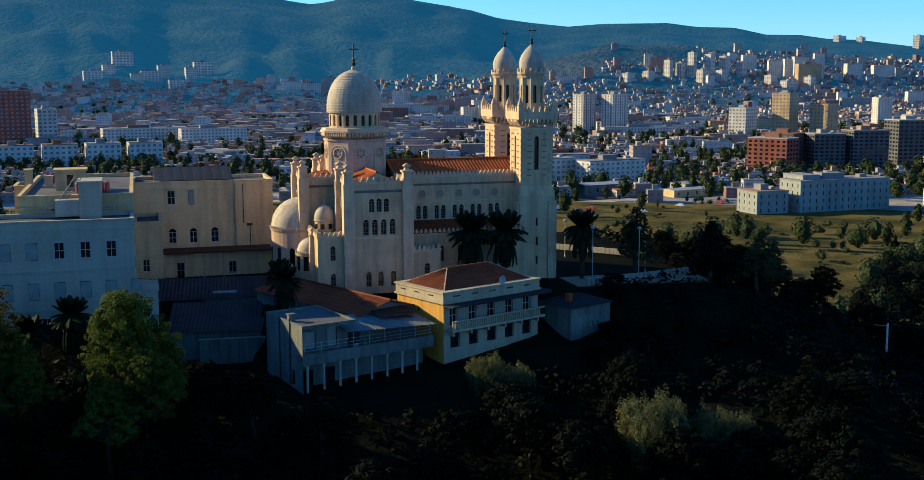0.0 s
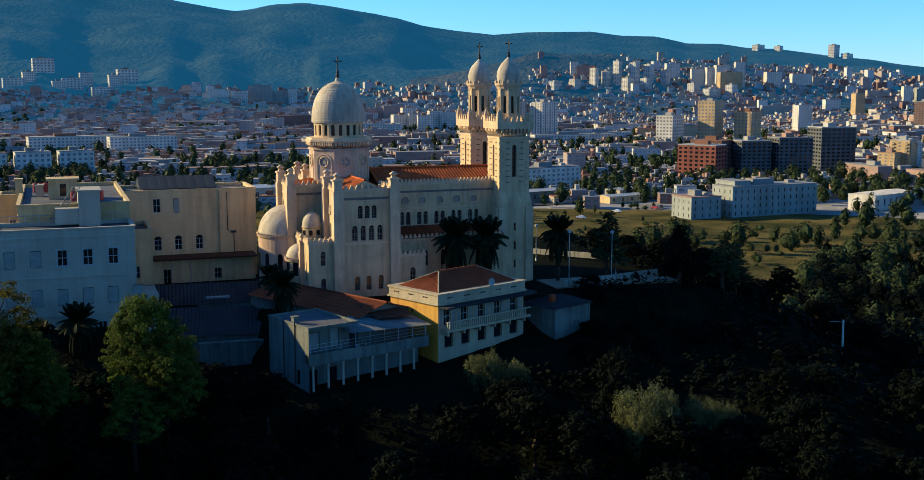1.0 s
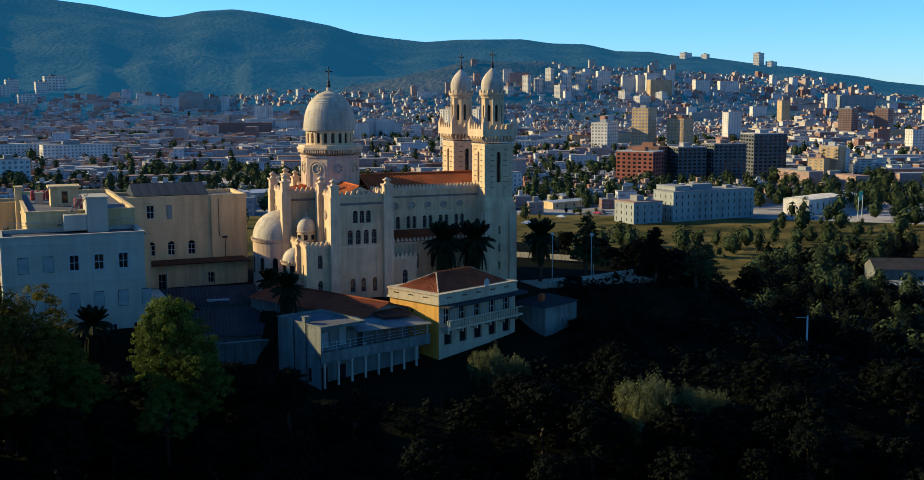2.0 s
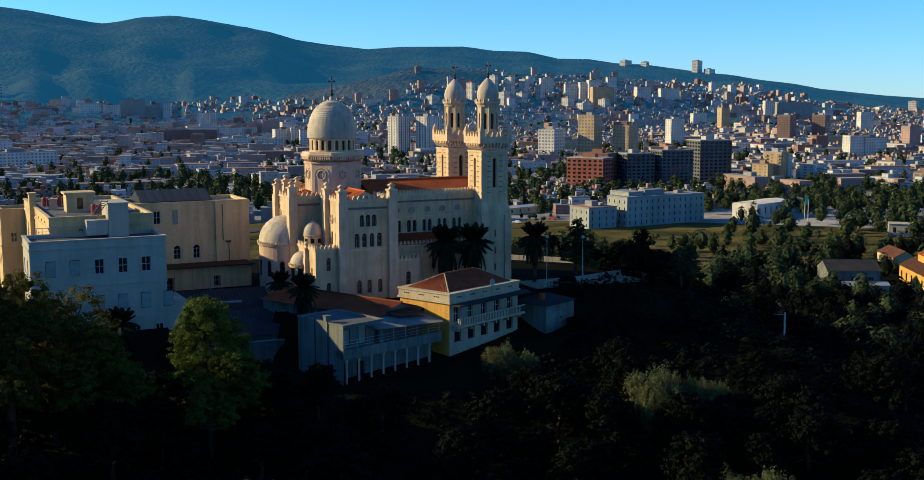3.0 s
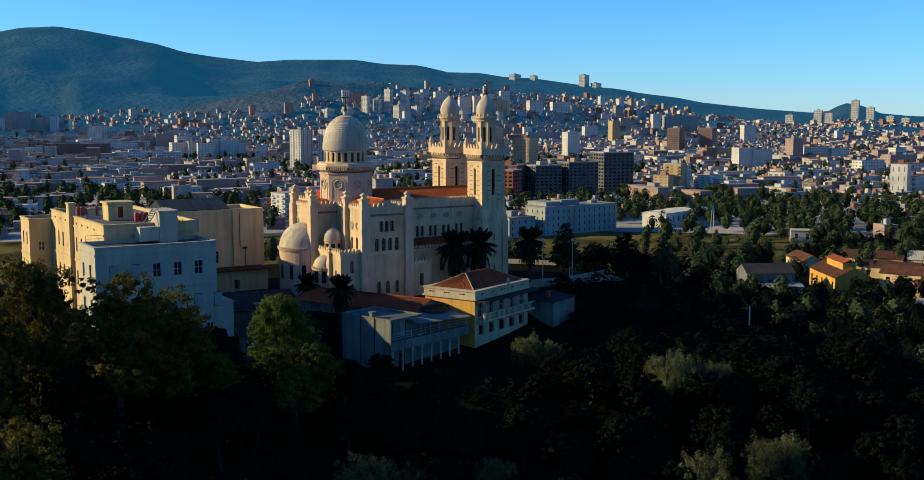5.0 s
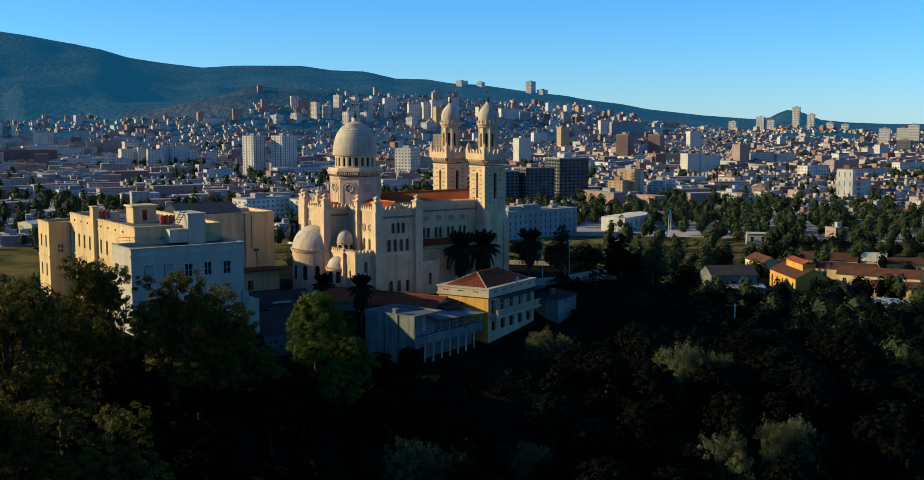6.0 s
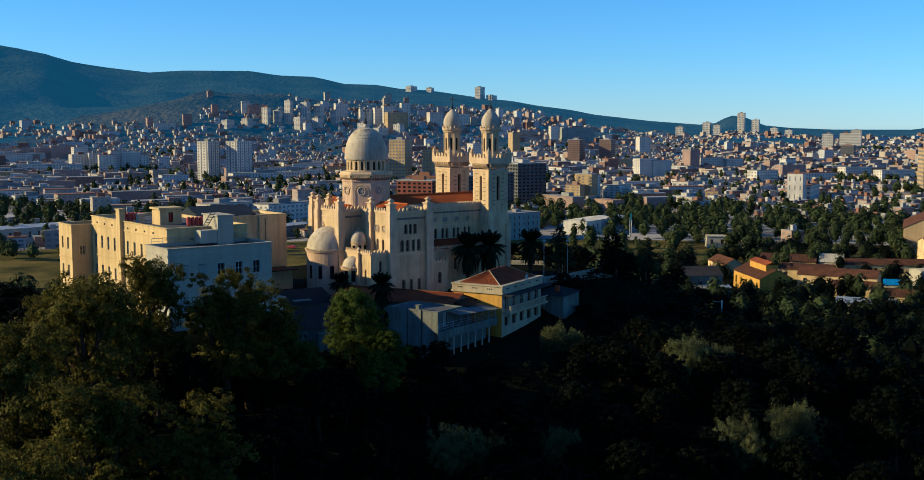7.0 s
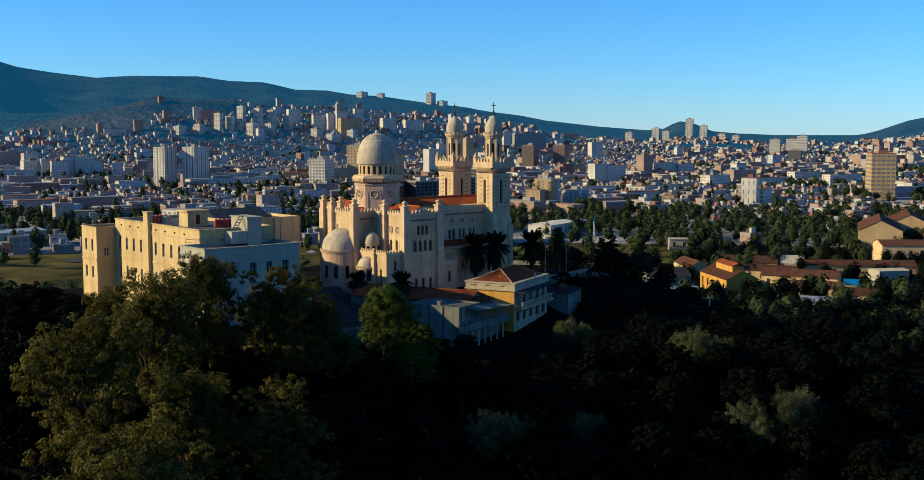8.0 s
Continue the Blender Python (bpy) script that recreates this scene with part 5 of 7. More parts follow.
# chairs under the canopy
for k in range(3):
    ch_ = thing("garden_chair", "plain pale chair on the villa terrace", "chair", "chairs on the terrace", villa.matrix_basis @ pose(6.2 + k * 1.1, 0.8, -0.1, 0, 0, 40 * k))
    g = Geo()
    g.box(-0.24, -0.24, 0.42, 0.24, 0.24, 0.47)
    part("seat", g, FRAME, ch_)
    g = Geo()
    g.box(-0.24, 0.2, 0.5, 0.24, 0.24, 0.95)
    part("backrest", g, FRAME, ch_)
    for lx in (-0.2, 0.2):
        for ly in (-0.2, 0.2):
            g = Geo()
            g.box(lx - 0.02, ly - 0.02, 0.0, lx + 0.02, ly + 0.02, 0.42)
            part("leg", g, FRAME, ch_)
# wire fence of the lower yard
fence = thing("fence", "thin grey wire fence with posts below the villa", "fence")
for k in range(11):
    g = Geo()
    x, y = -42.0 + k * 1.3, -30.2 - 0.42 * k
    g.tube([(x, y, ground(x, y) - 0.4), (x, y, -3.7)], [0.05, 0.05], 5)
    part("post", g, STEEL_DULL, fence)
for z in (-3.75, -4.3, -4.9):
    g = Geo()
    g.tube([(-42.0, -30.2, z), (-29.0, -34.4, z)], [0.02, 0.02], 4)
    part("wire", g, STEEL_DULL, fence)

# ---- annex and terrace beside the towers ----
ann = thing("annex", "small white annex with a dark hipped roof", "outbuilding", at=local(-2.9, -21.4, 0, 24))
g = Geo()
g.wall((0, 0, -4), (1, 0, 0), (0, -1, 0), 6.2, 5.6, [(3.2, 3.3, 0.5, 0.6, False), (4.0, 3.3, 0.5, 0.6, False)], 0.2)
g.wall((0, 5, -4), (0, -1, 0), (-1, 0, 0), 5, 5.6, [], 0.2)
g.wall((6.2, 0, -4), (0, 1, 0), (1, 0, 0), 5, 5.6, [], 0.2)
g.wall((6.2, 5, -4), (-1, 0, 0), (0, 1, 0), 6.2, 5.6, [], 0.2)
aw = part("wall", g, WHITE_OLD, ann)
glaze(aw, (0, 0, -4), (1, 0, 0), (0, -1, 0), [(3.2, 3.3, 0.5, 0.6, False), (4.0, 3.3, 0.5, 0.6, False)], 0.2)
g = Geo()
q0, q1, q2, q3 = (-0.3, -0.3, 1.6), (6.5, -0.3, 1.6), (6.5, 5.3, 1.6), (-0.3, 5.3, 1.6)
ra, rb = (2.4, 2.5, 2.6), (3.8, 2.5, 2.6)
for a, b, c, d in ((q0, q1, rb, ra), (q2, q3, ra, rb), (q3, q0, ra, ra), (q1, q2, rb, rb)):
    slope(g, a, b, c, d)
part("roof", g, TILE_DARK, ann)
g = Geo()
g.box(0.9, 1.2, 1.9, 1.5, 1.8, 3.0)
part("chimney", g, TILE_OLD, ann)

g = Geo()
g.box(2.8, -9.5, 1.35, 20.0, -3.2, 1.72)
tagged(part("pavement", g, PAVING), "pale paved terrace before the church front", "terrace", kind="structure")
g = Geo()
for k in range(26):
    t0, t1 = k / 26, (k + 0.85) / 26
    x0, y0, x1, y1 = 4.0 + 15.5 * t0, -9.4 + 4.0 * t0, 4.0 + 15.5 * t1, -9.4 + 4.0 * t1
    g.mesh_in([(x0, y0, 1.7), (x1, y1, 1.7), (x1, y1 + 0.3, 1.7), (x0, y0 + 0.3, 1.7), (x0, y0, 2.5), (x1, y1, 2.5), (x1, y1 + 0.3, 2.5), (x0, y0 + 0.3, 2.5)],
              [(0, 1, 5, 4), (1, 2, 6, 5), (2, 3, 7, 6), (3, 0, 4, 7), (4, 5, 6, 7)])
tagged(part("terrace_wall", g, WHITE), "white pierced parapet along the terrace", "wall")
g = Geo()
for k in range(30):
    t0, t1 = k / 30, (k + 0.85) / 30
    x0, y0, x1, y1 = 8.0 + 12.0 * t0, 22.0 - 14.0 * t0, 8.0 + 12.0 * t1, 22.0 - 14.0 * t1
    g.mesh_in([(x0, y0, 1.7), (x1, y1, 1.7), (x1, y1 + 0.3, 1.7), (x0, y0 + 0.3, 1.7), (x0, y0, 2.5), (x1, y1, 2.5), (x1, y1 + 0.3, 2.5), (x0, y0 + 0.3, 2.5)],
              [(0, 1, 5, 4), (1, 2, 6, 5), (2, 3, 7, 6), (3, 0, 4, 7), (4, 5, 6, 7)])
tagged(part("terrace_wall", g, WHITE), "white pierced parapet along the terrace", "wall")


def lamp_post(x, y, z, h):
    lp = thing("street_lamp", "slender steel lamp post with a single lantern", "street lamp", "lamps on the terrace", pose(x, y, z))
    g = Geo()
    g.lathe(0, 0, [(0.12, -0.5), (0.12, 0.3), (0.06, 0.5), (0.045, h)], 8)
    part("pole", g, STEEL, lp)
    g = Geo()
    g.lathe(0, 0, [(0.08, h), (0.26, h + 0.1), (0.26, h + 0.35), (0.05, h + 0.45)], 8)
    part("lantern", g, FRAME, lp)


for x, y, z, h in ((5.2, -8.0, 1.5, 6.8), (15.0, -2.0, 1.5, 4.6), (12.0, -6.5, 1.5, 6.2), (9.5, 12.0, 1.5, 5.0)):
    lamp_post(x, y, z, h)
g = Geo()
g.lathe(41.2, -16.1, [(0.17, -10.5), (0.16, -9), (0.11, -3.9)], 8)
pole = part("pole", g, material("pale_concrete_pole", (0.6, 0.57, 0.5), 0.85, 2.0, 0.2, 0.2))
tagged(pole, "pale concrete utility pole on the wooded slope", "utility pole")
g = Geo()
g.tube([(41.2, -16.1, -4.2), (39.6, -15.4, -4.1)], [0.04, 0.03], 5)
part("crossarm", g, STEEL, pole)


# ---- town on the plain ----
rnd = random.Random(7)


def tower_block(x, y, w, d, h, rot=20.0, mat=CITY_WALL, floors=0, bays=0, label="", name="apartment_building", z=None, roof=CITY_ROOF, win=0.55, hut=True, gap=None, near=False, strips=False):
    """An apartment block: walls, window openings by storey and bay, roof slab with stair hut."""
    z = (ground(x, y) if z is None else z) - 0.5
    floors = floors or max(2, int(h / 3.0))
    bays = bays or max(2, int(w / 3.4))
    b = thing(name, label or "pale concrete apartment block on the plain", "building", "town buildings", pose(x, y, z, 0, 0, rot))
    g = Geo()
    g.box(-w / 2, -d / 2, 0, w / 2, d / 2, h, 0, False)
    part("wall", g, mat, b)
    g = Geo()
    fh = (h - 1.0) / floors
    for n, L, D in ((0, w, d), (1, d, w), (2, w, d), (3, d, w)):
        k = bays if n % 2 == 0 else max(1, int(d / 3.6))
        for f in range(floors):
            for i in range(k):
                c = (i + 0.5) / k * L - L / 2
                ww = L / k * win / 2
                z0 = 0.6 + f * fh + fh * 0.25
                z1 = z0 + fh * 0.5
                if strips and i % 2:
                    z0, z1 = z0 - fh * 0.25, z0 + fh * 0.75
                pts = [(c - ww, -D / 2 - 0.03, z0), (c + ww, -D / 2 - 0.03, z0), (c + ww, -D / 2 - 0.03, z1), (c - ww, -D / 2 - 0.03, z1)]
                a = math.pi / 2 * n
                if near:
                    if n in (0, 3):
                        part("window", window_mesh(ww * 2, z1 - z0, False, "slit"), None, b, at=Matrix.Rotation(a, 4, "Z") @ Matrix.Translation((c, -D / 2 - 0.04, z0)))
                    continue
                g.face([(p[0] * math.cos(a) - p[1] * math.sin(a), p[0] * math.sin(a) + p[1] * math.cos(a), p[2]) for p in pts])
                if gap and n < 4 and i % gap == 0:
                    q = [(c - ww * 1.3, -D / 2 - 0.9, z0 - 0.5), (c + ww * 1.3, -D / 2 - 0.9, z0 - 0.5), (c + ww * 1.3, -D / 2, z0 - 0.5), (c - ww * 1.3, -D / 2, z0 - 0.5)]
                    q2 = [(p[0], p[1], z0 + 0.35) for p in q]
                    vs = [(p[0] * math.cos(a) - p[1] * math.sin(a), p[0] * math.sin(a) + p[1] * math.cos(a), p[2]) for p in q + q2]
                    g.mesh_in(vs, [(0, 1, 5, 4), (1, 2, 6, 5), (3, 0, 4, 7), (4, 5, 6, 7)], 1)
    if g.f:
        part("glazing", g, [PALE_GLASS, mat], b)["kind"] = "stuff"
    g = Geo()
    g.box(-w / 2 - 0.15, -d / 2 - 0.15, h, w / 2 + 0.15, d / 2 + 0.15, h + 0.5)
    if hut:
        g.box(-w * 0.2, -d * 0.2, h + 0.5, w * 0.05, d * 0.15, h + 3.0)
        g.box(w * 0.25, -d * 0.1, h + 0.5, w * 0.33, d * 0.1, h + 1.8)
    part("roof", g, roof, b)
    return b


BRICK = material("bare_red_brick", (0.22, 0.075, 0.05), 0.9, 0.5, 0.3, 0.2)
DARKC = material("dark_bare_concrete", (0.10, 0.10, 0.105), 0.9, 0.4, 0.3, 0.2)
PALE = material("pale_facade", (0.60, 0.56, 0.50), 0.9, 0.3, 0.25, 0.1, streaks=0.3)
SAND = material("sand_facade", (0.46, 0.33, 0.17), 0.9, 0.3, 0.25, 0.1, streaks=0.3)
GREY_CREAM = material("weathered_cream_facade", (0.29, 0.30, 0.28), 0.9, 0.3, 0.2, 0.1, streaks=0.3)
BROWN = material("brown_facade", (0.16, 0.09, 0.065), 0.9, 0.3, 0.25, 0.1)

# white hospital-like building in the field
tower_block(252, 300, 48, 15, 14, 4, GREY_CREAM, 4, 14, "long white flat-roofed building in the field", win=0.14, near=True)
tower_block(215, 299, 16, 15, 10, 4, GREY_CREAM, 3, 4, "low white wing with flat roof", win=0.12, near=True)
tower_block(236, 302, 9, 14, 16.0, 4, GREY_CREAM, 4, 2, "white stair block taller than its wing", win=0.12, hut=False, near=True)
# unfinished dark blocks
tower_block(366, 478, 20, 18, 24, -10, DARKC, 10, 6, "unfinished dark concrete tower block with open bays", win=0.6, near=True)
tower_block(390, 470, 23, 18, 26, -10, DARKC, 11, 7, "unfinished dark concrete tower block with open bays", win=0.6, near=True)
tower_block(442, 495, 25, 20, 31, -10, DARKC, 12, 7, "unfinished dark concrete tower block with open bays", win=0.6, near=True)
tower_block(330, 478, 16, 26, 22, 32, BRICK, 8, 4, "unfinished red brick apartment block", win=0.5, near=True)
tower_block(346, 492, 18, 22, 24, 32, BROWN, 9, 5, "brown brick apartment block on the plain", win=0.5)
tower_block(474, 462, 10, 14, 23, 20, SAND, 10, 3, "slim sand-coloured tower block", win=0.4, gap=2)
tower_block(486, 470, 12, 12, 21, 20, PALE, 9, 3, "pale rendered slim tower block", win=0.4)
tower_block(463, 462, 9, 12, 15, 20, SAND, 7, 3, "stepped sand-coloured rendered block", win=0.4)
tower_block(516, 470, 25, 14, 13, 24, PALE, 6, 7, "white apartment block with balconies", win=0.5, gap=2)
tower_block(1026, 1048, 28, 18, 38, 30, BROWN, 12, 5, "tall brown unfinished tower block")
tower_block(1068, 1026, 26, 18, 38, 30, BROWN, 12, 5, "tall brown unfinished tower block")
tower_block(413, 983, 19, 16, 42, 22, PALE, 14, 6, "tall pale twin tower block", win=0.5, strips=True)
tower_block(442, 969, 24, 16, 42, 22, PALE, 14, 7, "tall pale twin tower block", win=0.5, strips=True)
tower_block(640, 1000, 95, 14, 13, 30, SAND, 4, 24, "long low sunlit apartment slab")
tower_block(560, 830, 20, 18, 44, 32, SAND, 13, 5, "sand-coloured rendered tower block")
tower_block(590, 810, 24, 18, 34, 32, SAND, 10, 6, "sand-coloured tower block with balconies", gap=2)
tower_block(520, 840, 24, 18, 30, 32, PALE, 9, 6, "plain pale rendered tower block")
tower_block(598, 474, 14, 14, 13, 20, PALE, 3, 4, "grey-white block among trees")
tower_block(586, 432, 18, 10, 7.5, 30, SAND, 2, 5, "low yellow house among trees")
tower_block(629, 385, 14, 12, 22, 25, PALE, 3, 3, "white building with a tall blank front", win=0.2)
tower_block(659, 398, 40, 16, 12, 25, PALE, 3, 11, "white apartment block near the trees")
tower_block(779, 356, 26, 20, 40, 40, SAND, 11, 6, "unfinished orange concrete frame tower", win=0.7)
tower_block(1500, 905, 60, 20, 24, 30, DARKC, 6, 14, "dark flat office block far off")
tower_block(-150, 880, 33, 24, 50, 12, BRICK, 15, 8, "tall dark red tower block", win=0.5)
tower_block(-122, 905, 16, 18, 34, 12, PALE, 10, 4, "plain pale rendered tower block")
tower_block(205, 440, 38, 13, 14, 14, PALE, 5, 11, "white apartment slab with balconies", win=0.5, gap=2)
tower_block(170, 448, 31, 13, 15, 14, PALE, 5, 9, "white apartment slab with balconies", win=0.5, gap=2)
tower_block(-40, 940, 76, 14, 15, 10, PALE, 5, 22, "long white rendered apartment slab", win=0.5)
tower_block(20, 915, 60, 14, 15, 10, PALE, 5, 18, "long white rendered apartment slab", win=0.5)
for k in range(5):
    tower_block(-150 + k * 27, 640 + k * 4, 22, 13, 17, 8, PALE, 5, 6, "white walk-up apartment block", win=0.5)
# hillside towers
for dx, dy, w, h, m in ((0, 0, 26, 34, PALE), (28, 5, 24, 30, PALE), (-14, 30, 14, 62, PALE), (12, 28, 18, 58, PALE), (34, 34, 18, 50, PALE),
                        (-50, 20, 14, 46, PALE), (-32, 26, 14, 40, PALE), (-110, -10, 30, 22, PALE), (-80, 0, 24, 26, PALE),
                        (120, -40, 50, 26, PALE), (96, -20, 26, 30, PALE), (150, -30, 24, 34, PALE), (60, 40, 20, 36, PALE)):
    xx, yy = 958 + dx * 1.1 + dy * 0.5, 1738 - dx * 0.55 + dy * 1.1
    tower_block(xx, yy, w * 0.72, 14, h * 0.8, 24, m, max(4, int(h / 3)), max(3, int(w / 3.6)), "pale hillside tower block", z=ground(xx, yy) - 4)
for az, r, w, h in ((35.0, 3850, 52, 20), (35.95, 3850, 24, 18), (38.5, 3850, 44, 42), (39.1, 3850, 50, 18), (51.6, 3300, 22, 60), (52.3, 3300, 22, 48), (53.2, 3300, 30, 34), (53.9, 3300, 30, 30),
                    (48.6, 3200, 34, 36), (49.9, 3100, 20, 44), (50.4, 3100, 22, 40), (55.6, 2300, 26, 40), (56.4, 2300, 20, 40), (56.9, 2300, 26, 44)):
    xx, yy = EYE[0] + r * math.sin(radians(az)), EYE[1] + r * math.cos(radians(az))
    tower_block(xx, yy, w, 20, h, 30, PALE, max(3, int(h / 5)), 4, "far tower block on the skyline", z=ground(xx, yy) - 3)
# blocks at the foot of the hills, in ragged groups
ROSY = material("rosy_facade", (0.36, 0.24, 0.20), 0.9, 0.3, 0.25, 0.1, streaks=0.3)
for az, r, w, h, m in ((33.0, 2200, 20, 40, PALE), (33.5, 2195, 26, 44, PALE), (33.9, 2180, 44, 34, SAND), (34.35, 2200, 18, 48, PALE), (32.4, 2210, 30, 36, PALE), (35.9, 2250, 30, 30, PALE), (37.2, 2300, 40, 26, PALE),
                       (31.1, 2250, 26, 30, PALE), (26.9, 2230, 40, 24, ROSY), (26.3, 2230, 16, 30, PALE), (21.6, 2180, 11, 20, ROSY), (22.3, 2150, 40, 14, PALE), (14.0, 1900, 20, 34, PALE),
                       (14.35, 1910, 14, 34, PALE), (10.6, 2180, 44, 42, GREY_CREAM), (11.7, 2190, 50, 34, GREY_CREAM), (12.2, 2185, 14, 40, PALE), (9.6, 2150, 30, 24, PALE), (8.6, 2150, 40, 20, PALE), (42.0, 2200, 16, 40, PALE), (43.2, 2230, 70, 40, GREY_CREAM),
                       (39.9, 1980, 16, 42, SAND), (38.7, 2050, 26, 26, PALE), (36.3, 2000, 60, 18, GREY_CREAM), (46.5, 2000, 22, 34, PALE), (24.6, 2330, 11, 15, ROSY), (47.4, 2700, 44, 20, PALE)):
    xx, yy = EYE[0] + r * math.sin(radians(az)), EYE[1] + r * math.cos(radians(az))
    tower_block(xx, yy, w, 15, h, -22 + (az * 7) % 14, m, max(4, int(h / 3)), max(3, int(w / 3.4)), "weathered apartment block at the foot of the hills", z=ground(xx, yy) - 4, win=0.3)
for az, r, w, h, m in ((15.9, 1430, 60, 13, PALE), (17.0, 1440, 46, 12, PALE), (18.0, 1500, 30, 22, PALE), (18.6, 1490, 16, 24, PALE), (19.1, 1480, 20, 22, PALE), (19.6, 1500, 18, 27, PALE), (20.3, 1500, 24, 25, PALE), (20.8, 1510, 16, 21, PALE),
                       (13.1, 1640, 88, 18, BROWN), (15.0, 1280, 44, 10, SAND), (16.9, 1160, 24, 16, ROSY), (14.2, 1850, 70, 15, PALE), (15.6, 1850, 60, 14, PALE), (16.6, 1870, 34, 20, ROSY), (17.4, 1870, 40, 22, ROSY), (18.1, 1800, 22, 24, PALE), (11.6, 1700, 50, 12, PALE),
                       (26.8, 1180, 90, 10, PALE), (28.2, 1240, 60, 10, PALE), (26.0, 1320, 80, 10, PALE), (29.0, 1500, 80, 10, PALE), (31.0, 1350, 60, 10, SAND), (37.6, 1400, 18, 36, PALE), (41.0, 1300, 30, 12, PALE),
                       (46.2, 1250, 24, 22, PALE), (46.9, 1260, 28, 20, PALE), (48.6, 1350, 16, 30, ROSY), (49.5, 1380, 34, 20, PALE), (50.6, 1400, 30, 18, PALE), (45.0, 1500, 40, 14, SAND), (49.0, 1050, 44, 8, PALE), (52.0, 1150, 30, 14, PALE),
                       (53.4, 1250, 34, 16, ROSY), (54.6, 1200, 50, 10, PALE), (56.5, 1300, 36, 13, PALE), (58.3, 1250, 44, 12, PALE)):
    xx, yy = EYE[0] + r * math.sin(radians(az)), EYE[1] + r * math.cos(radians(az))
    tower_block(xx, yy, w, 13, h, -18 + (az * 11) % 20, m, max(3, int(h / 3)), max(3, int(w / 3.4)), "long weathered apartment slab in the town", win=0.42)
for k in range(9):
    xx = -120 + k * 26
    yy = 2120 + (k % 3) * 40
    tower_block(xx, yy, 24 if k % 2 else 40, 14, 18 + (k % 3) * 5, 10, PALE, 5, 6, "white hillside apartment block", z=ground(xx, yy) - 4)

# nearest ordinary town houses, each its own thing
VARIANTS = []
for k in range(12):
    w, d = rnd.uniform(8, 14), rnd.uniform(7, 10)
    h = rnd.choice([4, 5, 6, 6, 7, 9])
    b = tower_block(0, 0, w, d, h, 0, CITY_WALL, 0, 0, "plain rendered town house with flat roof", "town_house", z=-600 - k)
    VARIANTS.append((b, w, d, h))


def taken(x, y, keep=[(246, 300, 45), (212, 299, 30), (380, 478, 45), (442, 495, 28), (335, 482, 30), (470, 464, 30), (506, 470, 24), (205, 440, 30), (170, 448, 28), (640, 1000, 50),
                      (402, 985, 40), (432, 972, 30), (629, 385, 25), (659, 398, 35), (598, 474, 20), (779, 356, 30), (-40, 940, 45), (20, 915, 40), (-150, 880, 30), (560, 830, 40)]):
    return any((x - a) ** 2 + (y - b) ** 2 < c * c for a, b, c in keep)


def polar(x, y):
    dx, dy = x - EYE[0], y - EYE[1]
    return math.degrees(math.atan2(dx, dy)), math.hypot(dx, dy)


def built_up(x, y):
    """How densely the land is built."""
    az, r = polar(x, y)
    if r < 560 or az < -25 or az > 68:
        return 0.0
    if r < 640 and 10 < az < 36:
        return 0.35
    if az > 40 and r < 700 - 4 * abs(az - 50):
        return 0.06
    if r < 620:
        return 0.2
    z = ground(x, y)
    if z > 95 or (x - 930) ** 2 + (y - 2030) ** 2 < 170 ** 2:
        return 0.0
    if z > 20:
        if az < 14:
            return 0.0
        if az < 24:
            return 0.4 if z < 30 else 0.0
        return 0.75 if z < 62 else 0.2 if z < 80 else 0.0
    if r > 2900:
        return 0.25
    # parks between the quarters
    pk = noise.noise(Vector((x / 170, y / 170, 5.1)))
    return 0.12 if pk > 0.28 else 0.85


sites = []
step = 11.0
a = radians(-14)
for i in range(-74, 306):
    for j in range(-22, 356):
        u_, v_ = i * step + rnd.uniform(-3, 3), j * step + rnd.uniform(-2.5, 2.5)
        if (i + j // 9) % 7 == 0 or j % 3 == 0:
            continue
        x, y = u_ * math.cos(a) - v_ * math.sin(a) - 100, u_ * math.sin(a) + v_ * math.cos(a) + 330
        if rnd.random() < built_up(x, y) and not taken(x, y):
            az, r = polar(x, y)
            if -14 < az < 65 and r < 3300:
                sites.append((r, x, y))
sites.sort()
for r, x, y in sites[:280]:
    b, w, d, h = rnd.choice(VARIANTS)
    copy_thing(b, pose(x, y, ground(x, y) - 0.5, 0, 0, -14 + rnd.choice([0, 0, 90]) + rnd.uniform(-8, 8)))
for b, w, d, h in VARIANTS:
    for o in (*b.children_recursive, b):
        bpy.data.objects.remove(o)
g, gw, gr = Geo(), Geo(), Geo()
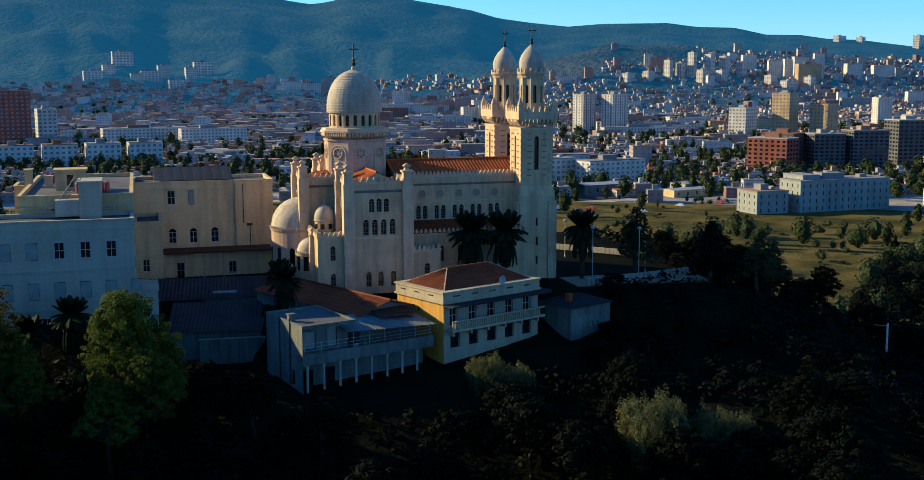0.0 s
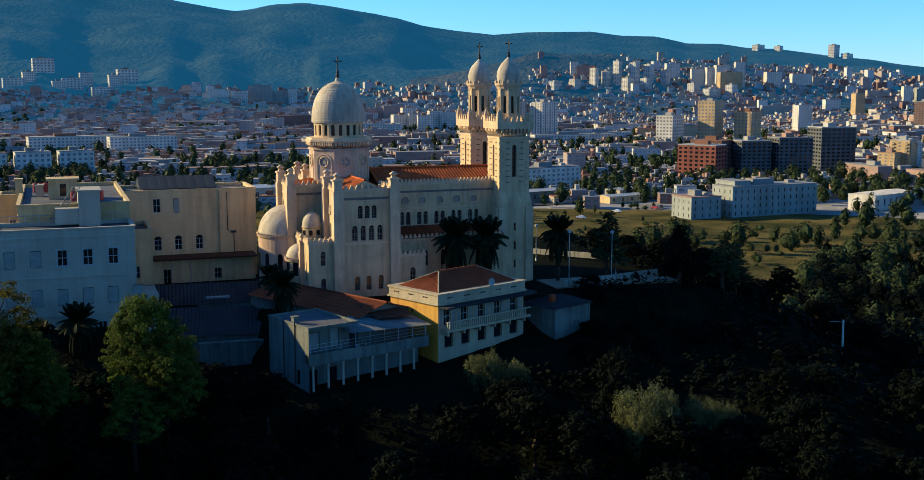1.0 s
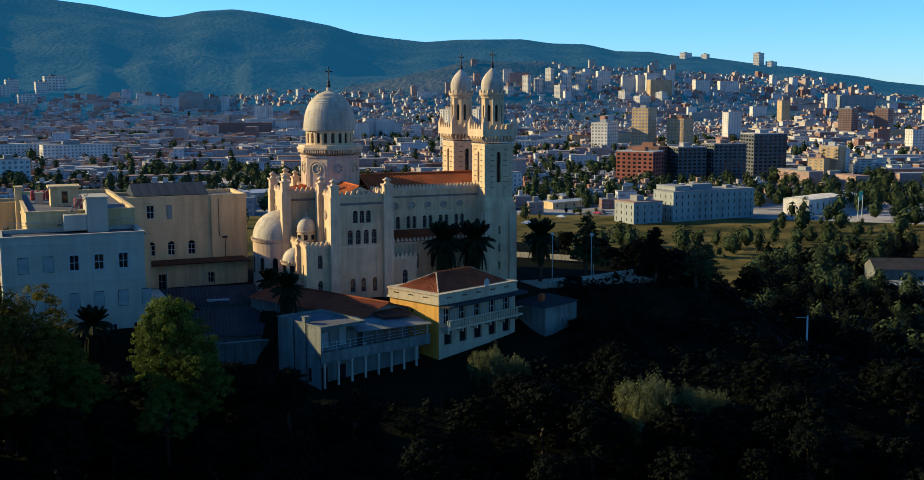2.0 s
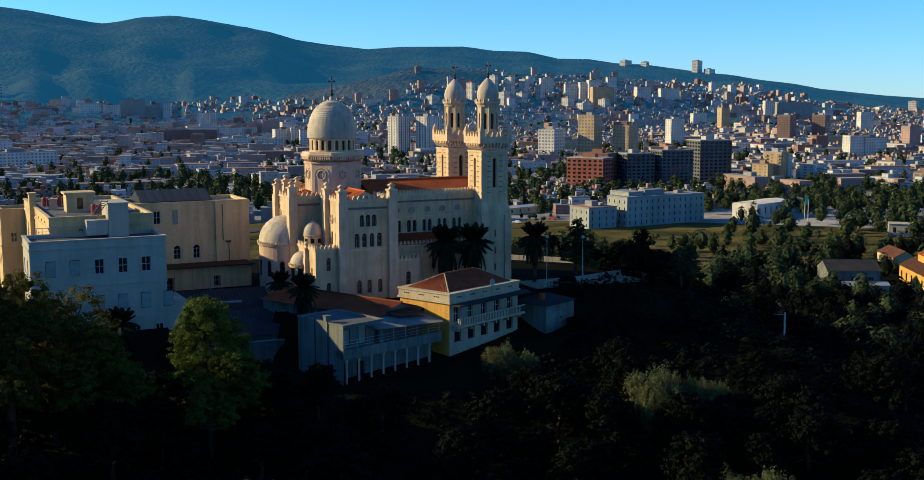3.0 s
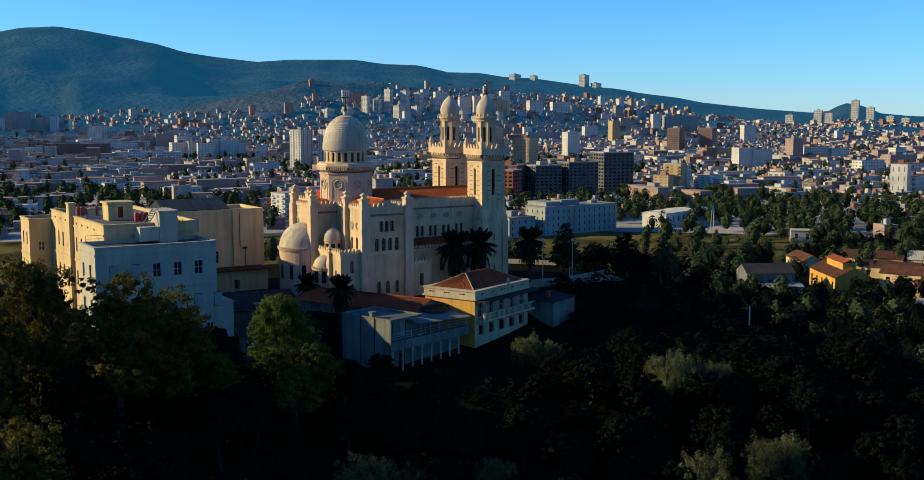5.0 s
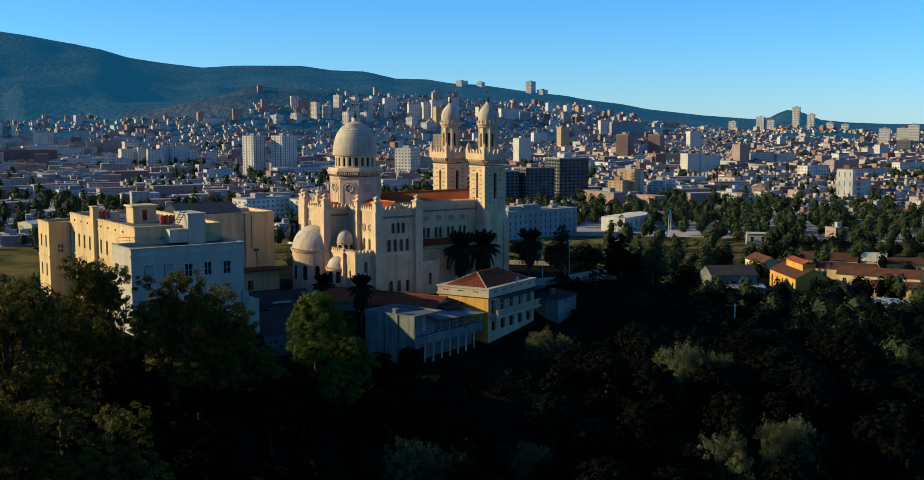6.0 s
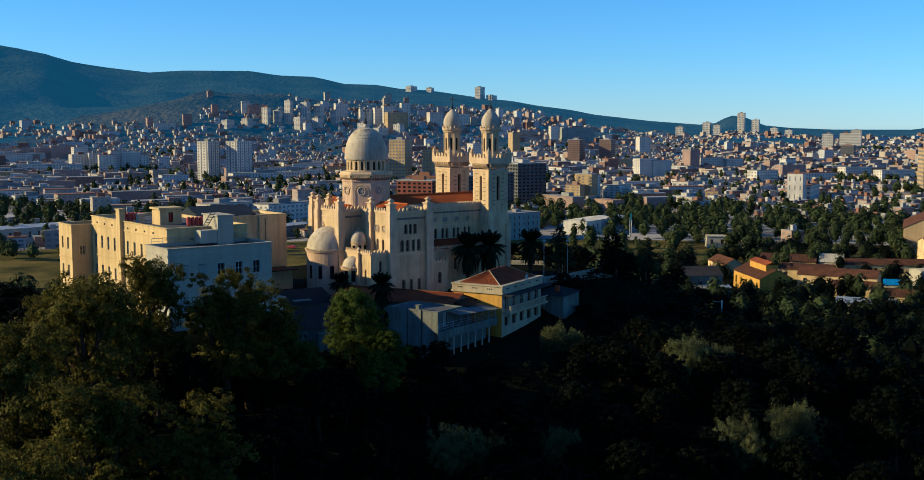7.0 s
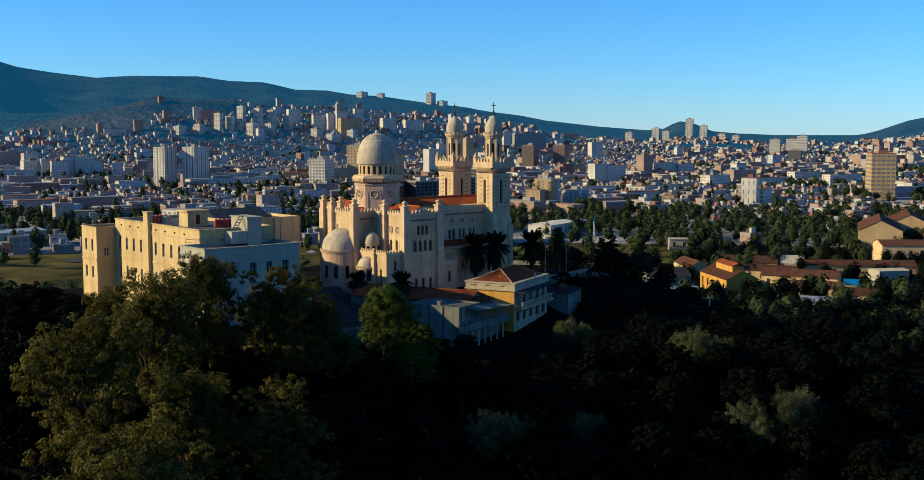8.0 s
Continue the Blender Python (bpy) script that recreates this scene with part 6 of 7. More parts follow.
for r, x, y in sites[280:]:
    z = ground(x, y) - 1.5
    hill = z > 10
    quarter = noise.noise(Vector((x / 210, y / 210, 9.4)))
    w, d = rnd.uniform(6, 11) if hill else rnd.uniform(6, 14), rnd.uniform(6, 9)
    h = rnd.choice([4, 5, 6, 8]) if hill else rnd.choice([3, 3.2, 4, 4.5, 5.5, 6.5])
    pick = rnd.random()
    if not hill and quarter > 0.05 and pick < 0.30:
        w, d, h = rnd.uniform(16, 38), rnd.uniform(9, 11), rnd.choice([8, 9, 10, 12])
    elif not hill and quarter > 0.25 and pick < 0.34 or hill and pick < 0.04:
        w, d, h = rnd.uniform(10, 18), rnd.uniform(11, 14), rnd.uniform(14, 24)
    t = radians(-14 + 30 * noise.noise(Vector((x / 330, y / 330, 3.3))) + rnd.choice([0, 0, 0, 90]) + rnd.uniform(-6, 6))
    c, s = math.cos(t), math.sin(t)

    def at(px, py, pz):
        return (x + px * c - py * s, y + px * s + py * c, z + pz)
    g.mesh_in([at(px, py, pz) for pz in (0, h) for px, py in ((-w / 2, -d / 2), (w / 2, -d / 2), (w / 2, d / 2), (-w / 2, d / 2))],
              [(0, 1, 5, 4), (1, 2, 6, 5), (2, 3, 7, 6), (3, 0, 4, 7)])
    e = 0.2
    gr.mesh_in([at(px, py, pz) for pz in (h, h + 0.6) for px, py in ((-w / 2 - e, -d / 2 - e), (w / 2 + e, -d / 2 - e), (w / 2 + e, d / 2 + e), (-w / 2 - e, d / 2 + e))],
               [(0, 1, 5, 4), (1, 2, 6, 5), (2, 3, 7, 6), (3, 0, 4, 7), (4, 5, 6, 7)])
    if rnd.random() < 0.6:
        q = rnd.uniform(-0.3, 0.1) * w
        gr.mesh_in([at(px, py, pz) for pz in (h + 0.6, h + 3) for px, py in ((q, -d / 4), (q + w / 4, -d / 4), (q + w / 4, d / 6), (q, d / 6))],
                   [(0, 1, 5, 4), (1, 2, 6, 5), (2, 3, 7, 6), (3, 0, 4, 7), (4, 5, 6, 7)])
    if r < 1800:
        fl = max(2, int(h / 2.6))
        for n in range(4):
            L, D = (w, d) if n % 2 == 0 else (d, w)
            k = max(2, int(L / 3.2))
            ca, sa = math.cos(n * math.pi / 2), math.sin(n * math.pi / 2)
            # only sides that look towards the church hill
            nxw, nyw = sa * c + ca * s, sa * s - ca * c
            if nxw * (EYE[0] - x) + nyw * (EYE[1] - y) <= 0:
                continue
            for f in range(fl):
                for i in range(k):
                    m = (i + 0.5) / k * L - L / 2
                    z0, z1, q = 0.8 + f * h / fl, 0.8 + f * h / fl + 1.1, 0.5
                    gw.face([at(px * ca - py * sa, px * sa + py * ca, pz) for px, py, pz in
                             ((m - q, -D / 2 - 0.06, z0), (m + q, -D / 2 - 0.06, z0), (m + q, -D / 2 - 0.06, z1), (m - q, -D / 2 - 0.06, z1))])
far = thing("far_town", "dense far town of pale flat-roofed houses", "town", kind="stuff")
for nm, gg, mt in (("houses", g, CITY_WALL), ("roofs", gr, CITY_ROOF), ("glazing", gw, PALE_GLASS)):
    part(nm, gg, mt, far)["kind"] = "stuff"


# ---- roofs and sheds below the hill ----
def shed(x, y, w, d, h, rise, rot, wallm, roofm, label, name="warehouse"):
    z = ground(x, y) - 0.5
    b = thing(name, label, "building", "sheds below the hill", pose(x, y, z, 0, 0, rot))
    g = Geo()
    ops = [((i + 0.5) / max(1, int(w / 5)) * w, h * 0.35, 1.4, h * 0.4, False) for i in range(max(1, int(w / 5)))]
    for o, u, n, L in (((-w / 2, -d / 2), (1, 0), (0, -1), w), ((w / 2, d / 2), (-1, 0), (0, 1), w), ((-w / 2, d / 2), (0, -1), (-1, 0), d), ((w / 2, -d / 2), (0, 1), (1, 0), d)):
        g.wall((*o, 0), (*u, 0), (*n, 0), L, h, ops if L == w and n[1] else [], 0.3)
    for xx in (-w / 2, w / 2):
        g.face([(xx, -d / 2, h), (xx, d / 2, h), (xx, 0, h + rise)])
    wb = part("wall", g, wallm, b)
    glaze(wb, (-w / 2, -d / 2, 0), (1, 0, 0), (0, -1, 0), ops, 0.3)
    g = Geo()
    slope(g, (-w / 2 - 0.3, -d / 2 - 0.4, h - 0.1), (w / 2 + 0.3, -d / 2 - 0.4, h - 0.1), (w / 2 + 0.3, 0, h + rise), (-w / 2 - 0.3, 0, h + rise), 0.6, lift=0.08)
    slope(g, (w / 2 + 0.3, d / 2 + 0.4, h - 0.1), (-w / 2 - 0.3, d / 2 + 0.4, h - 0.1), (-w / 2 - 0.3, 0, h + rise), (w / 2 + 0.3, 0, h + rise), 0.6, lift=0.08)
    part("roof", g, roofm, b)
    return b


barn = shed(212, 103, 26, 12, 6.5, 3.2, 58, OCHRE_HOUSE, TILE_BROWN, "ochre barn with raised clerestory on its tile roof", "barn")
g = Geo()
g.box(-9, -2.2, 8.0, 7, 2.2, 10.9)
cl = part("clerestory", g, OCHRE_HOUSE, barn, "raised ochre clerestory")
for k in range(8):
    part("window", window_mesh(1.2, 1.3, False, "slit"), None, cl, at=facing(-8 + k * 2.0, -2.23, 9.2, 0, -1))
g = Geo()
slope(g, (-9.4, -2.6, 10.8), (7.4, -2.6, 10.8), (7.4, 0, 12.0), (-9.4, 0, 12.0), 0.9)
slope(g, (7.4, 2.6, 10.8), (-9.4, 2.6, 10.8), (-9.4, 0, 12.0), (7.4, 0, 12.0), 0.9)
part("roof", g, TILE_OLD, cl)
BLUE = material("blue_tarpaulin", (0.02, 0.16, 0.42), 0.6, 1.0, 0.2, 0.1)
shed(240, 142, 18, 8, 5, 2.4, 60, OCHRE, TILE_BROWN, "ochre row house with red tile roof", "house")
shed(268, 132, 22, 12, 5, 2.4, -60, CREAM, TILE_BROWN, "low hall with brown tile roof")
shed(243, 92, 28, 11, 5, 2.4, -66, OCHRE, TILE_BROWN, "long low hall with brown tile roof")
shed(290, 96, 46, 9, 5, 2.0, -44, CREAM, TILE_BROWN, "very long shed with terracotta roof")
shed(277, 118, 9, 9, 5, 3.0, -60, WHITE, WHITE, "white gabled hall with pale roof")
shed(246, 71, 8, 6, 4, 1.6, -60, WHITE, BLUE, "small shed under a bright blue roof")
shed(262, 67, 12, 8, 8, 0.5, -30, WHITE, WHITE, "plain white box-shaped store")
shed(199, 53, 18, 9, 4, 1.2, -62, WHITE, STEEL, "low shed with a pale metal roof")
shed(220, 56, 14, 9, 4, 2.0, -62, CREAM, TILE_BROWN, "low shed with rusty tile roof")
shed(226, 74, 16, 9, 4, 2.0, -62, CREAM, TILE_BROWN, "low shed with rusty tile roof")
shed(252, 112, 20, 10, 4.5, 2.0, -62, CREAM, TILE_BROWN, "low hall with brown tile roof")
shed(328, 194, 14, 10, 4, 1.0, -44, OCHRE, TILE_OLD, "low terracotta yard building")
shed(315, 208, 10, 8, 6, 0.5, -44, WHITE, WHITE, "low flat white house among trees", "house")
shed(353, 100, 40, 14, 9, 2.0, -44, OCHRE, TILE_BROWN, "large ochre-walled depot with a row of windows")
shed(391, 142, 50, 20, 12, 5, 30, SAND, TILE_BROWN, "large ochre-gabled warehouse with dark roof")
shed(435, 150, 46, 20, 12, 5, 30, SAND, TILE_BROWN, "large ochre-gabled warehouse with dark roof")
shed(415, 122, 60, 18, 9, 4, 30, CREAM, TILE_BROWN, "low warehouse with a dark ridged roof")
shed(187, 113, 16, 11, 8, 2.6, -28, WHITE_OLD, TILE_DARK, "tall grey house with a dark roof among trees", "house")
shed(184, 108, 20, 6, 4, 0.8, -28, WHITE, STEEL, "low white annexe wall below the grey house", "house")
shed(318, 300, 34, 14, 8, 0.8, 20, PALE, PALE, "low white hall with a flat canopy roof")
shed(352, 318, 26, 16, 6, 0.8, 20, PALE, STEEL, "low white hall with a pale metal roof")
shed(240, 395, 40, 12, 5, 0.8, 14, WHITE, STEEL, "low market hall with a pale roof")
shed(180, 392, 32, 12, 6, 0.8, 14, WHITE_OLD, STEEL, "low depot with a pale roof")
shed(216, 372, 24, 10, 4, 0.6, 14, OCHRE, STEEL, "low ochre depot with pale roof")
shed(-20, 430, 40, 14, 7, 1.0, 10, WHITE, STEEL, "low pale hall below the hill")
shed(60, 446, 46, 16, 8, 1.0, 10, WHITE, STEEL, "low pale hall below the hill")

# main road through the plain
g = Geo()
pts = []
for k in range(60):
    t = k / 59
    x, y = 60 + 480 * t, 355 + 40 * math.sin(t * 3.0) - 30 * t
    pts.append((x, y))
for p, q in zip(pts, pts[1:]):
    d = Vector((q[0] - p[0], q[1] - p[1], 0)).normalized()
    n = Vector((-d.y, d.x, 0)) * 6
    quad = [(p[0] - n.x, p[1] - n.y), (q[0] - n.x, q[1] - n.y), (q[0] + n.x, q[1] + n.y), (p[0] + n.x, p[1] + n.y)]
    g.face([(a_, b_, ground(a_, b_) + 0.35) for a_, b_ in quad])
tagged(part("road", g, ASPHALT), "grey asphalt main road across the plain", "road", kind="structure")
SIGN = material("green_sign_face", (0.02, 0.28, 0.18), 0.5, 2.0, 0.1, 0.0)
sg = thing("road_gantry", "green road sign on a steel gantry", "road sign", at=pose(318, 268, ground(318, 268), 0, 0, 40))
g = Geo()
g.box(-5.5, -0.1, 8.5, 5.5, 0.1, 12.5)
part("sign", g, SIGN, sg, "green sign panel")
g = Geo()
for z in (9.6, 11.0):
    g.box(-4.2, -0.14, z, 3.0, -0.11, z + 0.6)
part("lettering", g, FRAME, sg, "pale bars of unreadable lettering")
for x in (-7.5, 7.5):
    g = Geo()
    g.tube([(x, 0, -0.5), (x, 0, 10.6)], [0.25, 0.2], 8)
    part("post", g, STEEL, sg)
g = Geo()
g.tube([(-7.5, 0.2, 10.4), (7.5, 0.2, 10.4)], [0.2, 0.2], 6)
part("beam", g, STEEL, sg)
# parked cars beside the road
CARS = [material("car_paint_white", (0.6, 0.6, 0.6), 0.3, 1, 0.1, 0), material("car_paint_dark", (0.05, 0.05, 0.06), 0.3, 1, 0.1, 0), material("car_paint_red", (0.3, 0.03, 0.03), 0.3, 1, 0.1, 0)]
for k in range(22):
    x, y = 130 + rnd.uniform(0, 130), 300 + rnd.uniform(0, 40)
    if taken(x, y):
        continue
    cr = thing("car", "small parked car on the open ground", "car", "parked cars", pose(x, y, ground(x, y) + 0.15, 0, 0, rnd.uniform(0, 180)))
    g = Geo()
    g.box(-2.1, -0.85, 0.35, 2.1, 0.85, 0.95, taper=0.05)
    g.mesh_in([(-1.5, -0.75, 0.95), (1.1, -0.75, 0.95), (1.1, 0.75, 0.95), (-1.5, 0.75, 0.95), (-1.0, -0.62, 1.5), (0.6, -0.62, 1.5), (0.6, 0.62, 1.5), (-1.0, 0.62, 1.5)],
              [(0, 1, 5, 4), (1, 2, 6, 5), (2, 3, 7, 6), (3, 0, 4, 7), (4, 5, 6, 7)])
    part("body", g, rnd.choice(CARS), cr)
    for sx_ in (-1.3, 1.3):
        g = Geo()
        for sy_ in (-0.86, 0.7):
            g.tube([(sx_, sy_, 0.32), (sx_, sy_ + 0.16, 0.32)], [0.32, 0.32], 8)
        part("axle", g, ASPHALT, cr)


# ---- trees ----
def leaf(g, p, n, s, r, slot=0):
    """A bent leaf spray facing n."""
    n = Vector(n).normalized()
    u = n.orthogonal().normalized()
    u.rotate(Matrix.Rotation(r.uniform(0, 6.28), 3, n))
    v = n.cross(u)
    p = Vector(p)
    w = s * r.uniform(0.35, 0.6)
    g.mesh_in([p - u * s, p - v * w + n * s * 0.12, p + u * s, p + v * w - n * s * 0.1], [(0, 1, 2), (0, 2, 3)], slot)


def crown_mesh(seed, lobes, leaves, size, mat, name="crown"):
    """lobes: centre and radii of foliage masses; each breaks up into smaller ragged sprays."""
    r = random.Random(seed)
    g = Geo()
    vol = [a * b * c for (_, _, _, a, b, c) in lobes]
    tot = sum(v ** 0.67 for v in vol)
    for (x, y, z, a, b, c), v in zip(lobes, vol):
        k = int(leaves * v ** 0.67 / tot)
        sprays = []
        for i in range(11):
            t, ph = 2.4 * i + r.uniform(-0.4, 0.4), math.acos(1 - 1.55 * (i + 0.5) / 11)
            d = Vector((math.sin(ph) * math.cos(t), math.sin(ph) * math.sin(t), math.cos(ph))) * r.uniform(0.55, 1.0)
            sprays.append((d, r.uniform(0.22, 0.46)))
        for _ in range(k):
            d, q = r.choice(sprays)
            o = Vector((r.gauss(0, 1), r.gauss(0, 1), r.gauss(0, 1))).normalized() * q * r.random() ** 0.45
            p = d + Vector((o.x, o.y, o.z * 0.75))
            nrm = o + d * 0.35 + Vector((r.uniform(-.2, .2), r.uniform(-.2, .2), r.uniform(-.1, .35)))
            leaf(g, (x + p.x * a, y + p.y * b, z + p.z * c), nrm, size * r.uniform(0.7, 1.3), r)
    return g.data(name, mat)


def trunk_mesh(seed, h, rad, lobes):
    r = random.Random(seed)
    g = Geo()
    top = Vector((r.uniform(-0.3, 0.3), r.uniform(-0.3, 0.3), h))
    pts = [Vector((0, 0, -1.0)), Vector((0, 0, 0.1)), top * 0.4 + Vector((r.uniform(-.2, .2), r.uniform(-.2, .2), 0)), top * 0.75, top]
    g.tube(pts, [rad * 1.5, rad * 1.15, rad * 0.9, rad * 0.65, rad * 0.35], 8)
    for (x, y, z, a, b, c) in lobes:
        s = top * r.uniform(0.45, 0.85)
        e = Vector((x, y, z))
        m = s.lerp(e, 0.5) + Vector((0, 0, -0.15 * (e - s).length))
        g.tube([s, m, e], [rad * 0.4, rad * 0.26, rad * 0.1], 5)
    return g.data("trunk", BARK)


def tree(seed, height, spread, clumps, leaves, size, mat, style="broad"):
    """One tree as trunk and crown meshes, of about that height at the origin."""
    r = random.Random(seed)
    lobes = []
    for k in range(clumps):
        t = 2.4 * k + r.uniform(-0.5, 0.5)
        f = k / max(1, clumps - 1)
        if style == "cone":
            z = height * (0.25 + 0.7 * f)
            rr = spread * (1 - 0.8 * f) * r.uniform(0.35, 0.75)
            s = spread * (0.5 - 0.28 * f)
            lobes.append((rr * math.cos(t), rr * math.sin(t), z, s, s, s * 0.62))
        elif style == "bush":
            z = height * r.uniform(0.3, 0.66)
            rr = spread * r.uniform(0.1, 0.72)
            s = spread * r.uniform(0.26, 0.42)
            lobes.append((rr * math.cos(t), rr * math.sin(t), z, s, s, height * 0.36))
        elif style == "tall":
            z = height * (0.32 + 0.58 * r.random())
            rr = spread * r.uniform(0.15, 0.85) * (1.15 - 0.5 * z / height)
            s = spread * r.uniform(0.19, 0.34)
            lobes.append((rr * math.cos(t), rr * math.sin(t), z, s, s, s * 0.8))
        else:
            z = height * (0.38 + 0.5 * f ** 0.8)
            rr = spread * (0.82 - 0.62 * f) * r.uniform(0.6, 1.1)
            s = spread * r.uniform(0.26, 0.42)
            lobes.append((rr * math.cos(t), rr * math.sin(t), z, s, s, s * 0.72))
    tm = trunk_mesh(seed, height * 0.7, height * 0.022 + 0.05, lobes[:24])
    return tm, crown_mesh(seed, lobes, leaves, size, mat)


KINDS = {
    "broad": [tree(11, 9.0, 4.6, 26, 26000, 0.105, LEAF), tree(12, 8.0, 4.2, 24, 23000, 0.105, LEAF), tree(13, 9.5, 4.0, 25, 23000, 0.105, LEAF)],
    "dark": [tree(21, 7.5, 4.0, 18, 8000, 0.18, LEAF_SHADED), tree(22, 7.0, 4.4, 18, 8000, 0.18, LEAF_SHADED), tree(23, 8.5, 3.8, 19, 8000, 0.18, LEAF_SHADED)],
    "olive": [tree(31, 4.6, 3.6, 22, 20000, 0.075, LEAF_OLIVE, "bush"), tree(32, 4.2, 3.2, 19, 17000, 0.075, LEAF_OLIVE, "bush")],
    "tall": [tree(41, 15.0, 5.2, 46, 34000, 0.12, LEAF_GUM, "tall"), tree(42, 14.0, 4.8, 42, 31000, 0.12, LEAF_GUM, "tall"), tree(43, 13.0, 5.6, 42, 31000, 0.12, LEAF_GUM, "tall")],
    "pine": [tree(51, 11.0, 3.2, 22, 9000, 0.16, LEAF_PLAIN, "cone"), tree(52, 10.0, 2.8, 20, 8000, 0.16, LEAF_SHADED, "cone")],
}
LABELS = {"broad": ("tree", "leafy broad-crowned green tree on the slope", "tree"), "dark": ("tree", "dense evergreen tree on the wooded slope, shade in its leaf colour", "tree"),
          "olive": ("olive_bush", "rounded olive-green bush on the wooded slope", "bush"), "tall": ("eucalyptus_tree", "tall open-crowned eucalyptus with pale bare limbs", "tree"),
          "pine": ("pine_tree", "dark conical pine beside the terrace", "tree")}
OUTER = [tree(24, 7.5, 4.0, 9, 900, 0.5, LEAF_SHADED), tree(25, 7.0, 4.4, 9, 900, 0.5, LEAF_SHADED), tree(26, 8.5, 3.8, 10, 900, 0.5, LEAF_SHADED)]
HEIGHT = {"broad": (9.0, 8.0, 9.5), "dark": (7.5, 7.0, 8.5), "olive": (4.6, 4.2), "tall": (15.0, 14.0, 13.0), "pine": (11.0, 10.0)}


def plant(kind, k, x, y, top, height=None, z=None, wide=1.0, turn=None):
    """A tree whose crown ends at the height top."""
    nm, lab, cat = LABELS[kind]
    z = ground(x, y) if z is None else z
    k = k % len(KINDS[kind])
    h = max(1.6, (top - z) if height is None else height)
    s = h / HEIGHT[kind][k] / 0.97
    tm, cm = KINDS[kind][k]
    m = pose(x, y, z - 0.1, 0, 0, rnd.uniform(0, 360) if turn is None else turn) @ Matrix.Diagonal((s * wide, s * wide, s, 1))
    t = thing(nm, lab, cat, kind + " trees", m)
    part("trunk", tm, None, t)
    part("crown", cm, None, t)
    return t


rnd = random.Random(3)
# trees that stand out
plant("broad", 0, -48.5, -33.5, 8.6, wide=0.72)
plant("broad", 1, -47.0, -38.0, 4.2, wide=0.8)
plant("broad", 2, -50.0, -41.0, 2.5, wide=0.9)
plant("broad", 2, -45.5, -33.0, 4.0, wide=0.8)
plant("tall", 0, -73.0, -34.1, 14.6, wide=0.75)
plant("tall", 1, -66.5, -37.0, 13.0, wide=0.85)
plant("tall", 2, -62.6, -34.5, 10.6, wide=1.0)
plant("broad", 0, -59.0, -34.0, 6.6, wide=0.9)
plant("broad", 2, -56.5, -36.0, 3.6, wide=0.9)
plant("tall", 2, -83.0, -41.3, 13.9, wide=0.8)
plant("tall", 0, -81.0, -25.5, 10.8, wide=0.8)
plant("tall", 1, -77.5, -37.0, 12.0, wide=0.7)
plant("broad", 1, -60.5, -30.0, 3.6)
plant("tall", 2, -92.0, -47.0, 11.0, wide=0.85)
plant("tall", 0, -88.0, -58.0, 8.0, wide=0.9)
plant("tall", 1, -80.0, -60.0, 6.0, wide=0.9)
plant("tall", 2, -97.0, -66.0, 5.0, wide=0.9)
for k, (x, y, top, wide) in enumerate(((-16.0, -34.0, 1.0, 0.6), (-13.4, -34.8, -0.2, 0.55), (-6.4, -49.0, 0.4, 0.55), (-4.6, -48.0, -0.3, 0.45), (-1.4, -48.0, -1.5, 0.42), (0.8, -48.4, -1.9, 0.4),
                                       (2.6, -48.8, -2.4, 0.4), (-17.5, -66.0, -5.2, 0.6), (-12.2, -67.0, -4.7, 0.55), (-9.6, -66.6, -5.2, 0.5), (-7.2, -67.5, -5.0, 0.55),
                                       (-49.0, -54.5, -3.4, 0.8), (-44.5, -55.0, -4.6, 0.7), (-36.5, -57.0, -5.2, 0.7))):
    plant("olive", k, x, y, top, wide=wide)
for k, (x, y, top) in enumerate(((-1.5, -27.5, -0.6), (1.8, -26.5, 0.2), (4.6, -25.0, 0.8), (-4.0, -28.5, -1.4))):
    plant("dark", k, x, y, top, wide=1.2)
for k, (x, y, top) in enumerate(((13.2, -3.0, 10.2), (19.7, -10.4, 9.0), (24.8, -12.7, 8.2), (22.0, -6.0, 8.0), (28.5, -10.0, 6.2))):
    plant("pine", k, x, y, top, wide=1.15)

# the wooded slope
placed = []


def free(x, y, d):
    return all((x - a) ** 2 + (y - b) ** 2 > d * d for a, b in placed[-400:])


def roofline(x, y):
    """Crown height that leaves the houses above in view."""
    lim = -3.2 + 0.2 * (-27 - y)
    if x < -37:
        lim = 0.5 + 0.1 * (-27 - y)
    if x > -4:
        lim = max(lim, 1.6 + 0.1 * (x + 4)) if y > -40 else lim + 2.0
        lim = min(lim, 5.5)
    if 29 < x < 47 and -40 < y < -11:
        lim = min(lim, -7.0)
    if x > -10 and y < -14:
        lim = min(lim, -8.0 + 0.18 * math.hypot(x - 40, y + 16.7))
    if x < -56:
        lim = max(lim, 2.0 + (-56 - x) * 0.16)
    return lim


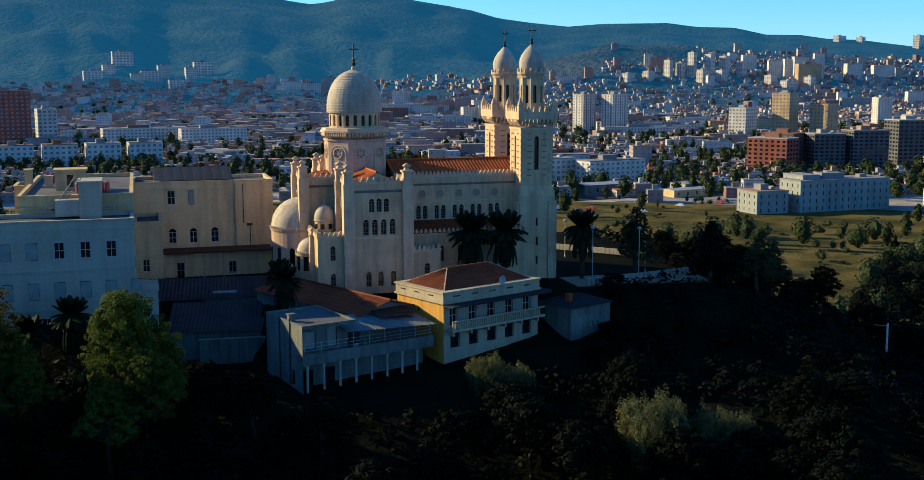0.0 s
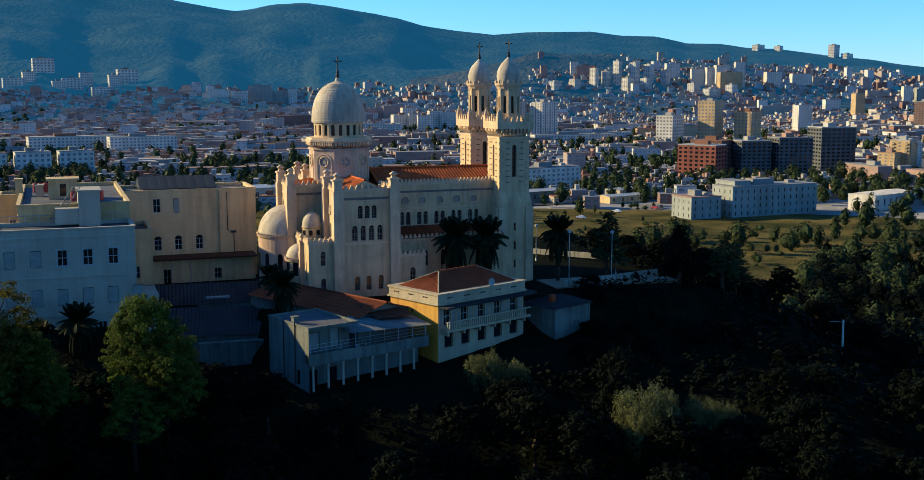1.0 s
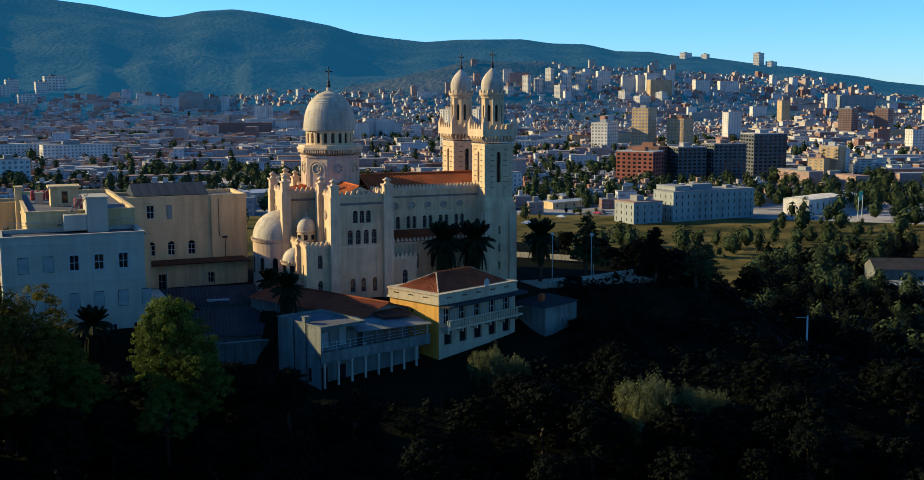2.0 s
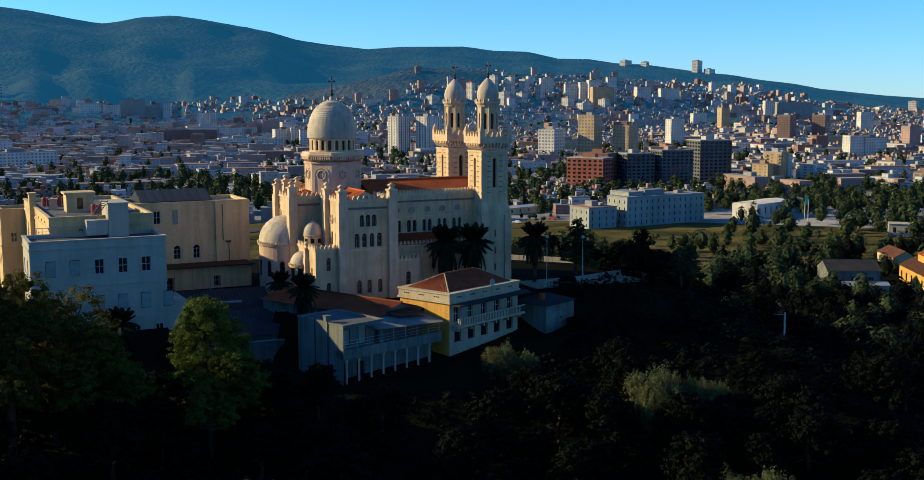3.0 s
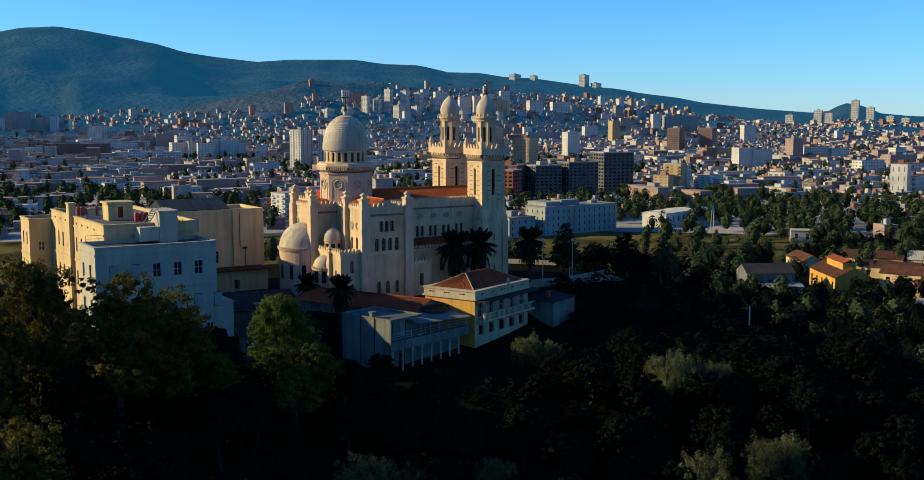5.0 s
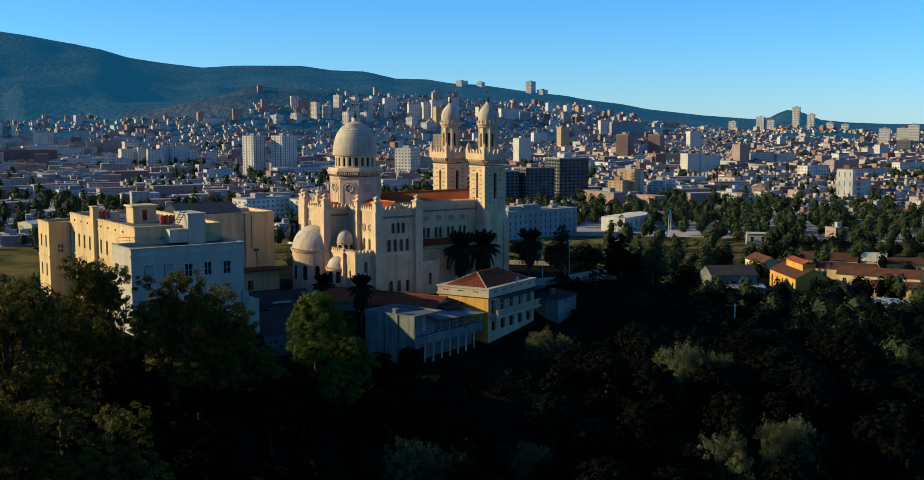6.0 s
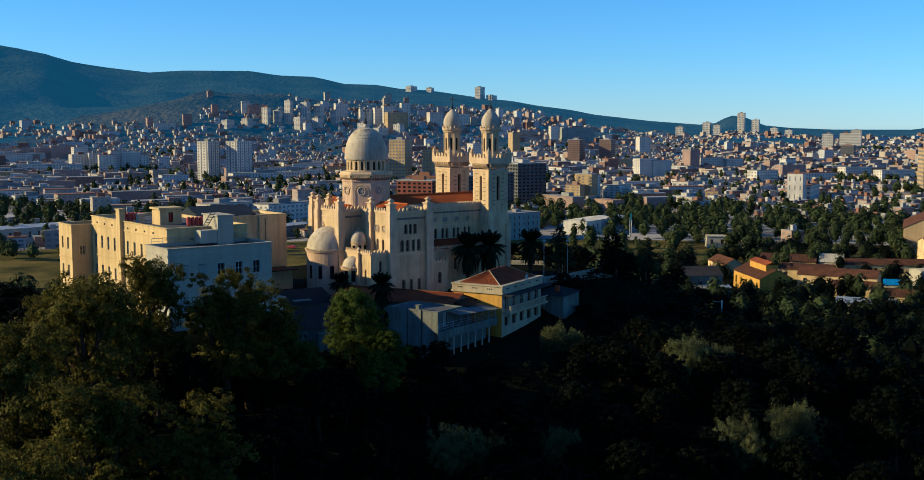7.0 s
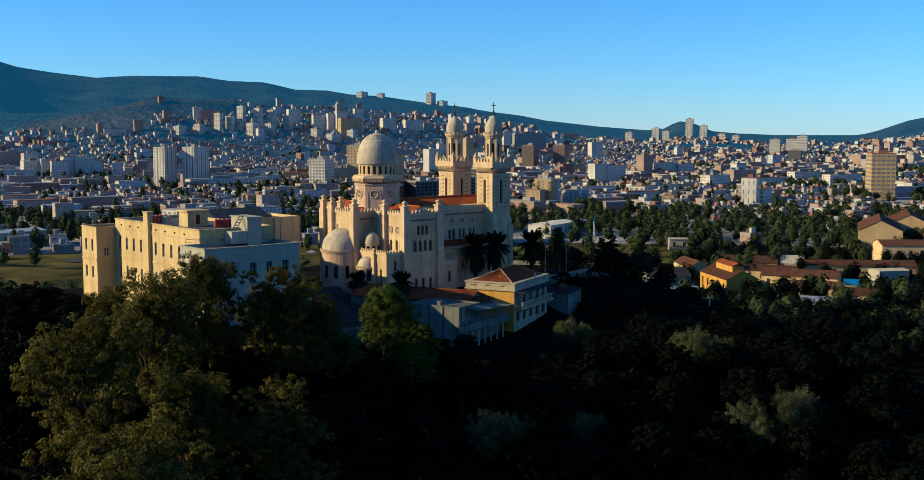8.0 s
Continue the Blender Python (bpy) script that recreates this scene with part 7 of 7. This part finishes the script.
n = 0
outer = []
while n < 500:
    x, y = rnd.uniform(-150, 95), rnd.uniform(-118, 26)
    if y > -28 and -38 < x < 2 or y > -21 and -64 < x < -37:
        continue
    if y > -10 and -64 < x < 21:
        continue
    if y > -13 and x < -64 and x > -67:
        continue
    if -36 < x < -4 and y > (-40 if x < -17 else -33) or -48 < x < -33 and y > -26:
        continue
    if (x + 60) ** 2 + (y + 125) ** 2 < 30 ** 2:
        continue
    d = 3.6 if y > -75 else 5.0
    if not free(x, y, d):
        n += 0.05
        continue
    placed.append((x, y))
    n += 1
    z = ground(x, y)
    top = min(roofline(x, y), z + rnd.uniform(4.5, 8.5))
    kind = "dark"
    if top < z + 1.8:
        top = z + 1.8
    wide = min(1.9, max(1.0, 5.5 / max(1.8, top - z)))
    if -104 < x < 52 and y > -92:
        plant(kind, rnd.randrange(3), x, y, top, wide=wide)
    else:
        k = rnd.randrange(3)
        s = (top - z) / HEIGHT[kind][k] / 0.97
        outer.append((OUTER[k], pose(x, y, z - 0.1, 0, 0, rnd.uniform(0, 360)) @ Matrix.Diagonal((s * wide, s * wide, s, 1))))

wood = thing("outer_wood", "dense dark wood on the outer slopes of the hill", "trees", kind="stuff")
for nm, q, mt in (("trunks", 0, BARK), ("crowns", 1, LEAF_SHADED)):
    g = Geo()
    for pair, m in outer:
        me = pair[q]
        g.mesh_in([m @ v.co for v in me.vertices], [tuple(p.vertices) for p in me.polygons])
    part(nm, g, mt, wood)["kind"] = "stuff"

# trees on the plain
r2 = random.Random(5)
g = Geo()
for k in range(10000):
    x, y = r2.uniform(-150, 100), r2.uniform(-120, 40)
    if y > -29 and -38 < x < 5 or y > -10 and -66 < x < 22 or y > -19 and -66 < x < -36 or y > -36 and -36 < x < -17:
        continue
    z, h, w = ground(x, y), r2.uniform(0.8, 2.2), r2.uniform(0.9, 1.9)
    for _ in range(24):
        t, f = r2.uniform(0, 6.28), r2.random()
        rr = w * math.sqrt(max(0.05, 1 - f * f)) * r2.uniform(0.4, 1.0)
        leaf(g, (x + rr * math.cos(t), y + rr * math.sin(t), z + h * f), (math.cos(t), math.sin(t), 0.6 + f), r2.uniform(0.2, 0.45), r2)
tagged(part("undergrowth", g, LEAF_SHADED), "dense dark scrub covering the wooded slope", "undergrowth", kind="stuff")
g = Geo()


def far_tree(x, y, h, w, k=70, small=1.0):
    z = ground(x, y)
    rows = [(0.05, 0.22)] + [(0.62 * math.sin(math.pi * q), 0.22 + 0.68 * q) for q in (0.25, 0.5, 0.78)] + [(0.03, 0.9)]
    core = [(x + w * a * r2.uniform(0.8, 1.15) * math.cos(1.047 * i), y + w * a * r2.uniform(0.8, 1.15) * math.sin(1.047 * i), z + h * b) for a, b in rows for i in range(6)]
    g.mesh_in(core, [(6 * j + i, 6 * j + (i + 1) % 6, 6 * j + 6 + (i + 1) % 6, 6 * j + 6 + i) for j in range(4) for i in range(6)])
    for _ in range(k):
        t, f = r2.uniform(0, 6.28), r2.random()
        rr = w * math.sqrt(1 - (2 * f - 1) ** 2) * r2.uniform(0.5, 1.0)
        p = (x + rr * math.cos(t), y + rr * math.sin(t), z + h * (0.2 + 0.8 * f))
        leaf(g, p, (math.cos(t), math.sin(t), (f - 0.3) * 2), h * r2.uniform(0.10, 0.2) * small, r2)


cnt = 0
while cnt < 2300:
    az, r = r2.uniform(-8, 66), r2.uniform(300, 1500) if r2.random() < 0.35 else r2.uniform(330, 780)
    x, y = EYE[0] + r * math.sin(radians(az)), EYE[1] + r * math.cos(radians(az))
    if taken(x, y) or (az < 40 and r < 560 and noise.noise(Vector((x / 60, y / 60, 2))) < 0.12) or (az < 46 and 380 < r < 600 and r2.random() < 0.75):
        continue
    if az > 46 and 300 < r < 520 and r2.random() < 0.88 or (x - 212) ** 2 + (y - 103) ** 2 < 500 or (x - 186) ** 2 + (y - 112) ** 2 < 300:
        continue
    if y < 60 and x < 110:
        continue
    cnt += 1
    far_tree(x, y, r2.uniform(6, 12), r2.uniform(2.5, 5), 260 if r < 480 else 130 if r < 800 else 40, 0.38 if r < 480 else 0.55 if r < 800 else 0.8)
for k in range(4200):
    az, r = r2.uniform(-14, 64), r2.uniform(800, 2900)
    x, y = EYE[0] + r * math.sin(radians(az)), EYE[1] + r * math.cos(radians(az))
    if noise.noise(Vector((x / 170, y / 170, 5.1))) > 0.2 and r < 2300 and ground(x, y) < -12:
        far_tree(x, y, r2.uniform(6, 12), r2.uniform(4, 8), 16)
# shrubs in the dry field
for k in range(420):
    az, r = r2.uniform(27, 46), r2.uniform(330, 570)
    x, y = EYE[0] + r * math.sin(radians(az)), EYE[1] + r * math.cos(radians(az))
    if taken(x, y) or noise.noise(Vector((x / 28, y / 28, 8))) < 0.02:
        continue
    far_tree(x, y, r2.uniform(1.2, 4.0), r2.uniform(1.0, 2.6), 110, 0.5)
tagged(part("far_trees", g, LEAF_PLAIN), "scattered dark green trees among the town", "trees", kind="stuff")
# belt of trees between the hill and the sheds
SHEDS = [(212, 103, 17), (240, 142, 12), (268, 132, 14), (243, 92, 17), (277, 118, 9), (246, 71, 8), (262, 67, 9), (199, 53, 12), (220, 56, 10),
         (226, 74, 11), (252, 112, 13), (187, 113, 12), (184, 108, 12), (290, 96, 22)]
belts = [Geo(), Geo()]
for k in range(2300):
    x, y = r2.uniform(60, 330), r2.uniform(-70, 170)
    if y < 20 - (x - 60) * 0.5 or any((x - a) ** 2 + (y - b) ** 2 < (c + 2) ** 2 for a, b, c in SHEDS):
        continue
    if x > 175 and r2.random() < 0.3 or polar(x, y)[0] < 40:
        continue
    g = belts[1 if r2.random() < 0.25 else 0]
    far_tree(x, y, r2.uniform(4.5, 9.5), r2.uniform(2.4, 4.8), 210, 0.33)
tagged(part("belt_trees", belts[0], LEAF_SHADED), "evergreen trees between hill and sheds, shade in their leaf colour", "trees", kind="stuff")
tagged(part("belt_bushes", belts[1], LEAF_PLAIN), "olive-green sunlit trees between hill and sheds", "trees", kind="stuff")


# ---- palms ----
def palm_meshes(seed, h, fronds, length):
    r = random.Random(seed)
    g = Geo()
    pts = [Vector((0, 0, -0.8)), Vector((0, 0, 0.2)), Vector((0.1, 0, h * 0.5)), Vector((0.05, 0.1, h))]
    g.tube(pts, [0.42, 0.36, 0.28, 0.34], 10)
    for k in range(int(h / 0.22)):
        z = 0.2 + k * 0.22
        g.lathe(0.1 * min(1, z / h * 2), 0, [(0.33, z), (0.38, z + 0.12), (0.31, z + 0.16)], 8, cap=False)
    tm = g.data("trunk", BARK)
    out = []
    for v in range(3):
        g = Geo()
        L = length * (0.9 + 0.1 * v)
        droop = (0.25, 0.6, 1.0)[v]
        pts = []
        for i in range(9):
            t = i / 8
            pts.append(Vector((L * t * (1 - 0.25 * droop * t), 0, L * (0.45 - 0.35 * v) * t - droop * L * 0.75 * t * t)))
        g.tube(pts, [0.05 * (1 - 0.8 * i / 8) + 0.008 for i in range(9)], 4)
        for i in range(40):
            t = 0.08 + 0.9 * i / 40
            j = min(7, int(t * 8))
            p = pts[j].lerp(pts[j + 1], t * 8 - j)
            d = (pts[j + 1] - pts[j]).normalized()
            ll = L * 0.3 * math.sin(min(1.0, 1.25 * (1.05 - t)) * math.pi / 2 + 0.15)
            for s in (-1, 1):
                q = Vector((0, s, 0)) * 0.8 + d * 0.55 + Vector((0, 0, -0.22 - 0.2 * droop))
                q.normalize()
                w = d * 0.075
                g.mesh_in([p - w, p + w, p + q * ll + Vector((0, 0, -0.15 * ll))], [(0, 1, 2)])
        out.append(g.data("frond", PALM_LEAF))
    return tm, out


PALM = [palm_meshes(61, 6.2, 36, 3.0), palm_meshes(62, 4.4, 34, 2.7)]


def palm(v, x, y, top, label="date palm with dense dark fronds", s=1.0, z=None):
    tm, fr = PALM[v]
    h = (6.2, 4.4)[v] * s
    z = top - 1.2 * s - h if z is None else z
    p = thing("palm_tree", label, "palm tree", "palm trees", pose(x, y, z, 0, 0, rnd.uniform(0, 360)) @ Matrix.Diagonal((s, s, s, 1)))
    part("trunk", tm, None, p)
    for k in range(64):
        t = k * 137.5
        lev = k / 63
        m = pose(0.05, 0.05, h / s - 0.15 + 0.2 * (1 - lev), 0, -45 + 75 * lev + rnd.uniform(-6, 6), t)
        part("frond", fr[0 if lev < 0.35 else 1 if lev < 0.75 else 2], None, p, at=m)
    return p


palm(0, -9.6, -6.6, 9.6, s=1.05)
palm(0, -5.6, -6.9, 9.6, s=1.05)
palm(0, 5.2, -4.6, 9.2, "tall date palm beside the terrace", s=0.95)
palm(1, -53.7, -17.0, 4.3, "date palm before the white wing", s=0.9)
palm(1, -57.5, -20.0, 3.4, "date palm before the white wing", s=0.8)
palm(0, -32.8, -16.6, 6.4, "young date palm behind the outbuilding roof", s=0.75)
palm(1, -31.8, -4.0, 5.2, "low bushy palm beside the apse", s=0.75)
